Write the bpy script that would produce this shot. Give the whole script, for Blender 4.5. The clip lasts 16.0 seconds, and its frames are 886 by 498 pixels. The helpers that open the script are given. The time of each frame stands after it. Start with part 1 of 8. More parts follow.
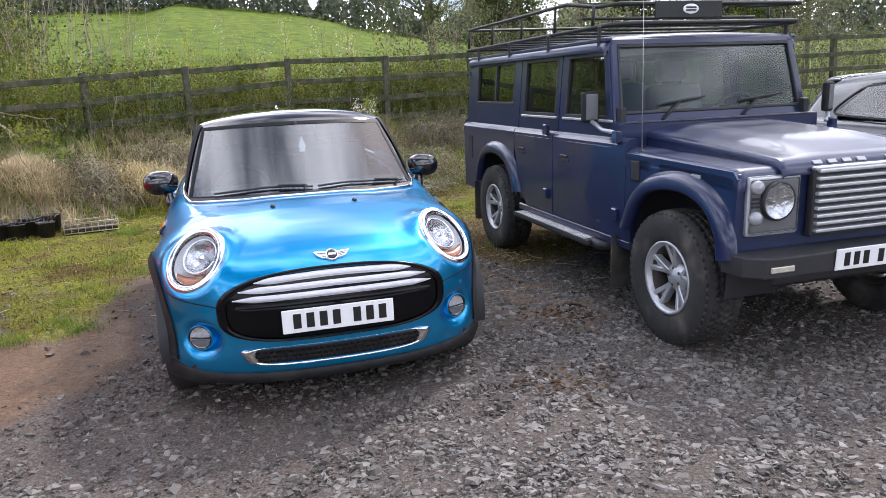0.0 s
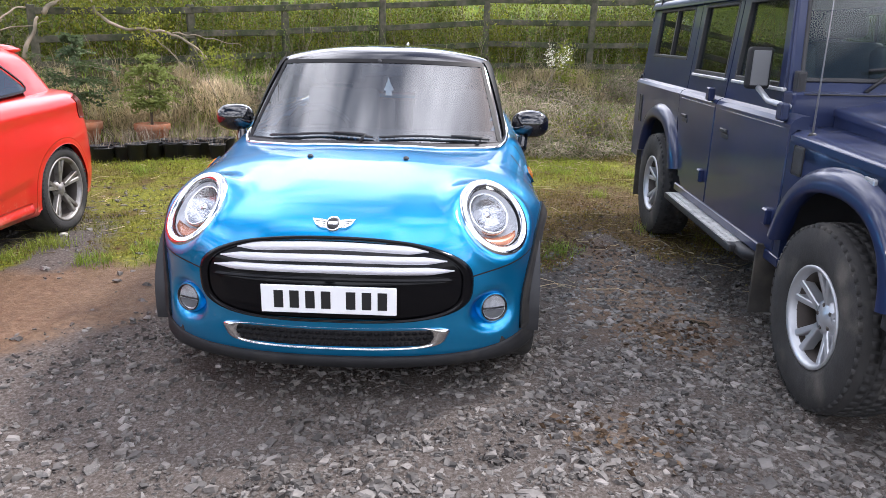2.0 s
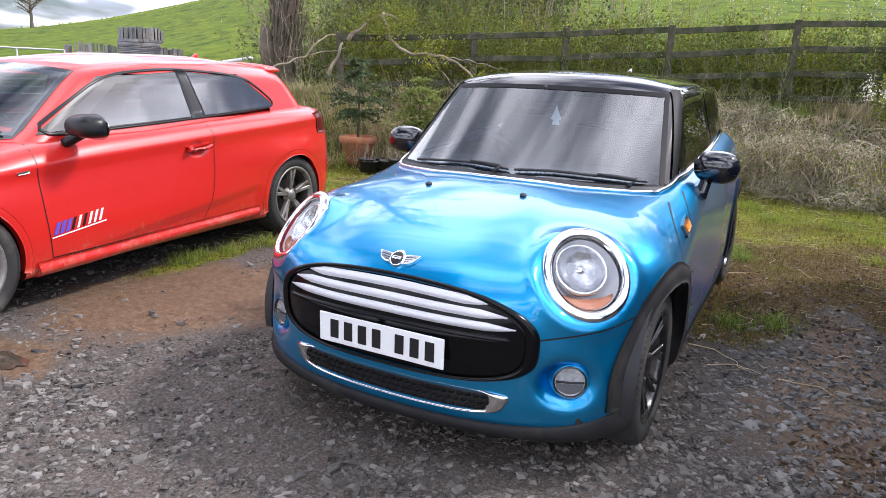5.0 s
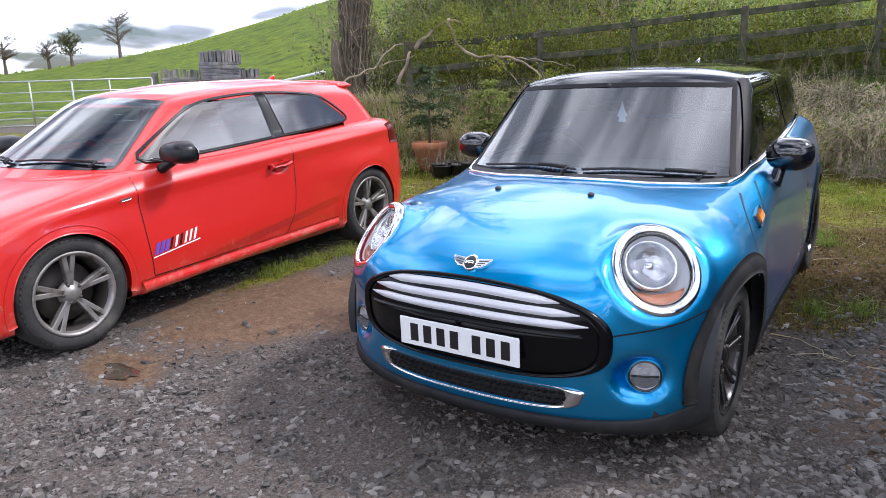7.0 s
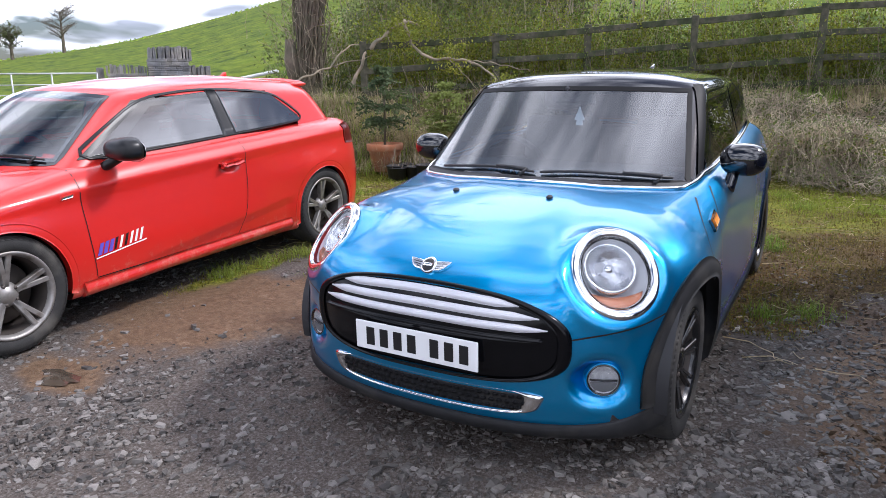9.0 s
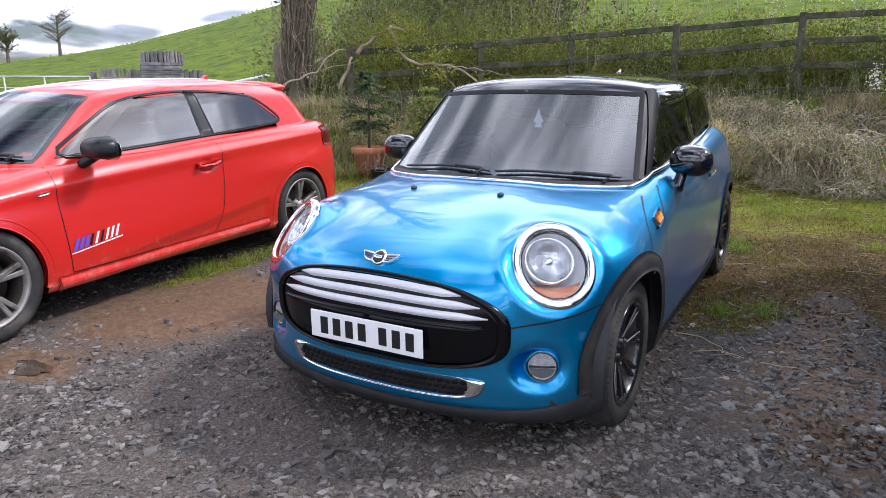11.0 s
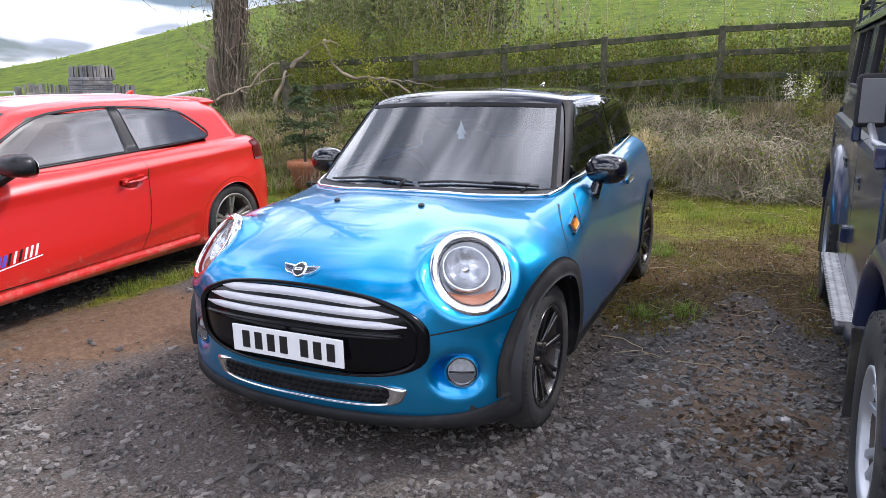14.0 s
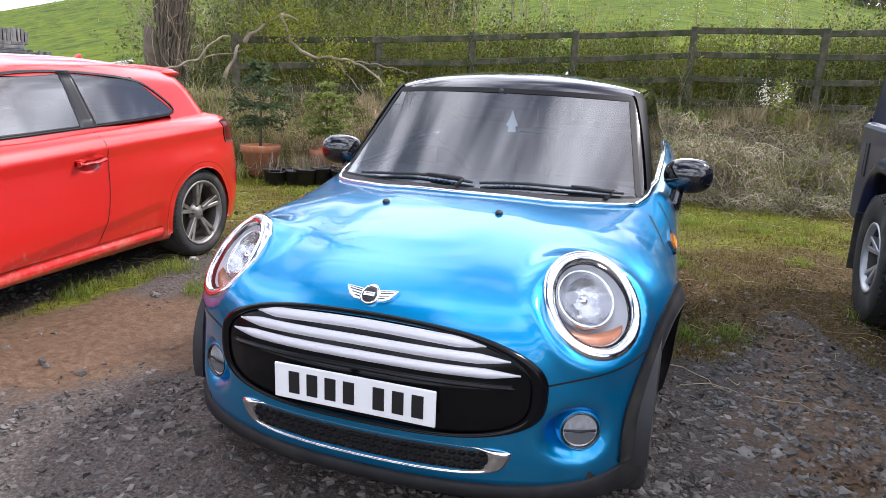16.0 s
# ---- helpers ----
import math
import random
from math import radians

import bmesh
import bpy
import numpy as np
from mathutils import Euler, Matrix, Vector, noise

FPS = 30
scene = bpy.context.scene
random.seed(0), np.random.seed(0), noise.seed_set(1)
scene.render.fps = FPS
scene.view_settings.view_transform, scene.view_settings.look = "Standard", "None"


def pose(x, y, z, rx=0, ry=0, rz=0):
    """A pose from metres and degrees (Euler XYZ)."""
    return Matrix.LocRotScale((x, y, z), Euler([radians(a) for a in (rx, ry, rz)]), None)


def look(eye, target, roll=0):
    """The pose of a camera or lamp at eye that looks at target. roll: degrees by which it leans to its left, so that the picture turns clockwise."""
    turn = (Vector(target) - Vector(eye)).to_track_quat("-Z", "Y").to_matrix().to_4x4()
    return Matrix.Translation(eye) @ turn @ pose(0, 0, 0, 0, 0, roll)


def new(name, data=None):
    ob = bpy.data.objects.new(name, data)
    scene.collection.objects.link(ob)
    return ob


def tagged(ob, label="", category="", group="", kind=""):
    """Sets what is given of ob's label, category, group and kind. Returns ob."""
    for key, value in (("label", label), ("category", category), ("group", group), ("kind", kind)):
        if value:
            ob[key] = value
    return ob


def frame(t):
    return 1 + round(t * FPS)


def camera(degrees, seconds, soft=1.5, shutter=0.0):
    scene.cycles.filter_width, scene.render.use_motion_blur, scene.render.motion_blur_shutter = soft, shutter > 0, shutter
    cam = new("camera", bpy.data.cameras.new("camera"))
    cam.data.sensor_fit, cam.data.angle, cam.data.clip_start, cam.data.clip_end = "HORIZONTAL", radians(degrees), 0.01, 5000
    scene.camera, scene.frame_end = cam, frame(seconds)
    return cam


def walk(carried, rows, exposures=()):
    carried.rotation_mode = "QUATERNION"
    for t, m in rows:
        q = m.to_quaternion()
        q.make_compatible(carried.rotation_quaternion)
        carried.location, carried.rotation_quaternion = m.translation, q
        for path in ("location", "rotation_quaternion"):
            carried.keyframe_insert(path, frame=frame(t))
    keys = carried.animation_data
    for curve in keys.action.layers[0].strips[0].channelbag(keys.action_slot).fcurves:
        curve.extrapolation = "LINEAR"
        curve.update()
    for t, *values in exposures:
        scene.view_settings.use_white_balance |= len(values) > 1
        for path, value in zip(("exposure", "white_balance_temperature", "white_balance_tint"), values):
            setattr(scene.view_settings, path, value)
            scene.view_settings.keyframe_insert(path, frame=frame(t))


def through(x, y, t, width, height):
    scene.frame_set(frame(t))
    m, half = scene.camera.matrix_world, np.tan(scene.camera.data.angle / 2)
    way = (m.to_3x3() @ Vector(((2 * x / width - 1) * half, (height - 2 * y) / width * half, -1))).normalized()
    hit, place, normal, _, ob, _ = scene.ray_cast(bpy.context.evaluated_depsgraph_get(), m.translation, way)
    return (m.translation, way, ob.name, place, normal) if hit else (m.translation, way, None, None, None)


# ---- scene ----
cam = camera(64.2, 16.0, soft=0.7)
PATH = [
    (0, (-0.367, -3.157, 1.398), (0.158, -1.267, 1.009), -2.8),
    (0.5, (-0.127, -2.915, 1.388), (0.318, -1.013, 0.957), -0.9),
    (1, (0.108, -2.783, 1.38), (0.42, -0.87, 0.886), -2.4),
    (1.5, (0.401, -2.708, 1.387), (0.466, -0.772, 0.889), 1.3),
    (2, (0.562, -2.491, 1.368), (0.463, -0.561, 0.851), 1.2),
    (2.5, (0.672, -2.351, 1.374), (0.437, -0.433, 0.856), -1.2),
    (3, (0.898, -2.262, 1.354), (0.459, -0.369, 0.878), 0.1),
    (3.5, (1.082, -2.212, 1.36), (0.58, -0.344, 0.85), -3.4),
    (4, (1.116, -2.096, 1.342), (0.559, -0.25, 0.808), 1.2),
    (4.5, (1.198, -1.963, 1.349), (0.616, -0.127, 0.81), 1.8),
    (5, (1.305, -1.928, 1.385), (0.377, -0.221, 0.911), 2.5),
    (5.2, (1.362, -1.909, 1.391), (0.314, -0.275, 0.909), 1.4),
    (7.3, (1.376, -2.014, 1.428), (0.262, -0.422, 0.953), -1.9),
    (7.5, (1.351, -2.015, 1.424), (0.235, -0.426, 0.943), -1.3),
    (8, (1.346, -1.995, 1.419), (0.215, -0.419, 0.929), -2.1),
    (8.5, (1.325, -1.943, 1.401), (0.261, -0.319, 0.922), -1.6),
    (9, (1.335, -1.972, 1.412), (0.33, -0.308, 0.942), -0.6),
    (9.2, (1.344, -1.987, 1.408), (0.354, -0.309, 0.956), -0.1),
    (11.3, (1.593, -1.999, 1.392), (0.592, -0.328, 0.938), -0.3),
    (11.5, (1.612, -1.99, 1.391), (0.621, -0.313, 0.938), -1.0),
    (12, (1.644, -2.007, 1.393), (0.652, -0.323, 0.966), -0.5),
    (12.5, (1.657, -2.016, 1.405), (0.701, -0.306, 1.003), -0.6),
    (13, (1.671, -1.996, 1.405), (0.788, -0.244, 1.016), -1.0),
    (13.5, (1.676, -1.987, 1.405), (0.797, -0.233, 1.019), -1.1),
    (14, (1.677, -1.996, 1.397), (0.809, -0.245, 0.975), -0.7),
    (14.5, (1.663, -1.996, 1.389), (0.772, -0.262, 0.942), -1.1),
    (15, (1.56, -1.987, 1.392), (0.708, -0.243, 0.911), -1.4),
    (15.5, (1.235, -1.93, 1.385), (0.438, -0.155, 0.925), -0.1),
    (16, (0.876, -1.691, 1.359), (0.221, 0.145, 0.913), 2.5),
]
walk(cam, [(t, look(eye, target, roll)) for t, eye, target, roll in PATH], exposures=((0.0, 0.15, 5950, 17), (2.0, 0.40, 6020, 17), (4.0, 0.34, 6020, 17), (5.2, 0.16, 5930, 17), (8.0, -0.05, 5790, 17), (13.5, 0.0, 5850, 17), (16.0, 0.12, 5950, 17)))

# ---- world, sun, exposure ----
SUN_FROM = Vector((0.50, 0.45, 0.74)).normalized()   # towards the sun: behind and beyond the off-roader
sun_data = bpy.data.lights.new("sun", "SUN")
sun_data.energy, sun_data.angle, sun_data.color = 3.3, radians(6), (1.0, 0.95, 0.86)
sun = new("sun", sun_data)
sun.matrix_world = look((0, 0, 30), Vector((0, 0, 30)) - SUN_FROM)

world = bpy.data.worlds.new("sky")
scene.world = world
world.use_nodes = True
wn, wl = world.node_tree.nodes, world.node_tree.links
wn.clear()
w_out = wn.new("ShaderNodeOutputWorld")
w_bg = wn.new("ShaderNodeBackground")
w_bg.inputs[1].default_value = 0.095
w_sky = wn.new("ShaderNodeTexSky")
w_sky.sky_type, w_sky.sun_disc = "NISHITA", False
w_sky.sun_elevation = math.asin(SUN_FROM.z)
w_sky.sun_rotation = math.atan2(SUN_FROM.x, SUN_FROM.y)
w_sky.dust_density, w_sky.ozone_density = 1.5, 1.0
# broken spring cloud all over the sky
w_tc = wn.new("ShaderNodeTexCoord")
w_sep = wn.new("ShaderNodeSeparateXYZ")
wl.new(w_tc.outputs["Generated"], w_sep.inputs[0])
w_h = wn.new("ShaderNodeMath"); w_h.operation = "MAXIMUM"; w_h.inputs[1].default_value = 0.0
wl.new(w_sep.outputs[2], w_h.inputs[0])
w_add = wn.new("ShaderNodeMath"); w_add.operation = "ADD"; w_add.inputs[1].default_value = 0.22
wl.new(w_h.outputs[0], w_add.inputs[0])
w_div = wn.new("ShaderNodeVectorMath"); w_div.operation = "DIVIDE"
w_cmb = wn.new("ShaderNodeCombineXYZ")
for k in range(3):
    wl.new(w_add.outputs[0], w_cmb.inputs[k])
wl.new(w_tc.outputs["Generated"], w_div.inputs[0])
wl.new(w_cmb.outputs[0], w_div.inputs[1])
w_n = wn.new("ShaderNodeTexNoise")
w_n.inputs["Scale"].default_value, w_n.inputs["Detail"].default_value = 1.6, 4.5
w_n.inputs["Roughness"].default_value, w_n.inputs["Distortion"].default_value = 0.52, 0.35
w_off = wn.new("ShaderNodeVectorMath"); w_off.operation = "ADD"; w_off.inputs[1].default_value = (3.1, 1.7, 0.4)
wl.new(w_div.outputs[0], w_off.inputs[0])
wl.new(w_off.outputs[0], w_n.inputs["Vector"])
w_r = wn.new("ShaderNodeValToRGB")
w_r.color_ramp.elements[0].position, w_r.color_ramp.elements[1].position = 0.39, 0.54
wl.new(w_n.outputs["Fac"], w_r.inputs[0])
w_n2 = wn.new("ShaderNodeTexNoise")
w_n2.inputs["Scale"].default_value, w_n2.inputs["Detail"].default_value = 2.1, 2.4
w_off2 = wn.new("ShaderNodeVectorMath"); w_off2.operation = "ADD"; w_off2.inputs[1].default_value = (4.3, 2.0, 1.7)
wl.new(w_div.outputs[0], w_off2.inputs[0])
wl.new(w_off2.outputs[0], w_n2.inputs["Vector"])
w_c = wn.new("ShaderNodeValToRGB")
w_c.color_ramp.elements[0].position, w_c.color_ramp.elements[0].color = 0.36, (7.5, 7.9, 8.8, 1)
w_c.color_ramp.elements[1].position, w_c.color_ramp.elements[1].color = 0.57, (34.0, 34.0, 34.2, 1)
wl.new(w_n2.outputs["Fac"], w_c.inputs[0])
w_mix = wn.new("ShaderNodeMixRGB")
wl.new(w_r.outputs[0], w_mix.inputs[0])
wl.new(w_sky.outputs[0], w_mix.inputs[1])
wl.new(w_c.outputs[0], w_mix.inputs[2])
wl.new(w_mix.outputs[0], w_bg.inputs[0])
wl.new(w_bg.outputs[0], w_out.inputs[0])

# ---- materials ----
def mat(name, color, rough=0.6, metal=0.0, coat=0.0, vary=0.12, scale=6.0, bump=0.0, bump_scale=60.0, second=None, second_scale=1.5,
        second_at=0.5, spec=0.5, piece=0.0, trans=0.0, coat_rough=0.03, alpha=1.0):
    """A procedural surface: a base colour that varies at two scales, grain as bump, gloss and metal by what it is."""
    m = bpy.data.materials.new(name)
    m.use_nodes = True
    n, l = m.node_tree.nodes, m.node_tree.links
    b = n["Principled BSDF"]
    b.inputs["Roughness"].default_value, b.inputs["Metallic"].default_value = rough, metal
    b.inputs["Coat Weight"].default_value, b.inputs["Coat Roughness"].default_value = coat, coat_rough
    b.inputs["Specular IOR Level"].default_value = spec
    b.inputs["Transmission Weight"].default_value = trans
    b.inputs["Alpha"].default_value = alpha
    tc = n.new("ShaderNodeTexCoord")
    out = None
    base = n.new("ShaderNodeRGB")
    base.outputs[0].default_value = (*color, 1)
    out = base.outputs[0]
    if second:
        ns = n.new("ShaderNodeTexNoise")
        ns.inputs["Scale"].default_value, ns.inputs["Detail"].default_value = second_scale, 5.0
        l.new(tc.outputs["Object"], ns.inputs["Vector"])
        rp = n.new("ShaderNodeValToRGB")
        rp.color_ramp.elements[0].position, rp.color_ramp.elements[1].position = second_at - 0.08, second_at + 0.1
        l.new(ns.outputs["Fac"], rp.inputs[0])
        mx = n.new("ShaderNodeMixRGB")
        mx.inputs[2].default_value = (*second, 1)
        l.new(rp.outputs[0], mx.inputs[0]), l.new(out, mx.inputs[1])
        out = mx.outputs[0]
    if vary:
        nz = n.new("ShaderNodeTexNoise")
        nz.inputs["Scale"].default_value, nz.inputs["Detail"].default_value = scale, 6.0
        l.new(tc.outputs["Object"], nz.inputs["Vector"])
        hs = n.new("ShaderNodeHueSaturation")
        mr = n.new("ShaderNodeMapRange")
        mr.inputs["From Min"].default_value, mr.inputs["From Max"].default_value = 0.25, 0.75
        mr.inputs["To Min"].default_value, mr.inputs["To Max"].default_value = 1 - vary, 1 + vary
        l.new(nz.outputs["Fac"], mr.inputs["Value"]), l.new(mr.outputs[0], hs.inputs["Value"]), l.new(out, hs.inputs["Color"])
        out = hs.outputs[0]
    if piece:
        for socket, node in (("Random", n.new("ShaderNodeObjectInfo")), ("Random Per Island", n.new("ShaderNodeNewGeometry"))):
            hs = n.new("ShaderNodeHueSaturation")
            mr = n.new("ShaderNodeMapRange")
            mr.inputs["To Min"].default_value, mr.inputs["To Max"].default_value = 1 - piece, 1 + piece
            l.new(node.outputs[socket], mr.inputs["Value"]), l.new(mr.outputs[0], hs.inputs["Value"]), l.new(out, hs.inputs["Color"])
            out = hs.outputs[0]
    l.new(out, b.inputs["Base Color"])
    if bump:
        nb = n.new("ShaderNodeTexNoise")
        nb.inputs["Scale"].default_value, nb.inputs["Detail"].default_value = bump_scale, 4.0
        l.new(tc.outputs["Object"], nb.inputs["Vector"])
        bp = n.new("ShaderNodeBump")
        bp.inputs["Strength"].default_value, bp.inputs["Distance"].default_value = min(1.0, bump), 0.01
        l.new(nb.outputs["Fac"], bp.inputs["Height"]), l.new(bp.outputs[0], b.inputs["Normal"])
    return m


def leaf_mat(name, color, second, piece=0.35, glow=0.35):
    """Thin leaves and blades: colour differs from leaf to leaf, and some light comes through them."""
    m = mat(name, color, rough=0.6, second=second, second_scale=0.8, vary=0.15, scale=3.0, piece=piece, spec=0.25)
    n, l = m.node_tree.nodes, m.node_tree.links
    b = n["Principled BSDF"]
    src = b.inputs["Base Color"].links[0].from_socket
    tr = n.new("ShaderNodeBsdfTranslucent")
    mx = n.new("ShaderNodeMixShader")
    mx.inputs[0].default_value = glow
    l.new(src, tr.inputs[0])
    l.new(b.outputs[0], mx.inputs[1]), l.new(tr.outputs[0], mx.inputs[2])
    l.new(mx.outputs[0], n["Material Output"].inputs[0])
    return m


def glass_mat(name, tint, through=0.75, rough=0.0, ior=2.4):
    """A thin pane: mirror gloss by Fresnel over a clear, tinted body."""
    m = bpy.data.materials.new(name)
    m.use_nodes = True
    n, l = m.node_tree.nodes, m.node_tree.links
    n.clear()
    o = n.new("ShaderNodeOutputMaterial")
    t = n.new("ShaderNodeBsdfTransparent")
    t.inputs[0].default_value = (tint[0] * through, tint[1] * through, tint[2] * through, 1)
    g = n.new("ShaderNodeBsdfGlossy")
    g.inputs["Roughness"].default_value = rough
    lw = n.new("ShaderNodeLayerWeight")
    lw.inputs[0].default_value = 0.5
    pw = n.new("ShaderNodeMath")
    pw.operation = "POWER"
    pw.inputs[1].default_value = 5.0
    l.new(lw.outputs["Facing"], pw.inputs[0])
    fr = n.new("ShaderNodeMath")
    fr.operation = "MULTIPLY_ADD"
    r0 = ((ior - 1) / (ior + 1)) ** 2
    fr.inputs[1].default_value, fr.inputs[2].default_value = 1 - r0, r0
    l.new(pw.outputs[0], fr.inputs[0])
    mx = n.new("ShaderNodeMixShader")
    l.new(fr.outputs[0], mx.inputs[0]), l.new(t.outputs[0], mx.inputs[1]), l.new(g.outputs[0], mx.inputs[2])
    l.new(mx.outputs[0], o.inputs[0])
    return m


M = {}
M["mini_blue"] = mat("blue_metallic_paint", (0.001, 0.280, 0.592), rough=0.33, metal=0.85, coat=1.0, vary=0.05, scale=900, bump=0.02, bump_scale=1500, second=(0.001, 0.294, 0.612), second_scale=2)
_paint = M["mini_blue"].node_tree.nodes["Principled BSDF"]
_paint.inputs["Coat IOR"].default_value = 1.55
_paint.inputs["Sheen Weight"].default_value, _paint.inputs["Sheen Roughness"].default_value = 0.06, 0.35
_paint.inputs["Sheen Tint"].default_value = (0.45, 0.12, 0.95, 1)
M["gloss_black"] = mat("gloss_black", (0.006, 0.006, 0.008), rough=0.08, coat=1.0, vary=0.1)
M["grille_black"] = mat("grille_black", (0.004, 0.004, 0.005), rough=0.16, coat=0.0, vary=0.1, spec=0.2)
M["trim_black"] = mat("satin_black_trim", (0.008, 0.008, 0.009), rough=0.35, vary=0.15, spec=0.35)
M["bowl"] = mat("grey_lamp_bowl", (0.50, 0.51, 0.53), rough=0.5, metal=0.25, vary=0.15, scale=30)
M["slat_grey"] = mat("silver_grey_slat", (0.52, 0.53, 0.55), rough=0.4, metal=0.6, vary=0.12)
M["seal"] = mat("black_window_seal", (0.008, 0.008, 0.009), rough=0.5, vary=0.2, scale=12, spec=0.12)
M["black_plastic"] = mat("black_plastic", (0.02, 0.02, 0.022), rough=0.55, vary=0.2, scale=12, bump=0.15, bump_scale=400)
M["dusty_black"] = mat("dusty_black_plastic", (0.014, 0.014, 0.015), rough=0.65, vary=0.3, scale=9, spec=0.3, second=(0.030, 0.028, 0.026), second_scale=7, second_at=0.58)
M["flap"] = mat("dusty_rubber", (0.045, 0.042, 0.038), rough=0.85, vary=0.35, scale=7, spec=0.25, second=(0.085, 0.075, 0.062), second_scale=5, second_at=0.55)
M["chrome"] = mat("chrome", (0.78, 0.79, 0.8), rough=0.07, metal=1.0, vary=0.04)
M["satin_silver"] = mat("satin_silver", (0.64, 0.635, 0.67), rough=0.42, metal=0.2, vary=0.05)
M["tyre"] = mat("tyre_rubber", (0.026, 0.025, 0.024), rough=0.85, vary=0.3, scale=14, second=(0.075, 0.068, 0.058), second_scale=6, second_at=0.6, bump=0.2, bump_scale=150)
M["rim_black"] = mat("black_alloy", (0.008, 0.008, 0.009), rough=0.25, coat=0.6, vary=0.2)
M["rim_grey"] = mat("brake_dusted_alloy", (0.30, 0.283, 0.265), rough=0.45, metal=0.6, vary=0.25, scale=14, second=(0.13, 0.105, 0.085), second_scale=10, second_at=0.6)
M["rim_silver"] = mat("silver_alloy", (0.50, 0.51, 0.53), rough=0.4, metal=0.6, vary=0.15, scale=10)
M["iron_and_barrel_shade"] = mat("dark_iron_and_barrel_shade", (0.10, 0.085, 0.075), rough=0.6, metal=0.6, vary=0.3)
M["glass"] = glass_mat("car_glass", (0.74, 0.86, 0.92), 0.78, ior=2.6)
M["glass_clear"] = glass_mat("upright_car_glass", (0.90, 0.97, 0.93), 0.95, ior=1.6)
M["glass_dark"] = glass_mat("tinted_car_glass", (0.30, 0.36, 0.36), 0.40, ior=2.6)
M["glass_side"] = glass_mat("dim_side_glass", (0.66, 0.74, 0.76), 0.74, ior=2.0)
M["glass_cloud"] = glass_mat("sky_side_glass", (0.40, 0.46, 0.46), 0.62, ior=3.0)
M["lens"] = glass_mat("lamp_lens", (0.97, 0.98, 1.0), 0.97, ior=1.5)
M["reflector"] = mat("lamp_reflector", (0.56, 0.57, 0.59), rough=0.2, metal=1.0, vary=0.25, scale=40, bump=0.5, bump_scale=45)
M["fog_silver"] = mat("fog_lamp_silver", (0.80, 0.81, 0.83), rough=0.35, metal=0.6, vary=0.2, scale=60, bump=0.3, bump_scale=90)
M["amber"] = mat("amber_plastic", (0.80, 0.24, 0.02), rough=0.2, coat=0.8, vary=0.15)
M["amber_dull"] = mat("dull_amber_reflector", (0.42, 0.16, 0.08), rough=0.25, metal=0.3, vary=0.2, scale=40)
M["plate"] = mat("white_plate", (0.82, 0.82, 0.82), rough=0.35, vary=0.04)
M["ink"] = mat("black_print", (0.01, 0.01, 0.011), rough=0.4, vary=0.1)
M["white"] = mat("white_print", (0.8, 0.8, 0.8), rough=0.5, vary=0.05)
M["seat_grey"] = mat("grey_seat_cloth", (0.13, 0.13, 0.14), rough=0.9, vary=0.15, bump=0.3, bump_scale=300)
M["cabin"] = mat("dark_cabin_trim", (0.035, 0.035, 0.04), rough=0.7, vary=0.2, bump=0.2, bump_scale=200)
M["lining"] = mat("pale_roof_cloth", (0.42, 0.41, 0.39), rough=0.95, vary=0.08, scale=9, bump=0.1, bump_scale=300)
M["navy"] = mat("navy_paint", (0.013, 0.021, 0.066), spec=0.25, rough=0.36, coat=0.7, coat_rough=0.05, vary=0.15, scale=5, second=(0.015, 0.023, 0.062), second_scale=3)
M["steel_grey"] = mat("grey_lamp_panel", (0.14, 0.145, 0.15), rough=0.5, metal=0.3, vary=0.1)
M["rack"] = mat("black_steel_tube", (0.022, 0.024, 0.024), rough=0.5, metal=0.3, vary=0.3, second=(0.07, 0.045, 0.03), second_scale=9, second_at=0.66)
M["red"] = mat("red_paint", (0.60, 0.018, 0.011), rough=0.34, metal=0.0, coat=0.75, vary=0.04, scale=4, second=(0.57, 0.018, 0.012), second_scale=2)
def dusted(m, colour, height):
    """Dried mud thrown up from the wheels: a speckle that thins out with height."""
    n, l = m.node_tree.nodes, m.node_tree.links
    b = n["Principled BSDF"]
    src = b.inputs["Base Color"].links[0].from_socket
    tc, sep = n.new("ShaderNodeTexCoord"), n.new("ShaderNodeSeparateXYZ")
    l.new(tc.outputs["Object"], sep.inputs[0])
    nz = n.new("ShaderNodeTexNoise")
    nz.inputs["Scale"].default_value, nz.inputs["Detail"].default_value, nz.inputs["Roughness"].default_value = 14.0, 9.0, 0.75
    l.new(tc.outputs["Object"], nz.inputs["Vector"])
    up = n.new("ShaderNodeMapRange")
    up.inputs["From Min"].default_value, up.inputs["From Max"].default_value = 0.16, height
    up.inputs["To Min"].default_value, up.inputs["To Max"].default_value = 0.40, 0.78
    l.new(sep.outputs[2], up.inputs["Value"])
    df = n.new("ShaderNodeMath"); df.operation = "SUBTRACT"
    l.new(nz.outputs["Fac"], df.inputs[0]), l.new(up.outputs[0], df.inputs[1])
    mr = n.new("ShaderNodeMapRange")
    mr.inputs["From Max"].default_value, mr.inputs["To Max"].default_value = 0.20, 0.5
    l.new(df.outputs[0], mr.inputs["Value"])
    mx = n.new("ShaderNodeMixRGB")
    mx.inputs[2].default_value = (*colour, 1)
    l.new(mr.outputs[0], mx.inputs[0]), l.new(src, mx.inputs[1]), l.new(mx.outputs[0], b.inputs["Base Color"])


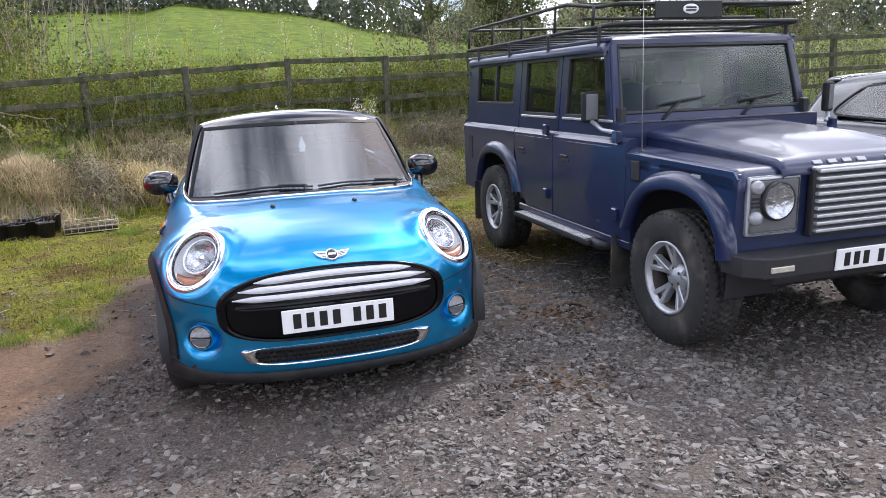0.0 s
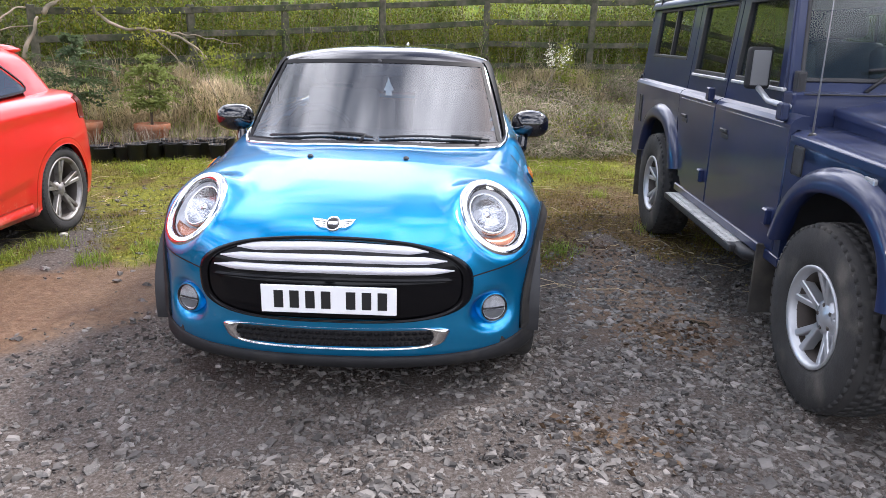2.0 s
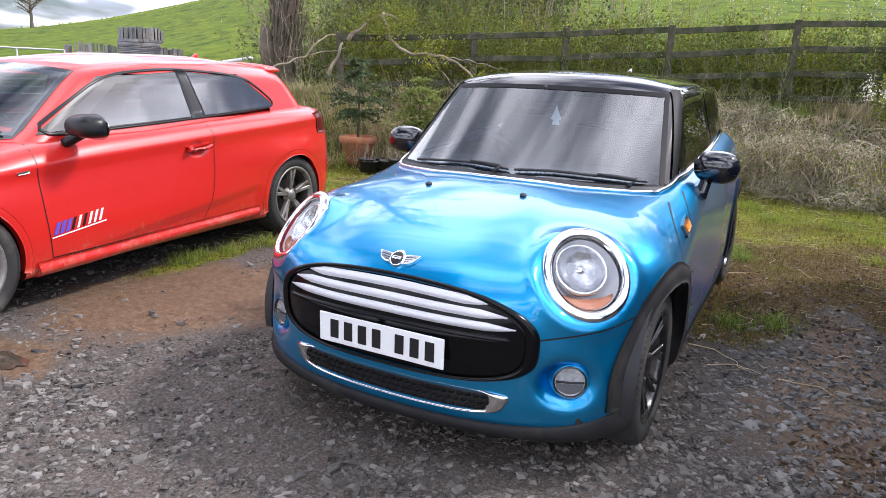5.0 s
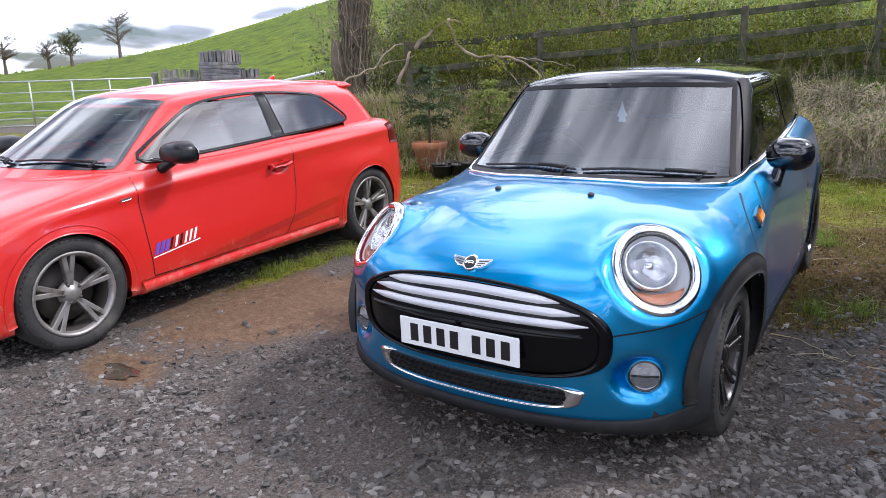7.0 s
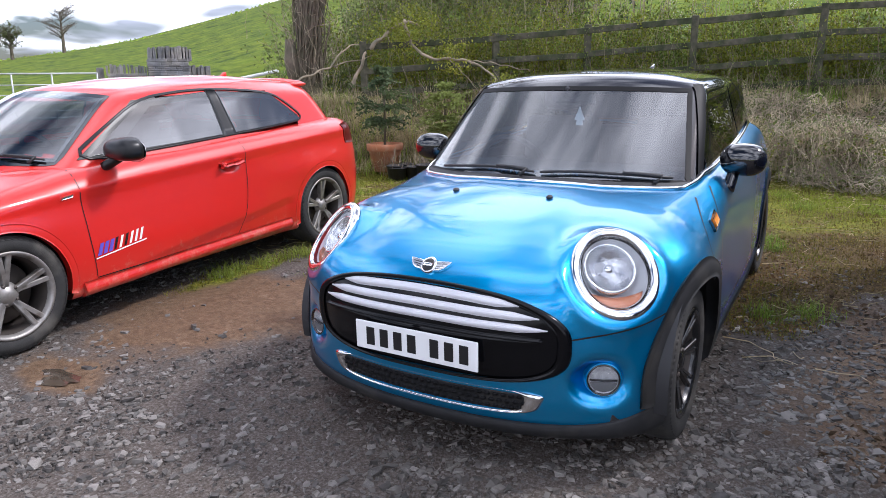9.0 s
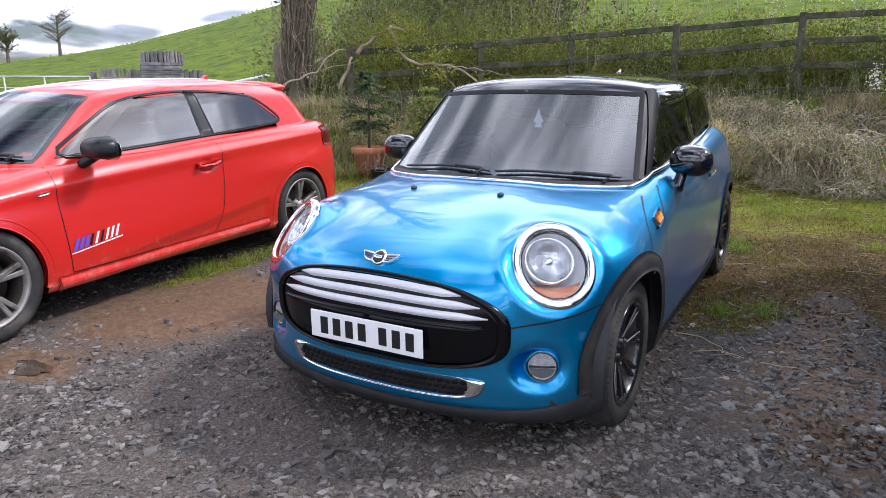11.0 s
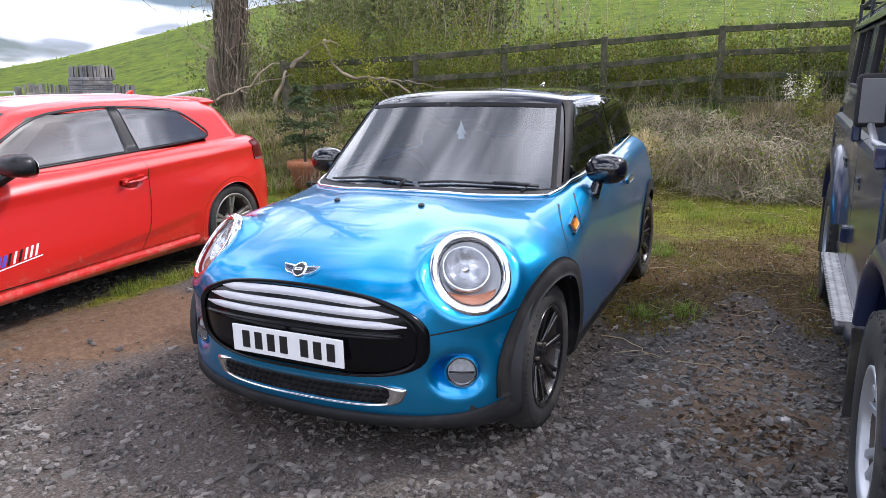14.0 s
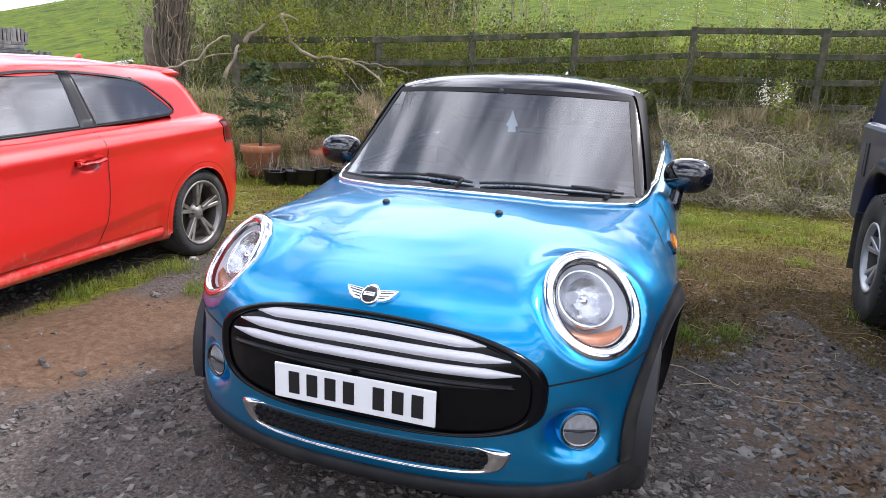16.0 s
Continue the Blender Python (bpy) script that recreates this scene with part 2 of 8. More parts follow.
dusted(M["red"], (0.50, 0.29, 0.20), 0.60)
dusted(M["navy"], (0.16, 0.14, 0.12), 0.75)
M["tail_red"] = mat("tail_lamp_red", (0.10, 0.002, 0.003), rough=0.3, coat=0.15, vary=0.1)
M["lens_white"] = mat("clear_lamp", (0.30, 0.31, 0.33), rough=0.12, coat=1.0, vary=0.2, scale=50)
M["lens_cream"] = mat("cream_lamp", (0.45, 0.42, 0.34), rough=0.25, coat=0.6, vary=0.2, scale=40)
M["tread"] = mat("tread_plate", (0.58, 0.57, 0.55), rough=0.6, metal=0.15, vary=0.3, scale=20)
M["wire_grey"] = mat("dull_wire", (0.35, 0.35, 0.36), rough=0.4, metal=0.6, vary=0.1)
M["dark_car"] = mat("black_car_paint", (0.008, 0.010, 0.016), rough=0.25, coat=1.0, vary=0.1)

# ---- mesh helpers ----
def mesh_of(name, verts, faces, material, smooth=True):
    me = bpy.data.meshes.new(name)
    me.from_pydata([tuple(map(float, v)) for v in verts], [], faces)
    me.update()
    if smooth:
        me.polygons.foreach_set("use_smooth", [True] * len(me.polygons))
    me.materials.append(material)
    return me


def part(name, bm, material, parent=None, label="", smooth=False, at=None):
    """Links a bmesh, or a pair of verts and faces, as one mesh object under a thing or a part."""
    if isinstance(bm, tuple):
        me = mesh_of(name, bm[0], bm[1], material, True)
    else:
        bmesh.ops.recalc_face_normals(bm, faces=bm.faces)
        me = bpy.data.meshes.new(name)
        bm.to_mesh(me)
        bm.free()
        if smooth:
            me.polygons.foreach_set("use_smooth", [True] * len(me.polygons))
        me.materials.append(material)
    ob = new(name, me)
    if parent is not None:
        ob.parent = parent
    if at is not None:
        ob.matrix_basis = at
    if label:
        ob["label"] = label
    return ob


def thing(name, m, label, category, group="", kind=""):
    ob = new(name)
    ob.matrix_basis = m
    return tagged(ob, label, category, group, kind)


def box(x0, x1, y0, y1, z0, z1, bevel=0.0, seg=2, bm=None):
    """A box with rounded edges, in a bmesh."""
    own = bmesh.new()
    bmesh.ops.create_cube(own, size=1.0)
    for v in own.verts:
        v.co = Vector((x0 + (v.co.x + 0.5) * (x1 - x0), y0 + (v.co.y + 0.5) * (y1 - y0), z0 + (v.co.z + 0.5) * (z1 - z0)))
    if bevel:
        bmesh.ops.bevel(own, geom=own.edges[:], offset=bevel, segments=seg, affect="EDGES", profile=0.6)
    return join(bm, own)


def join(bm, own):
    if bm is None:
        return own
    me = bpy.data.meshes.new("tmp")
    own.to_mesh(me)
    own.free()
    bm.from_mesh(me)
    bpy.data.meshes.remove(me)
    return bm


def prism(poly, axis, a, b, bevel=0.0, seg=2, bm=None):
    """A polygon in the plane across the axis (x: y,z; y: x,z; z: x,y) pulled from a to b."""
    own = bmesh.new()
    put = {"x": lambda p, t: (t, p[0], p[1]), "y": lambda p, t: (p[0], t, p[1]), "z": lambda p, t: (p[0], p[1], t)}[axis]
    lo, hi = [own.verts.new(put(p, a)) for p in poly], [own.verts.new(put(p, b)) for p in poly]
    own.faces.new(lo), own.faces.new(hi[::-1])
    for i in range(len(poly)):
        j = (i + 1) % len(poly)
        own.faces.new((lo[j], lo[i], hi[i], hi[j]))
    bmesh.ops.recalc_face_normals(own, faces=own.faces)
    if bevel:
        bmesh.ops.bevel(own, geom=own.edges[:], offset=bevel, segments=seg, affect="EDGES", profile=0.6)
    return join(bm, own)


def tube(points, radius, seg=8, closed=False):
    """A round tube along 3D points; radius may be one per point. Verts and faces."""
    pts = [Vector(p) for p in points]
    n = len(pts)
    rad = [radius] * n if not hasattr(radius, "__len__") else radius
    verts, faces, ref = [], [], None
    for i, p in enumerate(pts):
        a, b = pts[i - 1] if (i or closed) else p, pts[(i + 1) % n] if (i < n - 1 or closed) else p
        d = (b - a).normalized()
        ref = d.orthogonal().normalized() if ref is None else (ref - d * ref.dot(d)).normalized()
        s = d.cross(ref)
        for k in range(seg):
            w = 2 * math.pi * k / seg
            verts.append(p + (ref * math.cos(w) + s * math.sin(w)) * rad[i])
    for i in range(n if closed else n - 1):
        for k in range(seg):
            j = (i + 1) % n
            faces.append((i * seg + k, i * seg + (k + 1) % seg, j * seg + (k + 1) % seg, j * seg + k))
    if not closed:
        faces.append(tuple(range(seg))[::-1])
        faces.append(tuple((n - 1) * seg + k for k in range(seg)))
    return verts, faces


def revolve(profile, seg=48, closed=False):
    """A profile of (radius, x) turned round the x axis. Verts and faces."""
    n, verts, faces = len(profile), [], []
    for k in range(seg):
        w = 2 * math.pi * k / seg
        for r, x in profile:
            verts.append((x, r * math.cos(w), r * math.sin(w)))
    for k in range(seg):
        k2 = (k + 1) % seg
        for i in range(n if closed else n - 1):
            i2 = (i + 1) % n
            faces.append((k * n + i, k * n + i2, k2 * n + i2, k2 * n + i))
    return verts, faces


def housing(r, depth, seg=26):
    """A wheel housing: the upper part of a drum, open to the outside at x = 0 and closed at x = depth."""
    w = np.linspace(radians(-12), radians(192), seg)
    verts = [(0, r * math.cos(a), r * math.sin(a)) for a in w] + [(depth, r * math.cos(a), r * math.sin(a)) for a in w] + [(depth, 0, -0.05)]
    faces = [(k, k + 1, seg + k + 1, seg + k) for k in range(seg - 1)] + [(seg + k, seg + k + 1, 2 * seg) for k in range(seg - 1)]
    return verts, faces


def merged(*pairs):
    verts, faces = [], []
    for v, f in pairs:
        o = len(verts)
        verts += list(v)
        faces += [tuple(i + o for i in q) for q in f]
    return verts, faces


def moved(pair, m):
    return [m @ Vector(v) for v in pair[0]], pair[1]


def ball(c, r, seg=24, rings=14, power=1.0):
    """A spheroid with three radii; power under 1 makes it boxier."""
    verts, faces = [], []
    sg = lambda a: math.copysign(abs(a) ** power, a)
    for i in range(rings + 1):
        t = math.pi * i / rings
        for k in range(seg):
            w = 2 * math.pi * k / seg
            verts.append((c[0] + r[0] * sg(math.sin(t)) * sg(math.cos(w)), c[1] + r[1] * sg(math.sin(t)) * sg(math.sin(w)), c[2] + r[2] * sg(math.cos(t))))
    for i in range(rings):
        for k in range(seg):
            faces.append((i * seg + k, (i + 1) * seg + k, (i + 1) * seg + (k + 1) % seg, i * seg + (k + 1) % seg))
    return verts, faces


# ---- smooth bodies: an implicit form, and sheets that lie on it ----
def smax(a, b, k):
    h = np.maximum(k - np.abs(a - b), 0.0) / k
    return np.maximum(a, b) + h * h * k * 0.25


def curve(xs, ys):
    """A smooth curve through knots (monotone cubic)."""
    xs, ys = np.array(xs, float), np.array(ys, float)
    d = np.diff(ys) / np.diff(xs)
    s = np.empty_like(ys)
    s[0], s[-1] = d[0], d[-1]
    s[1:-1] = np.where(d[1:] * d[:-1] > 0, 2 * d[1:] * d[:-1] / np.where(np.abs(d[1:] + d[:-1]) < 1e-9, 1, d[1:] + d[:-1]), 0)

    def f(x):
        x = np.clip(np.asarray(x, float), xs[0], xs[-1])
        i = np.clip(np.searchsorted(xs, x) - 1, 0, len(xs) - 2)
        h = xs[i + 1] - xs[i]
        t = (x - xs[i]) / h
        return (ys[i] * (1 + 2 * t) * (1 - t) ** 2 + s[i] * h * t * (1 - t) ** 2 + ys[i + 1] * t * t * (3 - 2 * t) + s[i + 1] * h * t * t * (t - 1))
    return f


def bisect(f, lo, hi, steps=34):
    """lo inside, hi outside: arrays of points. Returns the points on the surface."""
    for _ in range(steps):
        mid = (lo + hi) / 2
        inside = (f(mid[..., 0], mid[..., 1], mid[..., 2]) < 0)[..., None]
        lo, hi = np.where(inside, mid, lo), np.where(inside, hi, mid)
    return (lo + hi) / 2


def shell(f, y0, y1, zc, seg=144, mid=110, cap=44, reach=3.0, th=None):
    """The whole surface, seen from an inner line along y. Returns a grid of points, rings x seg."""
    rows = [(y0, a) for a in np.linspace(-math.pi / 2 + 0.01, 0, cap)[:-1]] + [(y, 0.0) for y in np.linspace(y0, y1, mid)] + [(y1, a) for a in np.linspace(0, math.pi / 2 - 0.01, cap)[1:]]
    th = np.linspace(0, 2 * math.pi, seg, endpoint=False) if th is None else th
    yy, aa = np.array([r[0] for r in rows])[:, None], np.array([r[1] for r in rows])[:, None]
    c = np.stack([0 * yy + 0 * th, yy + 0 * th, zc + 0 * yy + 0 * th], -1)
    d = np.stack([np.cos(aa) * np.sin(th), np.sin(aa) + 0 * th, np.cos(aa) * np.cos(th)], -1)
    return bisect(f, c, c + d * reach)


def shell_mesh(grid, drop=None):
    n, m = grid.shape[:2]
    idx = np.arange(n * m).reshape(n, m)
    a, b = idx[:-1], idx[1:]
    faces = np.stack([a, np.roll(a, -1, 1), np.roll(b, -1, 1), b], -1).reshape(-1, 4)
    pts = grid.reshape(-1, 3)
    if drop is not None:
        dead = drop(pts[:, 0], pts[:, 1], pts[:, 2])
        faces = faces[~dead[faces].any(1)]
    used = np.zeros(len(pts), bool)
    used[faces.ravel()] = True
    remap = np.cumsum(used) - 1
    return pts[used].tolist(), [tuple(map(int, q)) for q in remap[faces]]


def on_body(f, axis, a, b, side=1.0, reach=3.0, core=None):
    """The place on the body that is seen along an axis: front (x, z), back (x, z), side (y, z) or top (x, y)."""
    a, b = np.broadcast_arrays(np.asarray(a, float), np.asarray(b, float))
    if axis in ("front", "back"):
        mid = 1.9 if core is None else core
        far = -1.0 if axis == "front" else 6.0
        return bisect(f, np.stack([a, a * 0 + mid, b], -1), np.stack([a, a * 0 + far, b], -1))
    if axis == "side":
        return bisect(f, np.stack([a * 0 + (0 if core is None else core), a, b], -1), np.stack([a * 0 + side * reach, a, b], -1))
    return bisect(f, np.stack([a, b, a * 0 + (0.6 if core is None else core)], -1), np.stack([a, b, a * 0 + reach], -1))


def normals(f, p):
    e, g = 1e-3, []
    for k in range(3):
        d = np.zeros(3)
        d[k] = e
        q, r = p + d, p - d
        g.append(f(q[..., 0], q[..., 1], q[..., 2]) - f(r[..., 0], r[..., 1], r[..., 2]))
    g = np.stack(g, -1)
    return g / np.maximum(np.linalg.norm(g, axis=-1, keepdims=True), 1e-9)


def sheet(f, axis, a, b, off=0.004, thick=0.012, side=1.0, wrap=False, core=None):
    """A piece that lies on the body: a grid of (a, b) in the projection, off above the surface, with a rim that goes thick below it."""
    p = on_body(f, axis, a, b, side, core=core)
    nr = normals(f, p)
    o = np.asarray(off, float)
    top = p + nr * (o[..., None] if o.ndim else o)
    n, m = top.shape[:2]
    verts = top.reshape(-1, 3).tolist()
    idx = np.arange(n * m).reshape(n, m)
    faces = []
    for i in range(n - 1):
        for j in range(m if wrap else m - 1):
            j2 = (j + 1) % m
            faces.append((int(idx[i, j]), int(idx[i, j2]), int(idx[i + 1, j2]), int(idx[i + 1, j])))
    if thick:
        rims = [[(0, j) for j in range(m)], [(n - 1, j) for j in range(m)]] if wrap else [[(0, j) for j in range(m)] + [(i, m - 1) for i in range(1, n)] + [(n - 1, j) for j in range(m - 2, -1, -1)] + [(i, 0) for i in range(n - 2, 0, -1)]]
        for rim in rims:
            base = len(verts)
            for i, j in rim:
                verts.append((top[i, j] - nr[i, j] * thick).tolist())
            for k in range(len(rim)):
                k2 = (k + 1) % len(rim)
                faces.append((int(idx[rim[k]]), int(idx[rim[k2]]), base + k2, base + k))
    return verts, faces


def disc(cx, cz, rx, rz, rings=8, seg=48, power=2.0, inner=0.0, tilt=0.0):
    """A polar grid: a disc, or a ring when inner is over 0; power over 2 makes it squarer."""
    t = np.linspace(0, 2 * math.pi, seg, endpoint=False)
    u, v = np.cos(t), np.sin(t)
    k = (np.abs(u) ** power + np.abs(v) ** power) ** (-1 / power)
    r = np.linspace(max(inner, 0.001), 1, rings)[:, None]
    x, z = r * (u * k) * rx, r * (v * k) * rz
    c, s = math.cos(tilt), math.sin(tilt)
    return cx + x * c - z * s, cz + x * s + z * c


def fine(points, step=0.02, closed=False):
    """A polyline, cut into short steps."""
    p = [np.array(q, float) for q in points]
    if closed:
        p.append(p[0])
    out = []
    for q, r in zip(p[:-1], p[1:]):
        n = max(1, int(np.linalg.norm(r - q) / step))
        out += [q + (r - q) * i / n for i in range(n)]
    return np.array(out + ([] if closed else [p[-1]]))


def rounded(points, passes=2, closed=True):
    """Corner cutting, for soft outlines."""
    p = np.array(points, float)
    for _ in range(passes):
        q = np.roll(p, -1, 0)
        if closed:
            p = np.stack([0.75 * p + 0.25 * q, 0.25 * p + 0.75 * q], 1).reshape(-1, 2)
        else:
            p = np.concatenate([p[:1], np.stack([0.75 * p[:-1] + 0.25 * p[1:], 0.25 * p[:-1] + 0.75 * p[1:]], 1).reshape(-1, 2), p[-1:]])
    return p


def ribbon(points, width, across=4, closed=False, step=0.02):
    """A band along a 2D line: grids a, b and t from -1 to 1 across."""
    p = fine(points, step, closed)
    d = (np.roll(p, -1, 0) - np.roll(p, 1, 0)) if closed else np.gradient(p, axis=0)
    d /= np.maximum(np.linalg.norm(d, axis=1, keepdims=True), 1e-9)
    nn = np.stack([-d[:, 1], d[:, 0]], 1)
    t = np.linspace(-1, 1, across)[:, None]
    return p[:, 0] + t * nn[:, 0] * width / 2, p[:, 1] + t * nn[:, 1] * width / 2, t + 0 * p[:, 0]


def between(low, high, rows=10, cols=24):
    """A grid between two 2D lines."""
    def even(q):
        q = np.array(q, float)
        s = np.concatenate([[0], np.cumsum(np.linalg.norm(np.diff(q, axis=0), axis=1))])
        u = np.linspace(0, s[-1], cols)
        return np.stack([np.interp(u, s, q[:, 0]), np.interp(u, s, q[:, 1])], 1)
    a, b = even(low), even(high)
    t = np.linspace(0, 1, rows)[:, None]
    return a[:, 0] * (1 - t) + b[:, 0] * t, a[:, 1] * (1 - t) + b[:, 1] * t


# ---- wheels ----
def tyre_profile(r, w, rim, crown=0.02):
    """(radius, x) of a tyre's section, x from the inside to the outside."""
    h = w / 2
    return [(rim, -h * 0.86), (rim + (r - rim) * 0.35, -h * 1.0), (r - crown * 1.6, -h * 0.98), (r - crown * 0.45, -h * 0.86), (r - 0.002, -h * 0.6), (r, 0), (r - 0.002, h * 0.6),
            (r - crown * 0.45, h * 0.86), (r - crown * 1.6, h * 0.98), (r - (r - rim) * 0.5, h * 1.02), (rim + (r - rim) * 0.2, h * 0.98), (rim, h * 0.86), (rim - 0.012, h * 0.5), (rim - 0.012, -h * 0.5)]


def tread(r, w, count, rows, depth=0.009):
    """Blocks that stand on a tyre's crown."""
    bits = []
    for k in range(count):
        for i, x in enumerate(np.linspace(-w * 0.42, w * 0.42, rows)):
            t = 2 * math.pi * (k + (0.5 if i % 2 else 0)) / count
            dw, dl, skew = w * 0.36 / rows, math.pi * r / count * 0.72, (0.25 if i % 2 else -0.25)
            drop = 0.006 + 0.03 * (abs(x) / (w / 2)) ** 4
            c = [(x - dw, -dl, r - drop - 0.004), (x + dw, -dl + skew * dw, r - drop - 0.004), (x + dw, dl + skew * dw, r - drop - 0.004), (x - dw, dl, r - drop - 0.004)]
            q = c + [(a, b, z + depth) for a, b, z in c]
            bits.append(moved((q, [(4, 5, 6, 7), (0, 1, 5, 4), (1, 2, 6, 5), (2, 3, 7, 6), (3, 0, 4, 7)]), Matrix.Rotation(-t, 4, "X")))
    return merged(*bits)


def spoke(r0, r1, w0, w1, x0, x1, deep=0.03, tilt=0.0):
    """A spoke that tapers from the hub out to the rim, its face at x0 to x1."""
    own = bmesh.new()
    rows = []
    for t in (0, 0.12, 0.5, 0.88, 1):
        r, w, x = r0 + (r1 - r0) * t, w0 + (w1 - w0) * t + (0.006 if t in (0, 1) else 0), x0 + (x1 - x0) * t
        s = tilt * t
        rows.append([own.verts.new(c) for c in ((x - deep, s - w, r), (x - 0.004, s - w, r), (x, s - w * 0.72, r), (x, s + w * 0.72, r), (x - 0.004, s + w, r), (x - deep, s + w, r))])
    for a, b in zip(rows[:-1], rows[1:]):
        for i in range(6):
            own.faces.new((a[i], a[(i + 1) % 6], b[(i + 1) % 6], b[i]))
    own.faces.new(rows[0]), own.faces.new(rows[-1][::-1])
    return own


def wheel(parent, at, r, w, rim_r, kind, paint, blocks):
    """kind: 'ten' thin spokes in pairs, 'five' broad split spokes, 'boost' five deep fat spokes. The outer face is at +x."""
    hub = new("wheel")
    hub.parent, hub.matrix_basis = parent, at
    h = w / 2
    part("tyre", revolve(tyre_profile(r, w, rim_r), 72, True), M["tyre"], hub)
    part("tread", tread(r, w, *blocks, 0.012 if kind == "boost" else 0.0045), M["tyre"], hub)["kind"] = "stuff"
    rim = part("rim", revolve([(rim_r + 0.004, h * 0.84), (rim_r + 0.006, h * 0.94), (rim_r - 0.006, h * 0.95), (rim_r - 0.016, h * 0.84), (rim_r - 0.022, h * 0.66)], 64), paint, hub)
    # barrel coloured dark: shade deep between the spokes is put into its colour
    part("barrel", revolve([(rim_r - 0.021, h * 0.68), (rim_r - 0.03, h * 0.4), (rim_r - 0.035, -h * 0.8), (rim_r, -h * 0.9)], 48), M["iron_and_barrel_shade"], hub)
    face = h * 0.62 if kind != "boost" else h * 0.45
    n = {"ten": 8, "five": 5, "boost": 5}[kind]
    for k in range(n):
        bm = bmesh.new()
        if kind == "ten":
            for s in (-0.012, 0.012):
                bm = join(bm, spoke(0.045, rim_r - 0.008, 0.009, 0.008, face - 0.012, h * 0.86, 0.02, s * 1.7))
        elif kind == "five":
            for s in (-0.012, 0.012):
                bm = join(bm, spoke(0.040, rim_r - 0.004, 0.013, 0.0145, face - 0.004 + abs(s) * 0.2, h * 0.88, 0.035, s * 2.3))
        else:
            for s in (-1, 1):
                bm = join(bm, spoke(0.060, rim_r - 0.004, 0.013, 0.017, face + 0.004, h * 0.80, 0.045, s * 0.046))
            bm = join(bm, spoke(0.06, rim_r - 0.010, 0.018, 0.040, face - 0.030, h * 0.50, 0.02))
        bmesh.ops.rotate(bm, verts=bm.verts, matrix=Matrix.Rotation(2 * math.pi * k / n, 3, "X"))
        part("spoke", bm, paint, hub)
    part("hub_cap", revolve([(0.0, face + 0.012), (0.022, face + 0.012), (0.03, face + 0.006), (0.055 if kind != "boost" else 0.075, face - 0.004), (0.07 if kind != "boost" else 0.09, face - 0.03)], 28), paint if kind != "boost" else M["rim_silver"], hub)
    part("brake_disc", revolve([(0.05, face - 0.075), (rim_r * 0.72, face - 0.075), (rim_r * 0.72, face - 0.10), (0.05, face - 0.10)], 40), M["iron_and_barrel_shade"], hub)
    for k in range(5):
        w5 = 2 * math.pi * (k + 0.5) / 5
        part("wheel_bolt", moved(revolve([(0.0, face + 0.004), (0.009, face + 0.004), (0.011, face - 0.02)], 6), Matrix.Translation((0, 0.052 * math.cos(w5), 0.052 * math.sin(w5)))), M["iron_and_barrel_shade"], hub)
    return hub


def wiper(parent, pts, f, off=0.018):
    """A wiper that lies over the glass: an arm, a blade."""
    p = on_body(f, "front", [q[0] for q in pts], [q[1] for q in pts])
    nr = normals(f, p)
    line = p + nr * off
    w = new("wiper")
    w.parent = parent
    part("blade", tube(line[1:], 0.0065, 6), M["black_plastic"], w)
    k = len(line) * 6 // 10
    arm = [line[0]] + [q + n * 0.010 for q, n in zip(line[-2:k:-2], nr[-2:k:-2])]
    part("arm", tube(arm, list(np.linspace(0.011, 0.006, len(arm))), 6), M["black_plastic"], w)
    return w


def soft3(p, passes=2):
    """Corner cutting in space; the ends stay."""
    p = np.array(p, float)
    for _ in range(passes):
        p = np.concatenate([p[:1], np.stack([0.75 * p[:-1] + 0.25 * p[1:], 0.25 * p[:-1] + 0.75 * p[1:]], 1).reshape(-1, 3), p[-1:]])
    return p


def fine3(p, step):
    p, out = np.array(p, float), []
    for a, b in zip(p[:-1], p[1:]):
        n = max(1, int(np.linalg.norm(b - a) / step))
        out += [a + (b - a) * i / n for i in range(n)]
    return out + [p[-1]]


def number_plate(parent, m, glyphs):
    """A white plate 520 x 111 mm whose characters are plain bars."""
    pl = part("number_plate", box(-0.26, 0.26, -0.004, 0.004, -0.0555, 0.0555, 0.0025, 1), M["plate"], parent, "white number plate with plain dark bars", at=m)
    x = -0.216
    for g in glyphs:
        if g:
            part("bar", box(x + 0.006, x + 0.042, -0.0065, -0.003, -0.035, 0.035, 0.001, 1), M["ink"], pl)
        x += 0.0605 if g else 0.035
    return pl


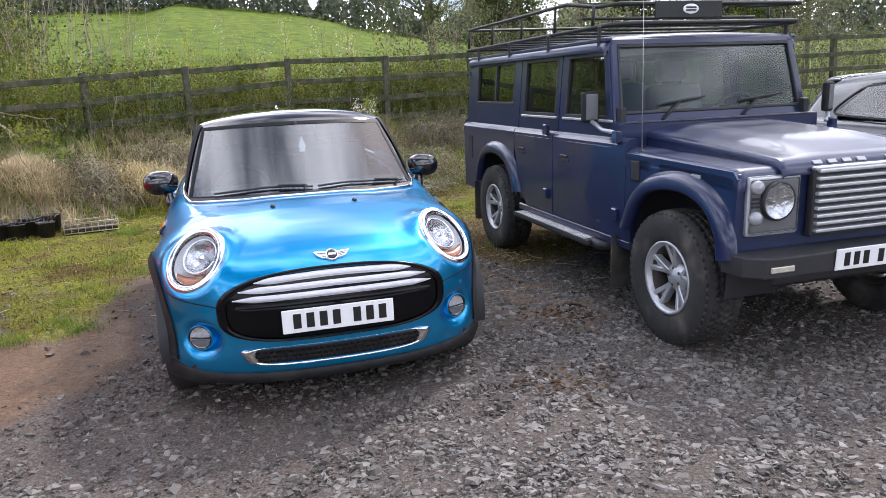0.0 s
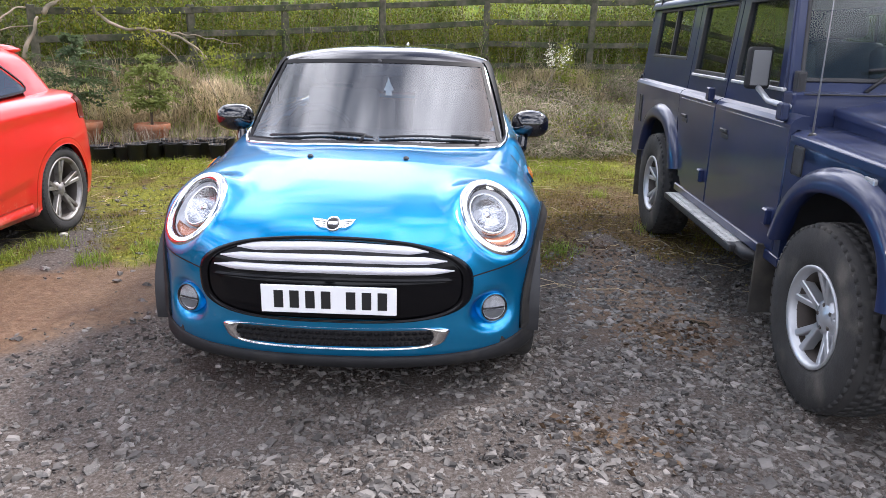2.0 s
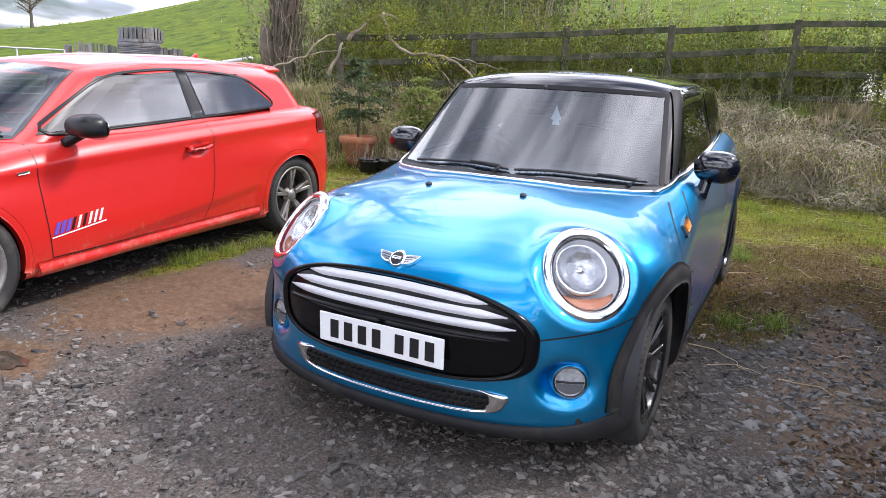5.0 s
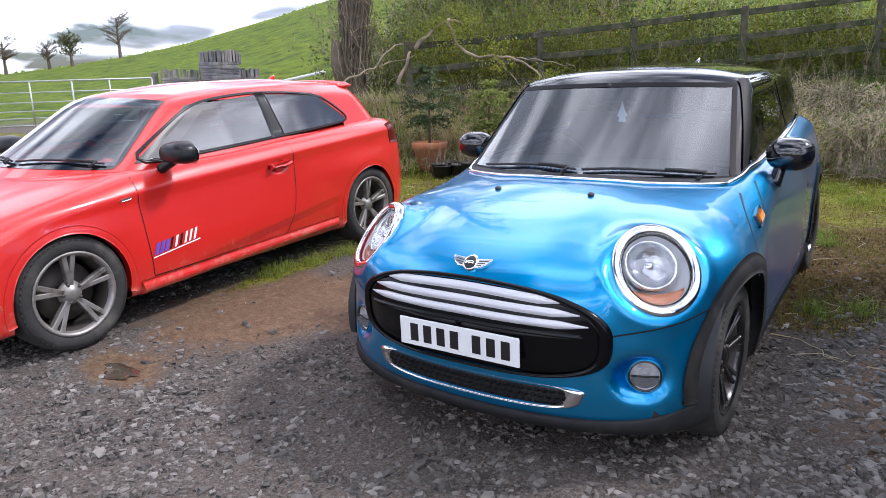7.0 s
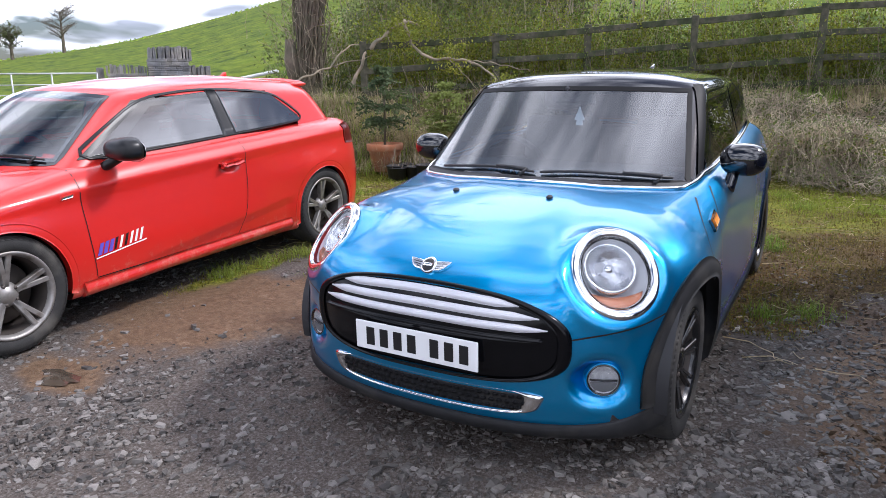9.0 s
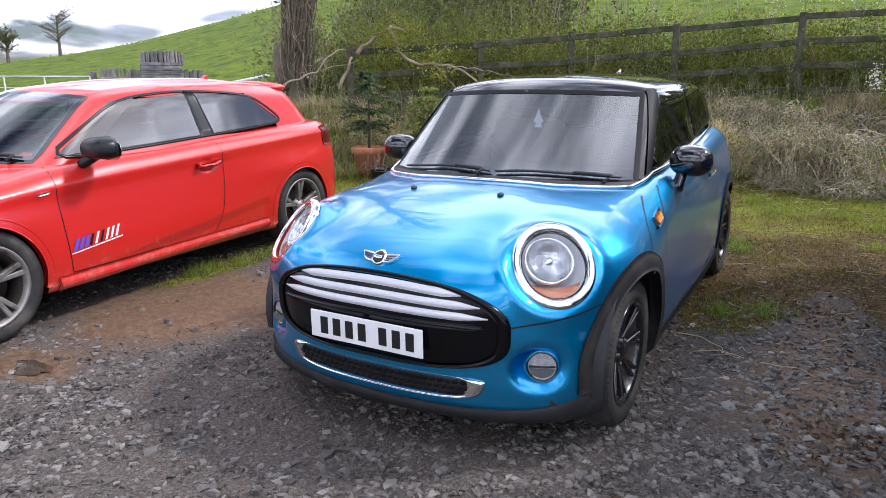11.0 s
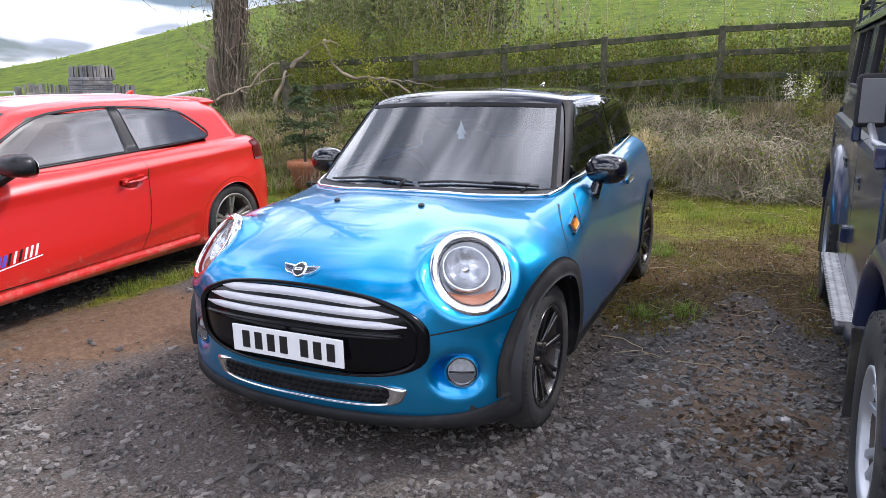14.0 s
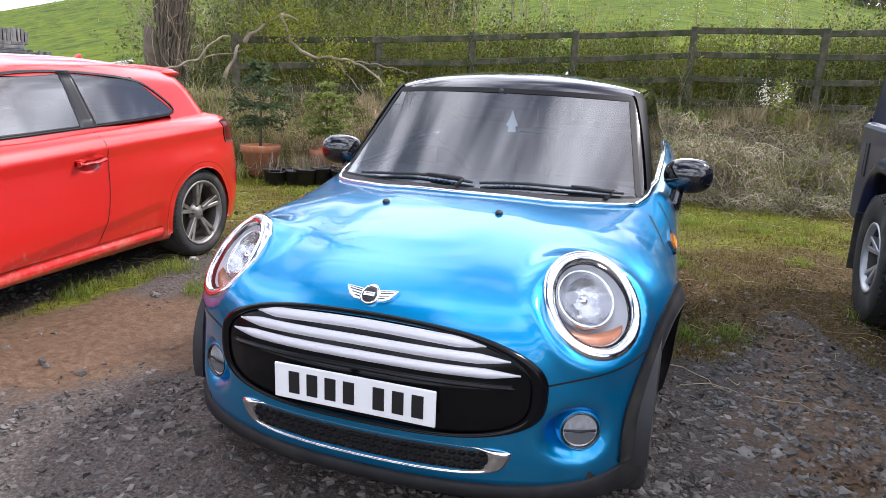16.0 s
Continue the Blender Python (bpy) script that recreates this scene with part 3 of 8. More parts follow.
def mirror(parent, side, root, head, size, shell_mat, boxy=0.82, flat=1.0):
    """A door mirror: a rounded housing on a foot, with its glass towards the back."""
    mr = new("door_mirror")
    mr.parent = parent
    v, fc = ball((0, 0, 0), (size[0], size[1], size[2]), 28, 18, boxy)
    v = [(x, y if y < 0.25 * size[1] else 0.25 * size[1] + (y - 0.25 * size[1]) * 0.15, (z if z > 0 else z * flat) * (1 + 0.25 * (1 - flat) * side * x / size[0])) for x, y, z in v]
    part("mirror_housing", moved((v, fc), Matrix.Translation(head) @ Matrix.Rotation(radians(-8 * side), 4, "Z")), shell_mat, mr)
    part("mirror_glass", moved(ball((0, 0, 0), (size[0] * 0.85, 0.004, size[2] * 0.82), 24, 8, 0.8), Matrix.Translation((head[0], head[1] + size[1] * 0.40, head[2]))), M["chrome"], mr)
    foot, neck = np.array(root), np.array(head) - np.array([side * size[0] * 0.30, -0.005, size[2] * 0.35])
    k = np.linspace(0, 1, 7)[:, None]
    part("mirror_foot", tube((foot * (1 - k) + neck * k).tolist(), list(np.linspace(0.030, 0.026, 7)), 12), shell_mat, mr)
    return mr


def seat(parent, x, y, z, w=0.46, tilt=14, cloth="seat_grey"):
    st = new("seat")
    st.parent, st.matrix_basis = parent, pose(x, y, z)
    part("cushion", box(-w / 2, w / 2, -0.25, 0.25, 0.0, 0.16, 0.05, 3), M[cloth], st, smooth=True)
    part("backrest", box(-w / 2, w / 2, -0.07, 0.07, 0.0, 0.60, 0.055, 3), M[cloth], st, smooth=True, at=pose(0, 0.24, 0.12, -tilt))
    part("headrest", box(-w * 0.29, w * 0.29, -0.05, 0.05, 0.64, 0.82, 0.045, 3), M[cloth], st, smooth=True, at=pose(0, 0.24, 0.12, -tilt))
    return st


def steering_wheel(parent, x, y, z, r=0.185):
    sw = new("steering_wheel")
    sw.parent, sw.matrix_basis = parent, pose(x, y, z, -66, 0, 0)
    part("wheel_rim", tube([(r * math.cos(a), r * math.sin(a), 0) for a in np.linspace(0, 2 * math.pi, 36, endpoint=False)], 0.016, 8, True), M["cabin"], sw)
    part("wheel_boss", box(-0.09, 0.09, -0.07, 0.07, -0.03, 0.02, 0.025, 2), M["cabin"], sw, smooth=True)
    part("wheel_spoke", box(-r, r, -0.02, 0.02, -0.012, 0.006, 0.006, 1), M["cabin"], sw)
    return sw


# ---- ground: one sheet from the yard to the hill ----
def sstep(a, b, x):
    t = np.clip((x - a) / (b - a), 0, 1)
    return t * t * (3 - 2 * t)


def fence_y(x):
    """The line of the fence in plan."""
    return np.interp(x, [-14, -5.6, -2.48, -1.1, 0.56, 2.26, 6, 14], [0.9, 6.55, 8.62, 9.35, 9.75, 9.80, 9.85, 10.0])


_ridge = curve([-120, -75, -66, -58, -51, -46, -40, -30, -20, -14.6, -11, -5.8, 0, 6.7, 10.5, 20, 45, 90], [0.2, 0.4, 1.06, 2.2, 3.65, 5.25, 6.9, 8.0, 8.2, 7.9, 8.3, 8.3, 7.9, 7.1, 6.0, 4.5, 3.0, 2.0])


def ground_z(x, y):
    x, y = np.asarray(x, float), np.asarray(y, float)
    yard = -0.004 + 0.025 * np.clip(y, -12, 8.5) + 0.03 * sstep(-1.2, -2.4, x) * sstep(9, 4, np.abs(y)) - 0.030 * sstep(1.0, 2.0, x) * sstep(5, 2, y)
    yard = yard + 0.012 * np.sin(x * 1.7 + 0.6 * y) * np.cos(y * 1.3 - 0.4 * x)
    d = y - fence_y(x)
    bank = 0.86 * sstep(-2.2, 0.1, d) + 0.10 * sstep(0.1, 3, d)
    bank = bank * (1 + 0.16 * np.sin(2.3 * x + 1.1 * y) * np.sin(1.7 * y - 0.8 * x) * sstep(0.3, -0.6, d)) * sstep(-9.5, -5.5, x)
    r = np.hypot(x, y)
    az = np.degrees(np.arctan2(x, y))
    far = np.tan(np.radians(_ridge(np.clip(az, -120, 90)))) * 1.0
    rise = far * np.maximum(r - 16, 0) * sstep(14, 40, r) * 1.18
    rise = np.where(r > 95, np.minimum(rise, far * 79 * 1.18 + 1.4 * 1.0), rise) + 1.4 * sstep(40, 95, r) * 0.9
    rise = rise * sstep(-6, 14, y + 0.12 * np.abs(x))
    drop = np.maximum(r - 110, 0) * 0.06 * (r > 110)
    return yard + bank + rise - drop


def grid_lines(lo, hi, fine_lo, fine_hi, step, grow=1.16):
    a = list(np.arange(fine_lo, fine_hi + step / 2, step))
    s = step
    while a[-1] < hi:
        s *= grow
        a.append(a[-1] + s)
    s = step
    while a[0] > lo:
        s *= grow
        a.insert(0, a[0] - s)
    return np.array(a)


gx, gy = np.meshgrid(grid_lines(-420, 420, -8, 7, 0.11), grid_lines(-300, 420, -4.5, 11.5, 0.11))
gz = ground_z(gx, gy)
rng = np.random.default_rng(3)
near = (np.abs(gx) < 9) & (gy > -5) & (gy < 11)
gz = gz + np.where(near, rng.normal(0, 0.004, gx.shape), 0)
gn, gm = gx.shape
gi = np.arange(gn * gm).reshape(gn, gm)
gfaces = np.stack([gi[:-1, :-1], gi[:-1, 1:], gi[1:, 1:], gi[1:, :-1]], -1).reshape(-1, 4)


def ground_mat():
    """Grey slate chippings and mud in the yard, moss and grass at its edge, meadow on the bank and hill, by place."""
    m = bpy.data.materials.new("yard_and_meadow")
    m.use_nodes = True
    n, l = m.node_tree.nodes, m.node_tree.links
    b = n["Principled BSDF"]
    tc = n.new("ShaderNodeTexCoord")

    def noise_of(scale, detail=6.0, rough=0.6):
        q = n.new("ShaderNodeTexNoise")
        q.inputs["Scale"].default_value, q.inputs["Detail"].default_value, q.inputs["Roughness"].default_value = scale, detail, rough
        l.new(tc.outputs["Object"], q.inputs["Vector"])
        return q.outputs["Fac"]

    def ramp(src, *stops):
        r = n.new("ShaderNodeValToRGB")
        while len(r.color_ramp.elements) < len(stops):
            r.color_ramp.elements.new(0.5)
        for e, (p, c) in zip(r.color_ramp.elements, stops):
            e.position, e.color = p, (*c, 1)
        l.new(src, r.inputs[0])
        return r.outputs[0]

    def mix(fac, a, c):
        q = n.new("ShaderNodeMixRGB")
        l.new(fac, q.inputs[0]), l.new(a, q.inputs[1]), l.new(c, q.inputs[2])
        return q.outputs[0]

    def attr(name):
        q = n.new("ShaderNodeAttribute")
        q.attribute_name = name
        return q.outputs["Fac"]

    def edged(name, scale, lo, hi):
        ad = n.new("ShaderNodeMath")
        ad.operation = "MULTIPLY_ADD"
        l.new(noise_of(scale), ad.inputs[0])
        ad.inputs[1].default_value = 0.9
        sub = n.new("ShaderNodeMath")
        sub.operation = "SUBTRACT"
        sub.inputs[1].default_value = 0.45
        l.new(attr(name), sub.inputs[0])
        l.new(sub.outputs[0], ad.inputs[2])
        mr = n.new("ShaderNodeMapRange")
        mr.inputs["From Min"].default_value, mr.inputs["From Max"].default_value = lo, hi
        l.new(ad.outputs[0], mr.inputs["Value"])
        return mr.outputs[0]

    grit = ramp(noise_of(70, 5, 0.7), (0.28, (0.040, 0.031, 0.026)), (0.5, (0.096, 0.080, 0.069)), (0.72, (0.20, 0.182, 0.168)))
    mud = ramp(noise_of(26, 10, 0.82), (0.34, (0.070, 0.042, 0.026)), (0.5, (0.140, 0.090, 0.055)), (0.66, (0.24, 0.165, 0.108)))
    moss = mix(edged("brown", 2.2, 0.40, 0.56), ramp(noise_of(34, 7, 0.72), (0.34, (0.035, 0.038, 0.008)), (0.52, (0.15, 0.155, 0.018)), (0.68, (0.31, 0.29, 0.04))), ramp(noise_of(38, 7, 0.72), (0.34, (0.026, 0.017, 0.009)), (0.52, (0.095, 0.060, 0.024)), (0.68, (0.20, 0.145, 0.075))))
    turf = mix(ramp(noise_of(0.35, 6), (0.4, (0, 0, 0)), (0.6, (1, 1, 1))), ramp(noise_of(0.7, 9, 0.72), (0.38, (0.024, 0.050, 0.003)), (0.50, (0.080, 0.125, 0.005)), (0.62, (0.125, 0.178, 0.008))), ramp(noise_of(1.1, 9, 0.72), (0.38, (0.040, 0.070, 0.004)), (0.62, (0.160, 0.198, 0.010))))
    straw = ramp(noise_of(11), (0.3, (0.05, 0.055, 0.02)), (0.7, (0.17, 0.14, 0.07)))
    col = mix(edged("mud", 5, 0.4, 0.7), grit, mud)
    col = mix(edged("moss", 3.5, 0.4, 0.62), col, moss)
    col = mix(edged("bank", 2, 0.35, 0.6), col, straw)
    col = mix(attr("meadow"), col, turf)
    l.new(col, b.inputs["Base Color"])
    b.inputs["Specular IOR Level"].default_value = 0.12
    wet = n.new("ShaderNodeMapRange")
    wet.inputs["To Min"].default_value, wet.inputs["To Max"].default_value = 0.85, 0.42
    l.new(edged("mud", 5, 0.5, 0.8), wet.inputs["Value"]), l.new(wet.outputs[0], b.inputs["Roughness"])
    bp = n.new("ShaderNodeBump")
    bp.inputs["Strength"].default_value, bp.inputs["Distance"].default_value = 0.6, 0.02
    l.new(noise_of(55, 5, 0.7), bp.inputs["Height"]), l.new(bp.outputs[0], b.inputs["Normal"])
    return m


def soft(x, y, cx, cy, rx, ry):
    return np.exp(-(((x - cx) / rx) ** 2 + ((y - cy) / ry) ** 2))


def mud_at(x, y):
    return np.clip(1.25 * soft(x, y, -2.05, 0.85, 0.58, 0.80) + 0.9 * soft(x, y, -1.95, -0.2, 0.30, 0.14) + 0.7 * soft(x, y, -1.5, 1.9, 0.35, 0.6) + 0.8 * soft(x, y, 2.35, -1.15, 0.16, 0.14) + 1.0 * soft(x, y, 1.55, 1.35, 0.50, 0.8) + 0.5 * soft(x, y, 1.45, 2.6, 0.25, 0.7) + 0.7 * soft(x, y, -1.35, 1.3, 0.30, 0.5) + 0.6 * soft(x, y, 1.12, -0.06, 0.16, 0.12) + 0.6 * soft(x, y, -1.2, 3.3, 0.4, 1.0), 0, 1)


def moss_at(x, y):
    far = sstep(2.0, 3.6, y) * sstep(9, 7, y) * 0.95
    strip = 0.72 * soft(x, y, -2.5, 1.5, 0.18, 0.75) + 0.9 * soft(x, y, -1.75, 2.3, 0.40, 0.75) + 0.7 * soft(x, y, 0.98, 2.5, 0.22, 0.5)
    return np.clip(far + strip + 0.95 * soft(x, y, 0.90, 2.75, 0.36, 0.62) + 0.8 * soft(x, y, 1.95, 3.0, 0.30, 0.70) - 0.95 * soft(x, y, 1.50, 2.3, 0.17, 0.75) - 0.6 * soft(x, y, -1.15, 3.2, 0.3, 1.2), 0, 1)


gme = bpy.data.meshes.new("ground")
gme.from_pydata(np.stack([gx, gy, gz], -1).reshape(-1, 3).tolist(), [], gfaces.tolist())
gme.polygons.foreach_set("use_smooth", [True] * len(gme.polygons))
dist = np.hypot(gx, gy)
fields = {"brown": 0.42 + 0.42 * sstep(5.2, 3.6, gy) * sstep(-0.6, 0.4, gx), "mud": mud_at(gx, gy), "moss": moss_at(gx, gy), "bank": sstep(-1.9, -1.2, gy - fence_y(gx)) * sstep(-9.5, -6, gx) * sstep(40, 20, dist),
          "meadow": np.maximum(sstep(0.3, 1.5, gy - fence_y(gx)) * sstep(-12, -8, gx), sstep(24, 30, dist))}
for key, val in fields.items():
    gme.attributes.new(key, "FLOAT", "POINT").data.foreach_set("value", val.ravel().astype(np.float32))
gme.materials.append(ground_mat())
ground = tagged(new("ground", gme), "grey slate gravel yard with mud, moss and a green hill", "ground", kind="structure")

# ---- fence ----
M["wood"] = mat("weathered_fence_wood", (0.085, 0.078, 0.054), rough=0.9, vary=0.5, scale=12, second=(0.036, 0.044, 0.018), second_scale=5, bump=0.5, bump_scale=40)
fence = thing("fence", pose(0, 0, 0), "weathered grey-green post and rail wooden fence on the bank", "fence")
post_x = [-5.28, -3.63, -2.48, -1.1, 0.56, 2.26, 3.95, 5.65, 7.35, 9.05, 10.75, 12.5, 14.2, 15.9, 17.6]
posts = [(x, float(fence_y(x))) for x in post_x]
top_z = {x: 2.37 - 0.08 * max(0, 0.4 - x) + 0.02 * max(0, x - 2) for x in post_x}
for x, y in posts:
    g = float(ground_z(x, y))
    h = random.uniform(0.0, 0.04)
    part("post", box(-0.05, 0.05, -0.06, 0.06, g - 0.2, top_z[x] + h, 0.008, 1), M["wood"], fence, at=pose(x, y, 0, random.uniform(-1, 1), random.uniform(-1.5, 1.5), math.degrees(math.atan2(float(fence_y(x + 0.1)) - y, 0.1))))
for (xa, ya), (xb, yb) in zip(posts[:-1], posts[1:]):
    for k, dz in enumerate((-0.06, -0.40, -0.74, -1.07)):
        za, zb = top_z[xa] + dz + random.uniform(-0.02, 0.02), top_z[xb] + dz + random.uniform(-0.02, 0.02)
        L = math.hypot(xb - xa, yb - ya)
        yaw, tilt = math.atan2(yb - ya, xb - xa), math.atan2(zb - za, L)
        m = Matrix.Translation(((xa + xb) / 2, (ya + yb) / 2, (za + zb) / 2)) @ Matrix.Rotation(yaw, 4, "Z") @ Matrix.Rotation(-tilt, 4, "Y")
        part("rail", box(-L / 2 - 0.02, L / 2 + 0.02, -0.075, -0.04, -0.044, 0.044, 0.006, 1), M["wood"], fence, at=m)


# ---- the blue hatchback ----
MINI_AT = pose(0.004, 0.0, -0.008, 1.3, 0, 0.6)
mini = thing("hatchback_car", MINI_AT, "metallic blue small hatchback with a gloss black roof on gravel", "car")

_nose = curve([0.15, 0.22, 0.30, 0.42, 0.55, 0.66, 0.74, 0.80, 0.86, 0.93, 1.05], [0.125, 0.100, 0.088, 0.074, 0.060, 0.058, 0.076, 0.155, 0.33, 0.67, 1.25])
_top = curve([0.0, 0.12, 0.30, 0.50, 0.75, 0.95, 1.15, 1.4, 2.5, 3.3, 3.8], [0.60, 0.752, 0.838, 0.884, 0.923, 0.936, 0.936, 0.948, 1.020, 1.045, 0.96])
_wide = curve([0.0, 0.3, 0.72, 1.1, 1.5, 2.2, 2.7, 3.2, 3.5, 3.85], [0.80, 0.845, 0.872, 0.856, 0.844, 0.838, 0.818, 0.787, 0.77, 0.71])
_side = curve([0.1, 0.22, 0.40, 0.60, 0.78, 0.95, 1.1], [-0.075, -0.022, 0.0, -0.003, -0.018, -0.060, -0.13])


LAMP_C, LAMP_YAW, LAMP_UP, LAMP_R = np.array([0.623, 0.372, 0.748]), radians(37.0), radians(38.0), (0.152, 0.168)
LAMP_N = np.array([math.sin(LAMP_YAW) * math.cos(LAMP_UP), -math.cos(LAMP_YAW) * math.cos(LAMP_UP), math.sin(LAMP_UP)])
LAMP_U = np.array([math.cos(LAMP_YAW), math.sin(LAMP_YAW), 0.0])
LAMP_V = -np.cross(LAMP_N, LAMP_U)
LAMP_V = LAMP_V if LAMP_V[2] > 0 else -LAMP_V


def lamp_frame(ax, y, z):
    """How far outside the lamp's outline, and how far in front of its face."""
    dx, dy, dz = ax - LAMP_C[0], y - LAMP_C[1], z - LAMP_C[2]
    u, v, w = dx * LAMP_U[0] + dy * LAMP_U[1], dx * LAMP_V[0] + dy * LAMP_V[1] + dz * LAMP_V[2], dx * LAMP_N[0] + dy * LAMP_N[1] + dz * LAMP_N[2]
    return (np.sqrt((u / LAMP_R[0]) ** 2 + (v / LAMP_R[1]) ** 2) - 1.06) * 0.16, w


def mini_low(x, y, z):
    ax = np.abs(x)
    u = np.clip(ax / 0.90, 0, 0.999)
    plan = (0.60 + 0.22 * np.clip((z - 0.30) / 0.35, 0, 1)) * (1 - (1 - u ** 2.3) ** (1 / 2.3))
    front = (_nose(z) + plan) - y
    back = y - (3.80 - 0.05 * ((z - 0.55) / 0.4) ** 2 - 0.35 * u ** 4)
    # bonnet with raised wings over the lamps
    top = z - (_top(y + 0 * x) - 0.115 * (ax / 0.85) ** 2.6 * np.clip((1.5 - y) / 0.6, 0.12, 1) - 0.012 * np.exp(-((ax - 0.36) / 0.09) ** 2) * np.clip((1.3 - y), 0, 1))
    side = ax - (_wide(y) + _side(z) + 0.018 * np.exp(-((y - 0.73) / 0.33) ** 2 - ((z - 0.62) / 0.2) ** 2) + 0.018 * np.exp(-((y - 3.22) / 0.38) ** 2 - ((z - 0.66) / 0.22) ** 2))
    f = smax(side, top, 0.20 - 0.09 * np.clip((y - 1.0) / 0.5, 0, 1))
    f = smax(f, front * 0.85, 0.17)
    f = smax(f, back, 0.22)
    # lamp pods: a flat round face that looks out and up
    q, w = lamp_frame(ax, y, z)
    pod = smax(smax(q, w, 0.035), -0.30 - w, 0.05)
    h = np.clip(0.5 + 0.5 * (pod - f) / 0.09, 0, 1)
    f2 = f * h + pod * (1 - h) - 0.09 * h * (1 - h)
    near_face = np.clip((q + 0.02) / 0.07, 0, 1)
    near_face = near_face * near_face * (3 - 2 * near_face)
    f = smax(f2, w, 0.03) * (1 - near_face) + f2 * near_face
    # pockets round the fog lamps
    pocket = (np.sqrt(((ax - 0.655) / 0.115) ** 2 + ((y - 0.21) / 0.085) ** 2 + ((z - 0.397) / 0.078) ** 2) - 1) * 0.08
    f = smax(f, -pocket, 0.035)
    return smax(f, 0.195 - z, 0.04)


_roof = curve([0.9, 1.3, 1.55, 1.9, 2.4, 3.0, 3.4, 3.8], [1.25, 1.345, 1.384, 1.412, 1.414, 1.385, 1.345, 1.28])


def mini_glasshouse(x, y, z):
    ax = np.abs(x)
    ws = (1.030 + (z - 0.95) * 1.33 + 0.27 * (ax / 0.65) ** 2.2) * 1.0 - y
    bk = y - (3.66 - (z - 0.95) * 0.42 - 0.12 * (ax / 0.6) ** 2)
    sd = ax - (0.715 - (z - 0.95) * 0.27 - 0.10 * np.clip((y - 2.3) / 1.4, 0, 1) ** 1.6 - 0.055 * np.clip((1.6 - y) / 0.7, 0, 1))
    rf = z - (_roof(y) - 0.055 * (ax / 0.55) ** 2.4)
    f = smax(sd, rf, 0.045)
    f = smax(f, ws * 0.60, 0.035)
    f = smax(f, bk, 0.12)
    return smax(f, 0.82 - z, 0.03)


ws_bot = [(x, 0.938 - 0.012 * (x / 0.62) ** 2) for x in np.linspace(-0.664, 0.664, 25)]
ws_top = [(x, 1.326 - 0.016 * (x / 0.52) ** 2) for x in np.linspace(-0.562, 0.562, 25)]


def scuttle(xs, ahead):
    """Where the bonnet meets the glass, a little ahead of it."""
    xs = np.asarray(xs, float)
    z = np.full(len(xs), 0.94)
    for _ in range(6):
        y = on_body(mini_glasshouse, "front", xs, z)[:, 1]
        z = on_body(LOW, "top", xs, y - ahead)[:, 2]
    return np.stack([xs, y - ahead, z], 1)


def in_ws(x, y, z):
    return (y < 2.2) & (z > 0.980) & (z < 1.312) & (np.abs(x) < 0.650 - (z - 0.94) * 0.27 - 0.006) & (mini_glasshouse(x, y + 0.06, z) < 0)


MINI_WIN = {"door": ([(1.425, 0.978), (2.43, 1.034)], [(1.765, 1.334), (2.37, 1.346)]), "quarter": ([(2.465, 1.037), (3.20, 1.072)], [(2.425, 1.346), (3.00, 1.322)])}


def in_side_win(x, y, z):
    hit = np.zeros(x.shape, bool)
    for lo, hi in MINI_WIN.values():
        t = (z - 1.02) / 0.29
        a, b = lo[0][0] + (hi[0][0] - lo[0][0]) * t + 0.045, lo[1][0] + (hi[1][0] - lo[1][0]) * t - 0.045
        hit |= (z > 1.03) & (z < 1.305) & (y > a) & (y < b) & (np.abs(x) > 0.42)
    return hit


body = part("body", shell_mesh(shell(mini_low, 0.75, 3.1, 0.58, 220, 120, 100), lambda x, y, z: (
    ((y - 0.73) ** 2 + (z - 0.31) ** 2 < 0.335 ** 2) & (np.abs(x) > 0.765) | ((y - 3.225) ** 2 + (z - 0.31) ** 2 < 0.335 ** 2) & (np.abs(x) > 0.45)
    | (z > 0.90) & (y > 1.34) & (y < 3.3) & (np.abs(x) < 0.62) | (lamp_frame(np.abs(x), y, z)[0] < -0.040) & (np.abs(lamp_frame(np.abs(x), y, z)[1]) < 0.03))), M["mini_blue"], mini)
part("roof", shell_mesh(shell(mini_glasshouse, 1.75, 3.0, 1.10, 240, 130, 70), lambda x, y, z: in_ws(x, y, z) | in_side_win(x, y, z) | (z < 0.86)), M["gloss_black"], mini, "gloss black roof and pillars")

# underside and wheel housings
part("underbody", box(-0.70, 0.70, 0.25, 3.6, 0.17, 0.30, 0.03, 1), M["black_plastic"], mini)
for cy in (0.73, 3.225):
    for s in (-1, 1):
        part("wheel_housing", moved(housing(0.37, 0.26), pose((0.83 if cy < 2 else 0.765) * s, cy, 0.33) @ Matrix.Diagonal((-s, 1, 1, 1))), M["black_plastic"], mini)

# front face: grille, bars, plate, lower intake
LOW = mini_low
GZ = 0.546


def blunt(upper, lower):
    """An outline that is rounder above than below."""
    up = upper[1] > GZ
    return np.where(up, upper[0], lower[0]), np.where(up, upper[1], lower[1])


gx, gz = blunt(disc(0, GZ, 0.520, 0.152, 22, 96, 2.7), disc(0, GZ, 0.520, 0.152, 22, 96, 3.4))
gz = gz - 0.016 * (gx / 0.535) ** 2
beam = np.clip((0.50 - np.abs(gx)) / 0.10, 0, 1) * np.clip((0.565 - gz) / 0.025, 0, 1) * np.clip((gz - 0.395) / 0.05, 0, 1)
part("grille_panel", sheet(LOW, "front", gx, gz, 0.003 + 0.007 * beam * beam * (3 - 2 * beam), 0.02, wrap=True), M["grille_black"], mini, "gloss black grille panel")
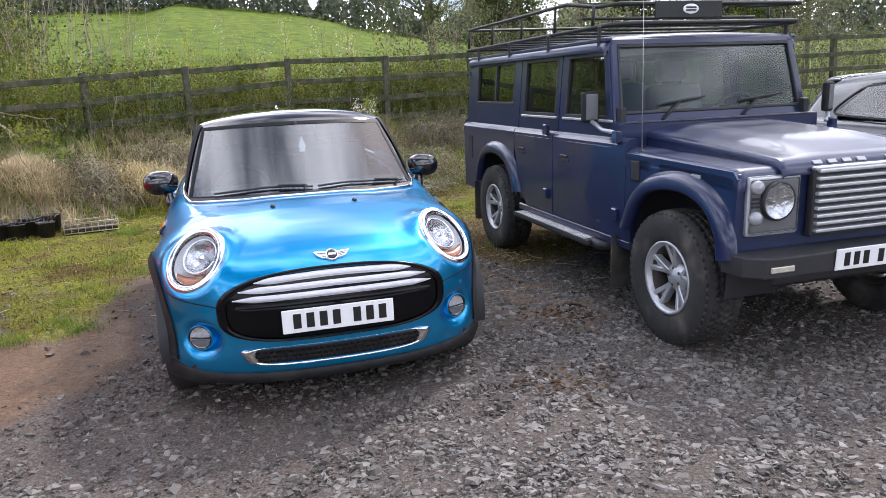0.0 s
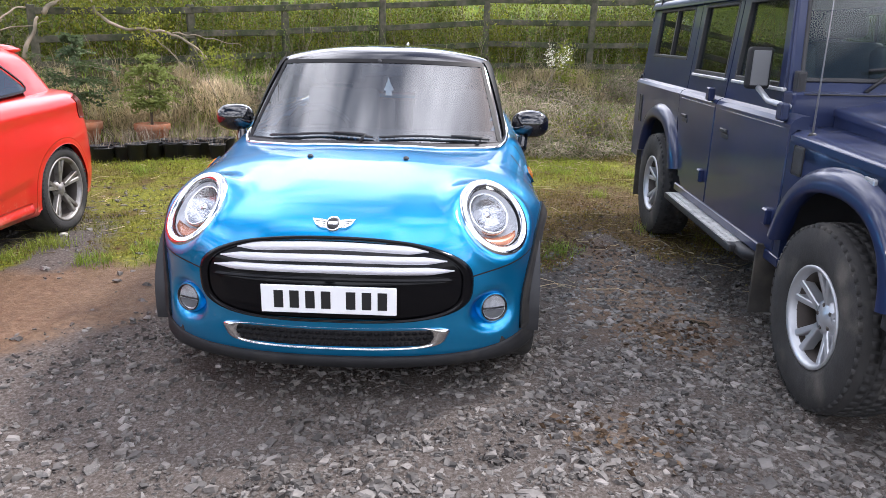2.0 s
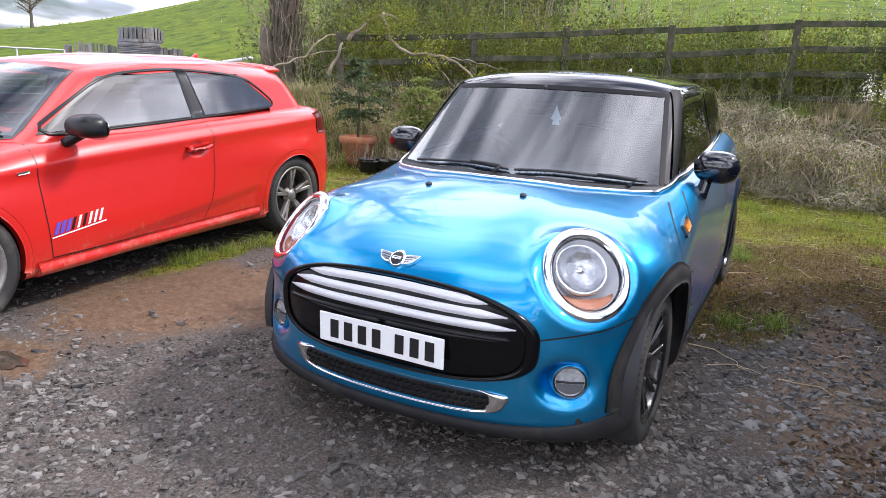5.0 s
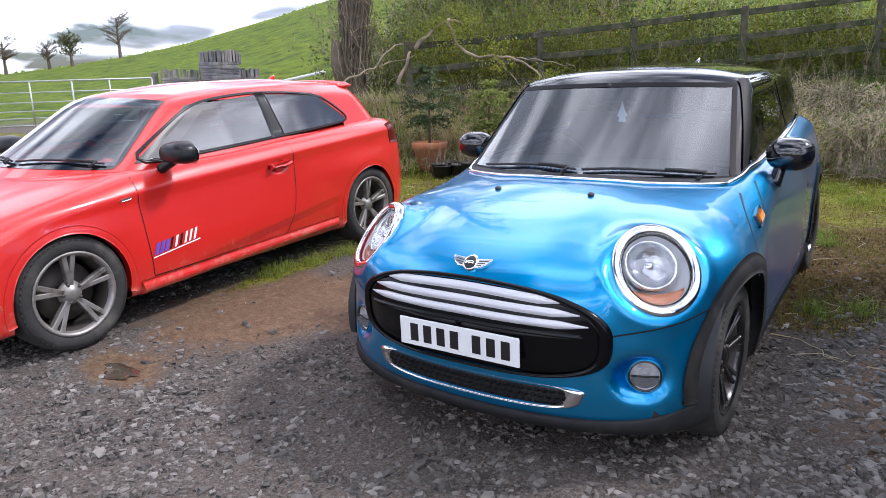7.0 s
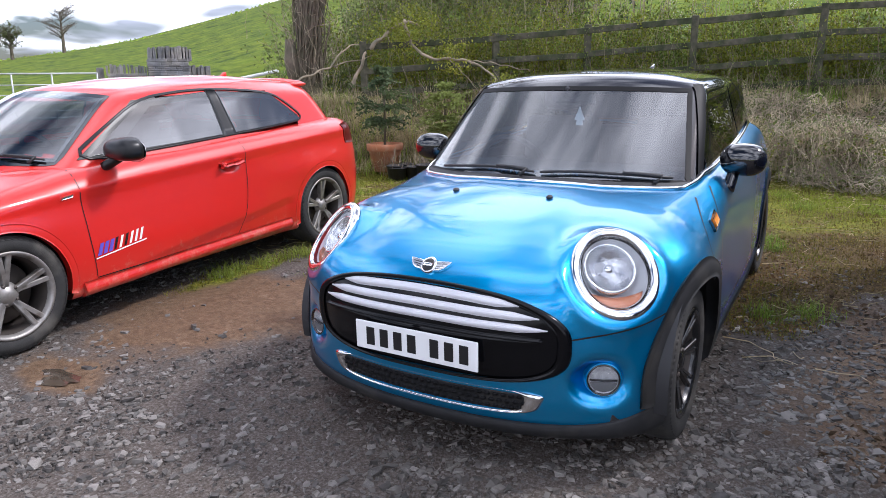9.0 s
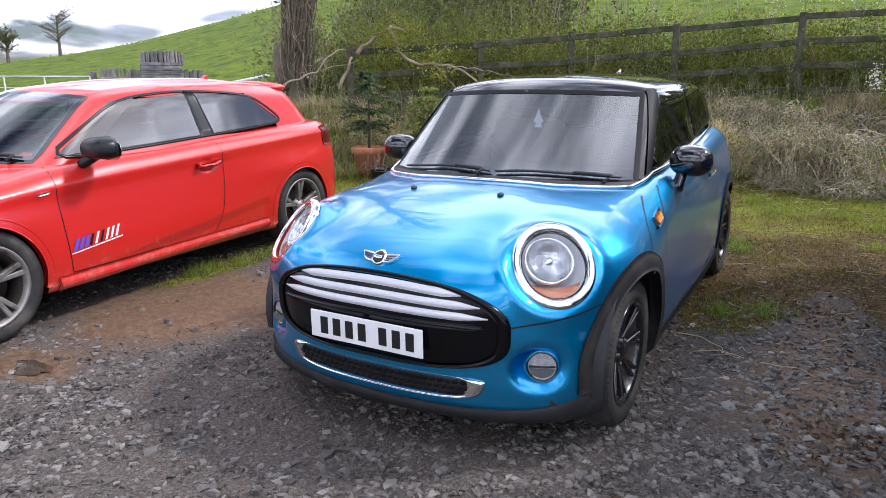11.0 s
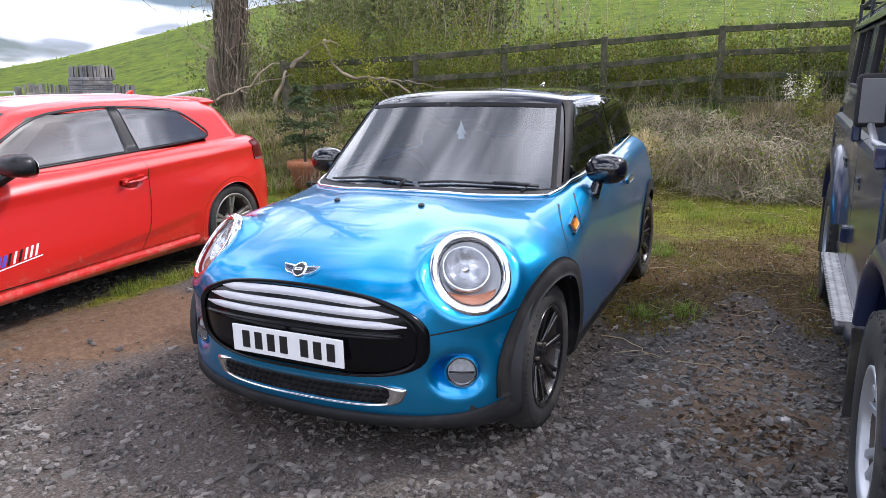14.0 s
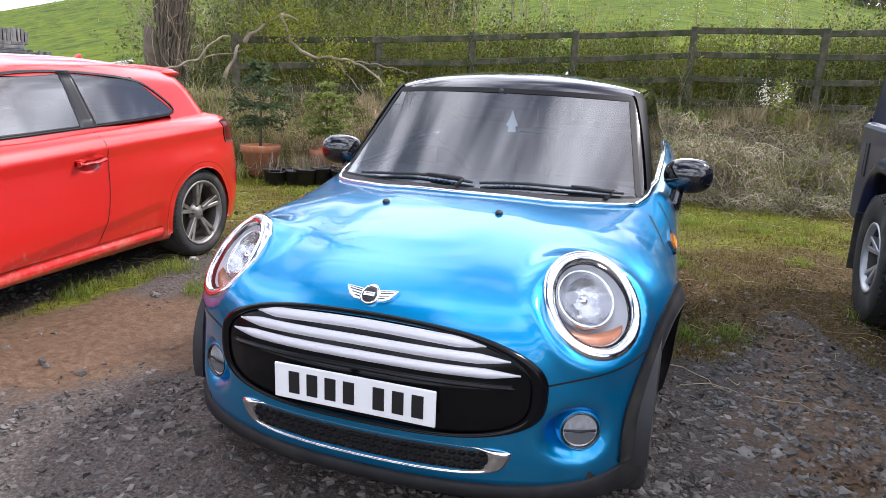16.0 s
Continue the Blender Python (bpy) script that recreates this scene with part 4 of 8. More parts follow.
gx, gz = blunt(disc(0, GZ, 0.545, 0.167, 6, 140, 2.6, 0.92), disc(0, GZ, 0.545, 0.167, 6, 140, 3.3, 0.92))
gz = gz - 0.016 * (gx / 0.560) ** 2
part("grille_surround", sheet(LOW, "front", gx, gz, 0.005 + 0.012 * np.sin(np.linspace(0.25, math.pi, 6))[:, None] + 0 * gx, 0.02, wrap=True), M["grille_black"], mini, "gloss black grille surround")
for z0, half, sag in ((0.680, 0.370, 0.020), (0.637, 0.441, 0.014), (0.596, 0.470, 0.011)):
    pts = [(x, z0) for x in np.linspace(-half, half, 70)]
    a, b, t = ribbon(pts, 0.026, 9)
    taper = np.clip((1 - np.abs(a) / half) * 5, 0.08, 1) ** 0.7
    b = z0 - sag * (a / half) ** 2 + t * 0.0140 * taper
    part("grille_bar", sheet(LOW, "front", a, b, 0.005 + 0.011 * np.sqrt(np.maximum(0, 1 - t * t)) * taper, 0.012), M["satin_silver"], mini, "satin silver grille bar")
a, b, t = ribbon([(x, 0.562 - 0.012 * (x / 0.5) ** 2) for x in np.linspace(-0.455, 0.455, 60)], 0.014, 5)
part("grille_lip", sheet(LOW, "front", a, b, 0.004 + 0.020 * np.sqrt(np.maximum(0, 1 - t * t)), 0.015), M["grille_black"], mini)
number_plate(mini, pose(-0.003, 0.041, 0.484, 0), (1, 1, 1, 1, 0, 1, 1, 1))
IZ = 0.308
lx, lz = disc(0, IZ, 0.428, 0.036, 8, 90, 5.0)
lx = lx * (1 + 0.05 * (lz - IZ) / 0.036)
part("intake", sheet(LOW, "front", lx, lz, 0.003, 0.01, wrap=True), M["dusty_black"], mini, "dusty black lower intake")
for row, z0 in enumerate((0.285, 0.308, 0.331)):
    for k in range(-15, 16):
        x0 = k * 0.029 + (0.0145 if row % 2 else 0)
        if abs(x0) < 0.40:
            dx, dz = disc(x0, z0, 0.0115, 0.0085, 2, 6, 2.0)
            part("mesh_cell", sheet(LOW, "front", dx, dz, 0.008, 0.005, wrap=True), M["seal"], mini)
lx, lz = disc(0, IZ, 0.450, 0.047, 5, 130, 5.0, 0.86)
lx = lx * (1 + 0.05 * (lz - IZ) / 0.047)
off = 0.003 + 0.012 * np.sin(np.linspace(0.2, math.pi, 5))[:, None] - 0.014 * np.clip((lz - IZ - 0.012) / 0.02, 0, 1) * np.clip((0.40 - np.abs(lx)) / 0.04, 0, 1)
part("intake_trim", sheet(LOW, "front", lx, lz, off, 0.012, wrap=True), M["chrome"], mini, "chrome intake surround")
# dark lower lip: a moulding that follows the bumper in plan
xs = np.linspace(-0.80, 0.80, 81)
top_z = 0.226 + 0.065 * np.abs(xs / 0.80) ** 7
p = on_body(LOW, "front", xs, np.full(81, 0.250))
nr = normals(LOW, p)
nr[:, 2] = 0
nr /= np.linalg.norm(nr, axis=1, keepdims=True)
rows = []
for out, z in ((-0.020, 0.000), (0.005, 0.001), (0.011, -0.006), (0.012, -0.024), (0.002, -0.046), (-0.022, -0.058), (-0.10, -0.066)):
    q = p + nr * out
    q[:, 2] = top_z + z if z > -0.02 else 0.226 + z
    rows.append(q)
part("front_lip", (np.concatenate(rows).tolist(), [(i * 81 + k, (i + 1) * 81 + k, (i + 1) * 81 + k + 1, i * 81 + k + 1) for i in range(6) for k in range(80)]), M["dusty_black"], mini, "dusty black bumper lip")

# badge: wings and a boss
bd = new("badge")
bd.parent = mini
for s in (-1, 1):
    a, b = between([(s * 0.024, 0.736), (s * 0.050, 0.738), (s * 0.068, 0.746), (s * 0.082, 0.760)], [(s * 0.024, 0.760), (s * 0.045, 0.762), (s * 0.065, 0.763), (s * 0.084, 0.764)], 6, 14)
    part("badge_wing", sheet(LOW, "front", a, b, 0.009, 0.009), M["chrome"], bd)
    for z0, reach in ((0.754, 0.070), (0.748, 0.060), (0.742, 0.048)):
        part("wing_groove", sheet(LOW, "front", *ribbon([(s * 0.030, z0), (s * reach, z0 + 0.003)], 0.0016, 2)[:2], 0.0098, 0.0), M["ink"], bd)
part("badge_boss", sheet(LOW, "front", *disc(0, 0.748, 0.030, 0.021, 5, 32), 0.012, 0.012, wrap=True), M["chrome"], bd)
part("badge_field", sheet(LOW, "front", *disc(0, 0.748, 0.0235, 0.0160, 4, 28), 0.0145, 0.004, wrap=True), M["ink"], bd)
part("badge_bar", sheet(LOW, "front", *between([(-0.018, 0.744), (0.018, 0.744)], [(-0.018, 0.752), (0.018, 0.752)], 3, 6), 0.0165, 0.003), M["chrome"], bd)

# lamps
for s in (-1, 1):
    hl = new("headlight")
    hl.parent = mini
    lamp_m = Matrix(((LAMP_U[0] * s, LAMP_V[0] * s, LAMP_N[0] * s, LAMP_C[0] * s), (LAMP_U[1], LAMP_V[1], LAMP_N[1], LAMP_C[1]), (LAMP_U[2], LAMP_V[2], LAMP_N[2], LAMP_C[2]), (0, 0, 0, 1)))

    def turned(profile, cu=0.0, cv=0.0, squash=LAMP_R[1] / LAMP_R[0], seg=64):
        v, fc = revolve(profile, seg)
        return moved(([(cu + b, cv + c * squash, a) for a, b, c in v], fc), lamp_m)
    R = LAMP_R[0]
    part("lamp_ring", turned([(R * 0.80, -0.012), (R * 0.815, 0.008), (R * 0.89, 0.016), (R * 0.99, 0.013), (R * 1.035, 0.004), (R * 1.045, -0.012)]), M["chrome"], hl, "chrome headlight ring")
    part("lamp_seal", turned([(R * 0.775, -0.008), (R * 0.78, 0.004), (R * 0.80, 0.006), (R * 0.815, -0.006)]), M["seal"], hl, "black inner lamp seal")
    part("lamp_bowl", turned([(R * 0.80, 0.002), (R * 0.76, -0.012), (R * 0.55, -0.045), (R * 0.3, -0.06), (0.001, -0.065)]), M["bowl"], hl)
    part("reflector", turned([(0.084, -0.012), (0.080, -0.022), (0.060, -0.045), (0.030, -0.060), (0.001, -0.062)], -0.012, 0.022, 1.0), M["reflector"], hl, "faceted silver reflector")
    part("reflector_rim", turned([(0.084, -0.030), (0.084, -0.008), (0.090, -0.004), (0.095, -0.010), (0.095, -0.030)], -0.012, 0.022, 1.0), M["chrome"], hl)
    part("bulb_cap", turned([(0.001, -0.012), (0.016, -0.016), (0.020, -0.030), (0.018, -0.060)], -0.012, 0.022, 1.0, 24), M["chrome"], hl)
    band = []
    for q in np.linspace(-0.92, 0.92, 18):
        band.append([(q * R * 0.80, -LAMP_R[1] * (0.80 - 0.42 * q * q * 0.9) + dv, -0.018 + dw) for dv, dw in ((0, 0), (0.014, 0.006), (0.050 * (1 - 0.6 * q * q), 0.0), (0.054 * (1 - 0.6 * q * q), -0.03))])
    bv = [c for r in band for c in r]
    part("indicator_band", moved((bv, [(i * 4 + k, i * 4 + k + 1, i * 4 + k + 5, i * 4 + k + 4) for i in range(17) for k in range(3)]), lamp_m), M["amber_dull"], hl, "dull amber indicator band")
    part("lens", turned([(R * 0.90, 0.004), (R * 0.75, 0.013), (R * 0.5, 0.020), (R * 0.25, 0.024), (0.001, 0.025)]), M["lens"], hl).visible_shadow = False
    fg = new("fog_light")
    fg.parent = mini
    nq = Vector((0.42 * s, -1.0, 0.06)).normalized()
    fm = Matrix.Translation(Vector((0.634 * s, 0.252, 0.396))) @ nq.to_track_quat("X", "Z").to_matrix().to_4x4()
    part("fog_bezel", moved(revolve([(0.055, -0.006), (0.058, 0.006), (0.062, 0.004), (0.068, -0.020), (0.072, -0.05)], 44), fm), M["mini_blue"], fg)
    part("fog_reflector", moved(revolve([(0.054, 0.0), (0.045, -0.008), (0.025, -0.014), (0.001, -0.016)], 40), fm), M["fog_silver"], fg)
    part("fog_ring", moved(revolve([(0.051, -0.004), (0.052, 0.006), (0.056, 0.008), (0.059, -0.004)], 40), fm), M["gloss_black"], fg)
    part("fog_lens", moved(revolve([(0.053, 0.003), (0.042, 0.008), (0.025, 0.011), (0.001, 0.012)], 40), fm), M["lens"], fg).visible_shadow = False
    part("fog_bar", tube([fm @ Vector((-0.003, -0.047, -0.002)), fm @ Vector((0.002, 0, -0.002)), fm @ Vector((-0.003, 0.047, -0.002))], 0.004, 6), M["black_plastic"], fg)
    # flat grey half-disc over the lower half of the lamp
    part("fog_lower_half", moved(([(0.001, 0.046 * math.cos(w), -0.008 + 0.036 * min(0, math.sin(w))) for w in np.linspace(math.pi, 2 * math.pi, 14)], [tuple(range(14))]), fm), M["steel_grey"], fg)
    # wheel arch cladding, sill
    for cy in (0.73, 3.225):
        w = np.linspace(radians(-22), radians(202), 60) if cy > 2 else np.linspace(radians(-4), radians(206), 60)
        rr = np.linspace(0.335, 0.408, 5)[:, None] + 0.014 * np.sin(np.clip(w, 0, math.pi))
        a, b = cy - rr * np.cos(w), 0.31 + rr * np.sin(w)
        b = np.maximum(b, 0.20)
        part("arch_trim", sheet(LOW, "side", a, b, 0.006 + 0.008 * np.sin(np.linspace(0.3, 2.8, 5))[:, None] + 0 * a, 0.05, side=s), M["dusty_black"], mini, "matt black wheel arch trim")
    a, b = between([(1.07, 0.20), (2.88, 0.20)], [(1.09, 0.285), (2.86, 0.285)], 4, 40)
    part("sill_trim", sheet(LOW, "side", a, b, 0.012, 0.02, side=s), M["dusty_black"], mini, "matt black sill trim")
    # shut lines
    for line in ([(1.355, 0.908), (1.28, 0.87), (1.20, 0.80), (1.155, 0.72), (1.14, 0.58), (1.17, 0.40), (1.22, 0.27)], [(1.175, 0.884), (1.08, 0.85), (0.99, 0.80), (0.915, 0.735), (0.895, 0.68)], [(2.50, 0.95), (2.56, 0.80), (2.58, 0.60), (2.50, 0.40), (2.42, 0.27)]):
        a, b, t = ribbon(rounded(line, 2, False), 0.0045, 2)
        part("door_gap", sheet(LOW, "side", a, b, 0.0012, 0.0, side=s), M["ink"], mini)
    # side repeater, handle
    part("side_repeater", sheet(LOW, "side", *between([(1.055, 0.765), (1.155, 0.788)], [(1.070, 0.808), (1.175, 0.834)], 5, 10), 0.012, 0.014, side=s), M["gloss_black"], mini, "black side vent with an amber lamp")
    part("repeater_lamp", sheet(LOW, "side", *between([(1.070, 0.779), (1.142, 0.795)], [(1.080, 0.803), (1.155, 0.821)], 4, 8), 0.018, 0.01, side=s), M["amber"], mini, "amber side repeater")
    part("door_handle", sheet(LOW, "side", *ribbon([(2.22, 0.846), (2.31, 0.851), (2.40, 0.856)], 0.028, 5)[:2], 0.030, 0.02, side=s), M["chrome"], mini, "chrome door handle")
    # chrome line under the windows
    p = on_body(mini_glasshouse, "side", np.linspace(1.42, 3.16, 60), np.interp(np.linspace(1.42, 3.16, 60), [1.42, 2.0, 2.4, 2.9, 3.16], [0.955, 0.982, 1.010, 1.036, 1.046]), side=s)
    waist = np.array([(q[0] + 0.006 * s, q[1], q[2]) for q in p])
    corner = scuttle([0.660 * s], 0.035)[0] + np.array([0, 0, 0.006])
    k = np.linspace(0, 1, 8)[:-1, None]
    bow = corner * (1 - k) + waist[0] * k + np.sin(k * math.pi) * np.array([0.012 * s, 0.0, 0.0])
    part("waist_trim", tube(np.concatenate([bow, waist]).tolist(), 0.009, 8), M["chrome"], mini, "chrome waist strip")
    for key, (lo, hi) in MINI_WIN.items():
        a, b = between(lo, hi, 8, 24)
        part("side_window", sheet(mini_glasshouse, "side", a, b, 0.003, 0.0, side=s), M["glass_dark"], mini, "tinted side window").visible_shadow = False
    a, b = between([(1.352, 0.950), (1.420, 0.970)], [(1.745, 1.333), (1.800, 1.333)], 14, 6)
    part("windscreen_pillar", sheet(mini_glasshouse, "side", a, b, 0.0075, 0.0, side=s), M["seal"], mini, "black windscreen pillar")
    mirror(mini, s, (0.795 * s, 1.540, 0.862), (0.846 * s, 1.60, 1.000), (0.104, 0.080, 0.076), M["gloss_black"])

# windscreen with its black border, wipers, washer jets
a, b = between(ws_bot, ws_top, 18, 40)
ws = part("windscreen", sheet(mini_glasshouse, "front", a, b, 0.004, 0.0), M["glass"], mini, "windscreen that mirrors the clouds")
ws.visible_shadow = False
edge = ws_bot + ws_top[::-1]
a, b, t = ribbon(edge, 0.020, 4, True)
part("windscreen_border", sheet(mini_glasshouse, "front", a, b, 0.0060, 0.0, wrap=True), M["seal"], mini)


line = scuttle(np.linspace(-0.660, 0.660, 41), 0.035)
part("scuttle_strip", tube((line + np.array([0, 0, 0.006])).tolist(), 0.0085, 8), M["chrome"], mini, "chrome strip below the windscreen")
lo = scuttle(np.linspace(-0.66, 0.66, 41), 0.0)
part("scuttle_panel", (np.concatenate([line + np.array([0, 0, 0.004]), lo * np.array([1.05, 1, 1]) + np.array([0, 0.02, 0.020])]).tolist(), [(k, k + 1, 42 + k, 41 + k) for k in range(40)]), M["black_plastic"], mini, "black plastic scuttle")
for x0, x1, lift in ((-0.52, 0.03, 0.026), (0.06, 0.60, 0.026)):
    xs = np.linspace(x0, x1, 15)
    zs = scuttle(xs, 0.0)[:, 2] + lift + 0.012 * np.sin(np.linspace(0, math.pi, 15))
    wiper(mini, [(x1 - 0.06, zs[-1] - 0.018)] + list(zip(xs, zs)), mini_glasshouse, 0.018)
for s in (-1, 1):
    q = on_body(LOW, "top", [0.222 * s], [0.755])[0]
    part("washer_jet", ball((q[0], q[1], q[2] + 0.004), (0.014, 0.018, 0.010), 12, 8), M["black_plastic"], mini)
# bonnet shut line round the wings
for s in (-1, 1):
    a, b, t = ribbon(rounded([(0.545 * s, 0.553), (0.70 * s, 0.580), (0.795 * s, 0.608)], 2, False), 0.006, 2)
    part("bumper_gap", sheet(LOW, "front", a, b, 0.0012, 0.0), M["ink"], mini)

# cabin
part("dashboard", box(-0.66, 0.66, 1.28, 1.62, 0.70, 0.955, 0.05, 3), M["cabin"], mini, smooth=True)
part("cabin_floor", box(-0.68, 0.68, 1.3, 3.3, 0.32, 0.40), M["cabin"], mini)
part("cabin_back", box(-0.66, 0.66, 3.25, 3.32, 0.35, 1.0, 0.02, 1), M["cabin"], mini)
for s in (-1, 1):
    part("door_card", box(0.66 * s - 0.02, 0.66 * s + 0.02, 1.3, 3.3, 0.35, 0.95, 0.01, 1), M["cabin"], mini)
    seat(mini, 0.36 * s, 2.05, 0.42, 0.48)
    seat(mini, 0.32 * s, 2.85, 0.30, 0.44)
steering_wheel(mini, -0.36, 1.66, 0.90)
part("interior_mirror", box(-0.12, 0.12, 1.60, 1.63, 1.245, 1.305, 0.015, 2), M["cabin"], mini, smooth=True)
part("mirror_stalk", tube([(0, 1.60, 1.29), (0, 1.52, 1.33)], 0.012, 8), M["cabin"], mini)
part("sensor_pod", ball((0, 1.575, 1.305), (0.05, 0.025, 0.03), 16, 10), M["cabin"], mini)
part("air_freshener", prism([(0.02, 1.14), (0.06, 1.14), (0.055, 1.165), (0.068, 1.17), (0.05, 1.21), (0.04, 1.24), (0.03, 1.21), (0.012, 1.17), (0.025, 1.165)], "y", 1.60, 1.604), M["white"], mini, "white hanging air freshener")
part("roof_lining", box(-0.42, 0.42, 1.80, 2.95, 1.315, 1.325, 0.004, 1), M["lining"], mini, "pale grey roof lining")
part("aerial", tube([(0, 3.12, 1.37), (0, 3.16, 1.40), (0, 3.20, 1.425)], [0.03, 0.018, 0.008], 8), M["gloss_black"], mini)
for cy in (0.735, 3.225):
    for s in (-1, 1):
        wheel(mini, pose((0.732 if cy < 2 else 0.695) * s, cy, 0.31, 0, 0, 0 if s > 0 else 180), 0.31, 0.19, 0.215, "ten", M["rim_black"], (76, 6))


# ---- the navy off-roader ----
def slab(zf, xs, ys, depth, name, material, parent, label=""):
    """A sheet of metal over a grid of x and y, with a skirt that goes down by depth."""
    gx, gy = np.meshgrid(xs, ys)
    gz = zf(gx, gy)
    n, m = gx.shape
    verts = np.stack([gx, gy, gz], -1).reshape(-1, 3).tolist()
    idx = np.arange(n * m).reshape(n, m)
    faces = [(int(idx[i, j]), int(idx[i, j + 1]), int(idx[i + 1, j + 1]), int(idx[i + 1, j])) for i in range(n - 1) for j in range(m - 1)]
    rim = [(0, j) for j in range(m)] + [(i, m - 1) for i in range(1, n)] + [(n - 1, j) for j in range(m - 2, -1, -1)] + [(i, 0) for i in range(n - 2, 0, -1)]
    base = len(verts)
    verts += [(gx[i, j], gy[i, j], gz[i, j] - depth) for i, j in rim]
    for k in range(len(rim)):
        k2 = (k + 1) % len(rim)
        faces.append((int(idx[rim[k]]), base + k, base + k2, int(idx[rim[k2]])))
    return part(name, (verts, faces), material, parent, label)


def ends(lo, hi, n, r=0.03):
    """Steps that crowd at both ends, for rounded edges."""
    return np.concatenate([[lo, lo + r * 0.15, lo + r * 0.4, lo + r * 0.7], np.linspace(lo + r, hi - r, n), [hi - r * 0.7, hi - r * 0.4, hi - r * 0.15, hi]])


def round_edge(x, lo, hi, r, drop):
    d = np.minimum(np.abs(x - lo), np.abs(hi - x))
    t = np.clip(1 - d / r, 0, 1)
    return drop * (1 - np.sqrt(np.maximum(0, 1 - t * t)))


landy = thing("offroad_car", pose(2.815, 0.375, -0.04, 1.83, 0, 0.77), "navy blue long off-road estate car with a black roof rack", "car")
NV, BP = M["navy"], M["black_plastic"]
F_ARCH = [(-0.47, 0.62), (-0.455, 0.74), (-0.37, 0.87), (-0.20, 0.945), (0.03, 0.945), (0.22, 0.90), (0.36, 0.79), (0.44, 0.62)]
R_ARCH = [(2.794 - 0.52, 0.62), (2.794 - 0.46, 0.76), (2.794 - 0.36, 0.87), (2.794 - 0.16, 0.94), (2.794 + 0.10, 0.94), (2.794 + 0.27, 0.88), (2.794 + 0.36, 0.78), (2.794 + 0.42, 0.62)]
W = 0.842


def lean(bm, s):
    """Upper body: stands on the waist and leans in."""
    for v in bm.verts:
        v.co.x = s * (v.co.x - (v.co.z - 1.17) * 0.088)
    return bm


for s in (-1, 1):
    a, b = (s * (W - 0.03), s * W)
    part("front_wing", prism([(-0.53, 0.66), (-0.47, 0.62)] + F_ARCH[1:] + [(0.44, 0.53), (0.505, 0.53), (0.505, 1.095), (-0.50, 1.075), (-0.53, 1.04)], "x", a, b), NV, landy)
    fd = part("front_door", prism([(0.515, 0.535), (1.555, 0.535), (1.555, 1.125), (0.515, 1.125)], "x", s * (W - 0.03), s * (W + 0.004), 0.006, 1), NV, landy)
    rd = part("rear_door", prism([(1.567, 0.535), (2.08, 0.535), (2.20, 0.64), (2.255, 0.80), (2.33, 1.00), (2.33, 1.125), (1.567, 1.125)], "x", s * (W - 0.03), s * (W + 0.004), 0.006, 1), NV, landy)
    part("rear_panel", prism([(2.342, 1.125), (2.342, 1.00)] + R_ARCH[1:-1] + [(3.21, 0.52), (3.70, 0.52), (3.70, 1.125)], "x", a, b), NV, landy)
    part("sill", box(s * (W - 0.05) if s > 0 else -W, W if s > 0 else -(W - 0.05), 0.44, 2.25, 0.475, 0.530, 0.008, 1), NV, landy)
    # waist capping, piece by piece
    for y0, y1 in ((0.515, 1.555), (1.567, 2.33), (2.342, 3.70)):
        bm = prism([(W + 0.003, 1.118), (W + 0.003, 1.140), (W - 0.012, 1.162), (W - 0.045, 1.178), (W - 0.08, 1.178), (W - 0.08, 1.118)], "y", y0, y1)
        for v in bm.verts:
            v.co.x *= s
        part("waist_capping", bm, NV, landy)
    # upper side, with its openings
    bays = ((0.72, 1.555, 0.80, 1.46), (1.567, 2.33, 1.63, 2.24), (2.342, 3.70, 2.49, 3.44))
    for i, (y0, y1, w0, w1) in enumerate(bays):
        zb, zt = (1.30, 1.715) if i < 2 else (1.375, 1.72)
        if i == 0:
            bm = prism([(0.755, 1.175), (y1, 1.175), (y1, zb), (0.785, zb)], "x", 0.768, 0.80)
            bm = prism([(0.785, zb), (0.845, zb), (0.955, zt), (0.895, zt)], "x", 0.768, 0.80, bm=bm)
            bm = prism([(0.895, zt), (y1, zt), (y1, 1.80), (0.918, 1.80)], "x", 0.768, 0.80, bm=bm)
            bm = box(0.768, 0.80, w1, y1, zb, zt, bm=bm)
            pane = prism([(0.845, zb), (w1, zb), (w1, zt), (0.955, zt)], "x", 0.778, 0.783)
        else:
            bm = bmesh.new()
            for c0, c1, z0, z1 in ((y0, y1, 1.175, zb), (y0, y1, zt, 1.80), (y0, w0, zb, zt), (w1, y1, zb, zt)):
                bm = box(0.768, 0.80, c0, c1, z0, z1, bm=bm)
            pane = box(0.778, 0.783, w0, w1, zb, zt)
        part("side_frame", lean(bm, s), NV, landy)
        part("side_glass", lean(pane, s), M["glass_side"], landy, "dim side window").visible_shadow = False
        bm = bmesh.new()
        for c0, c1, z0, z1 in ((w0 + (0.045 if i == 0 else -0.004), w1 + 0.004, zb - 0.012, zb + 0.012), (w0 + (0.15 if i == 0 else -0.004), w1 + 0.004, zt - 0.010, zt + 0.010), (w0 + (0.05 if i == 0 else -0.008), w0 + (0.055 if i == 0 else 0.012), zb, zt if i else zb + 0.02), (w1 - 0.012, w1 + 0.008, zb, zt)):
            bm = box(0.775, 0.8035, c0, c1, z0, z1, 0.003, 1, bm=bm)
        part("window_seal", lean(bm, s), BP, landy)
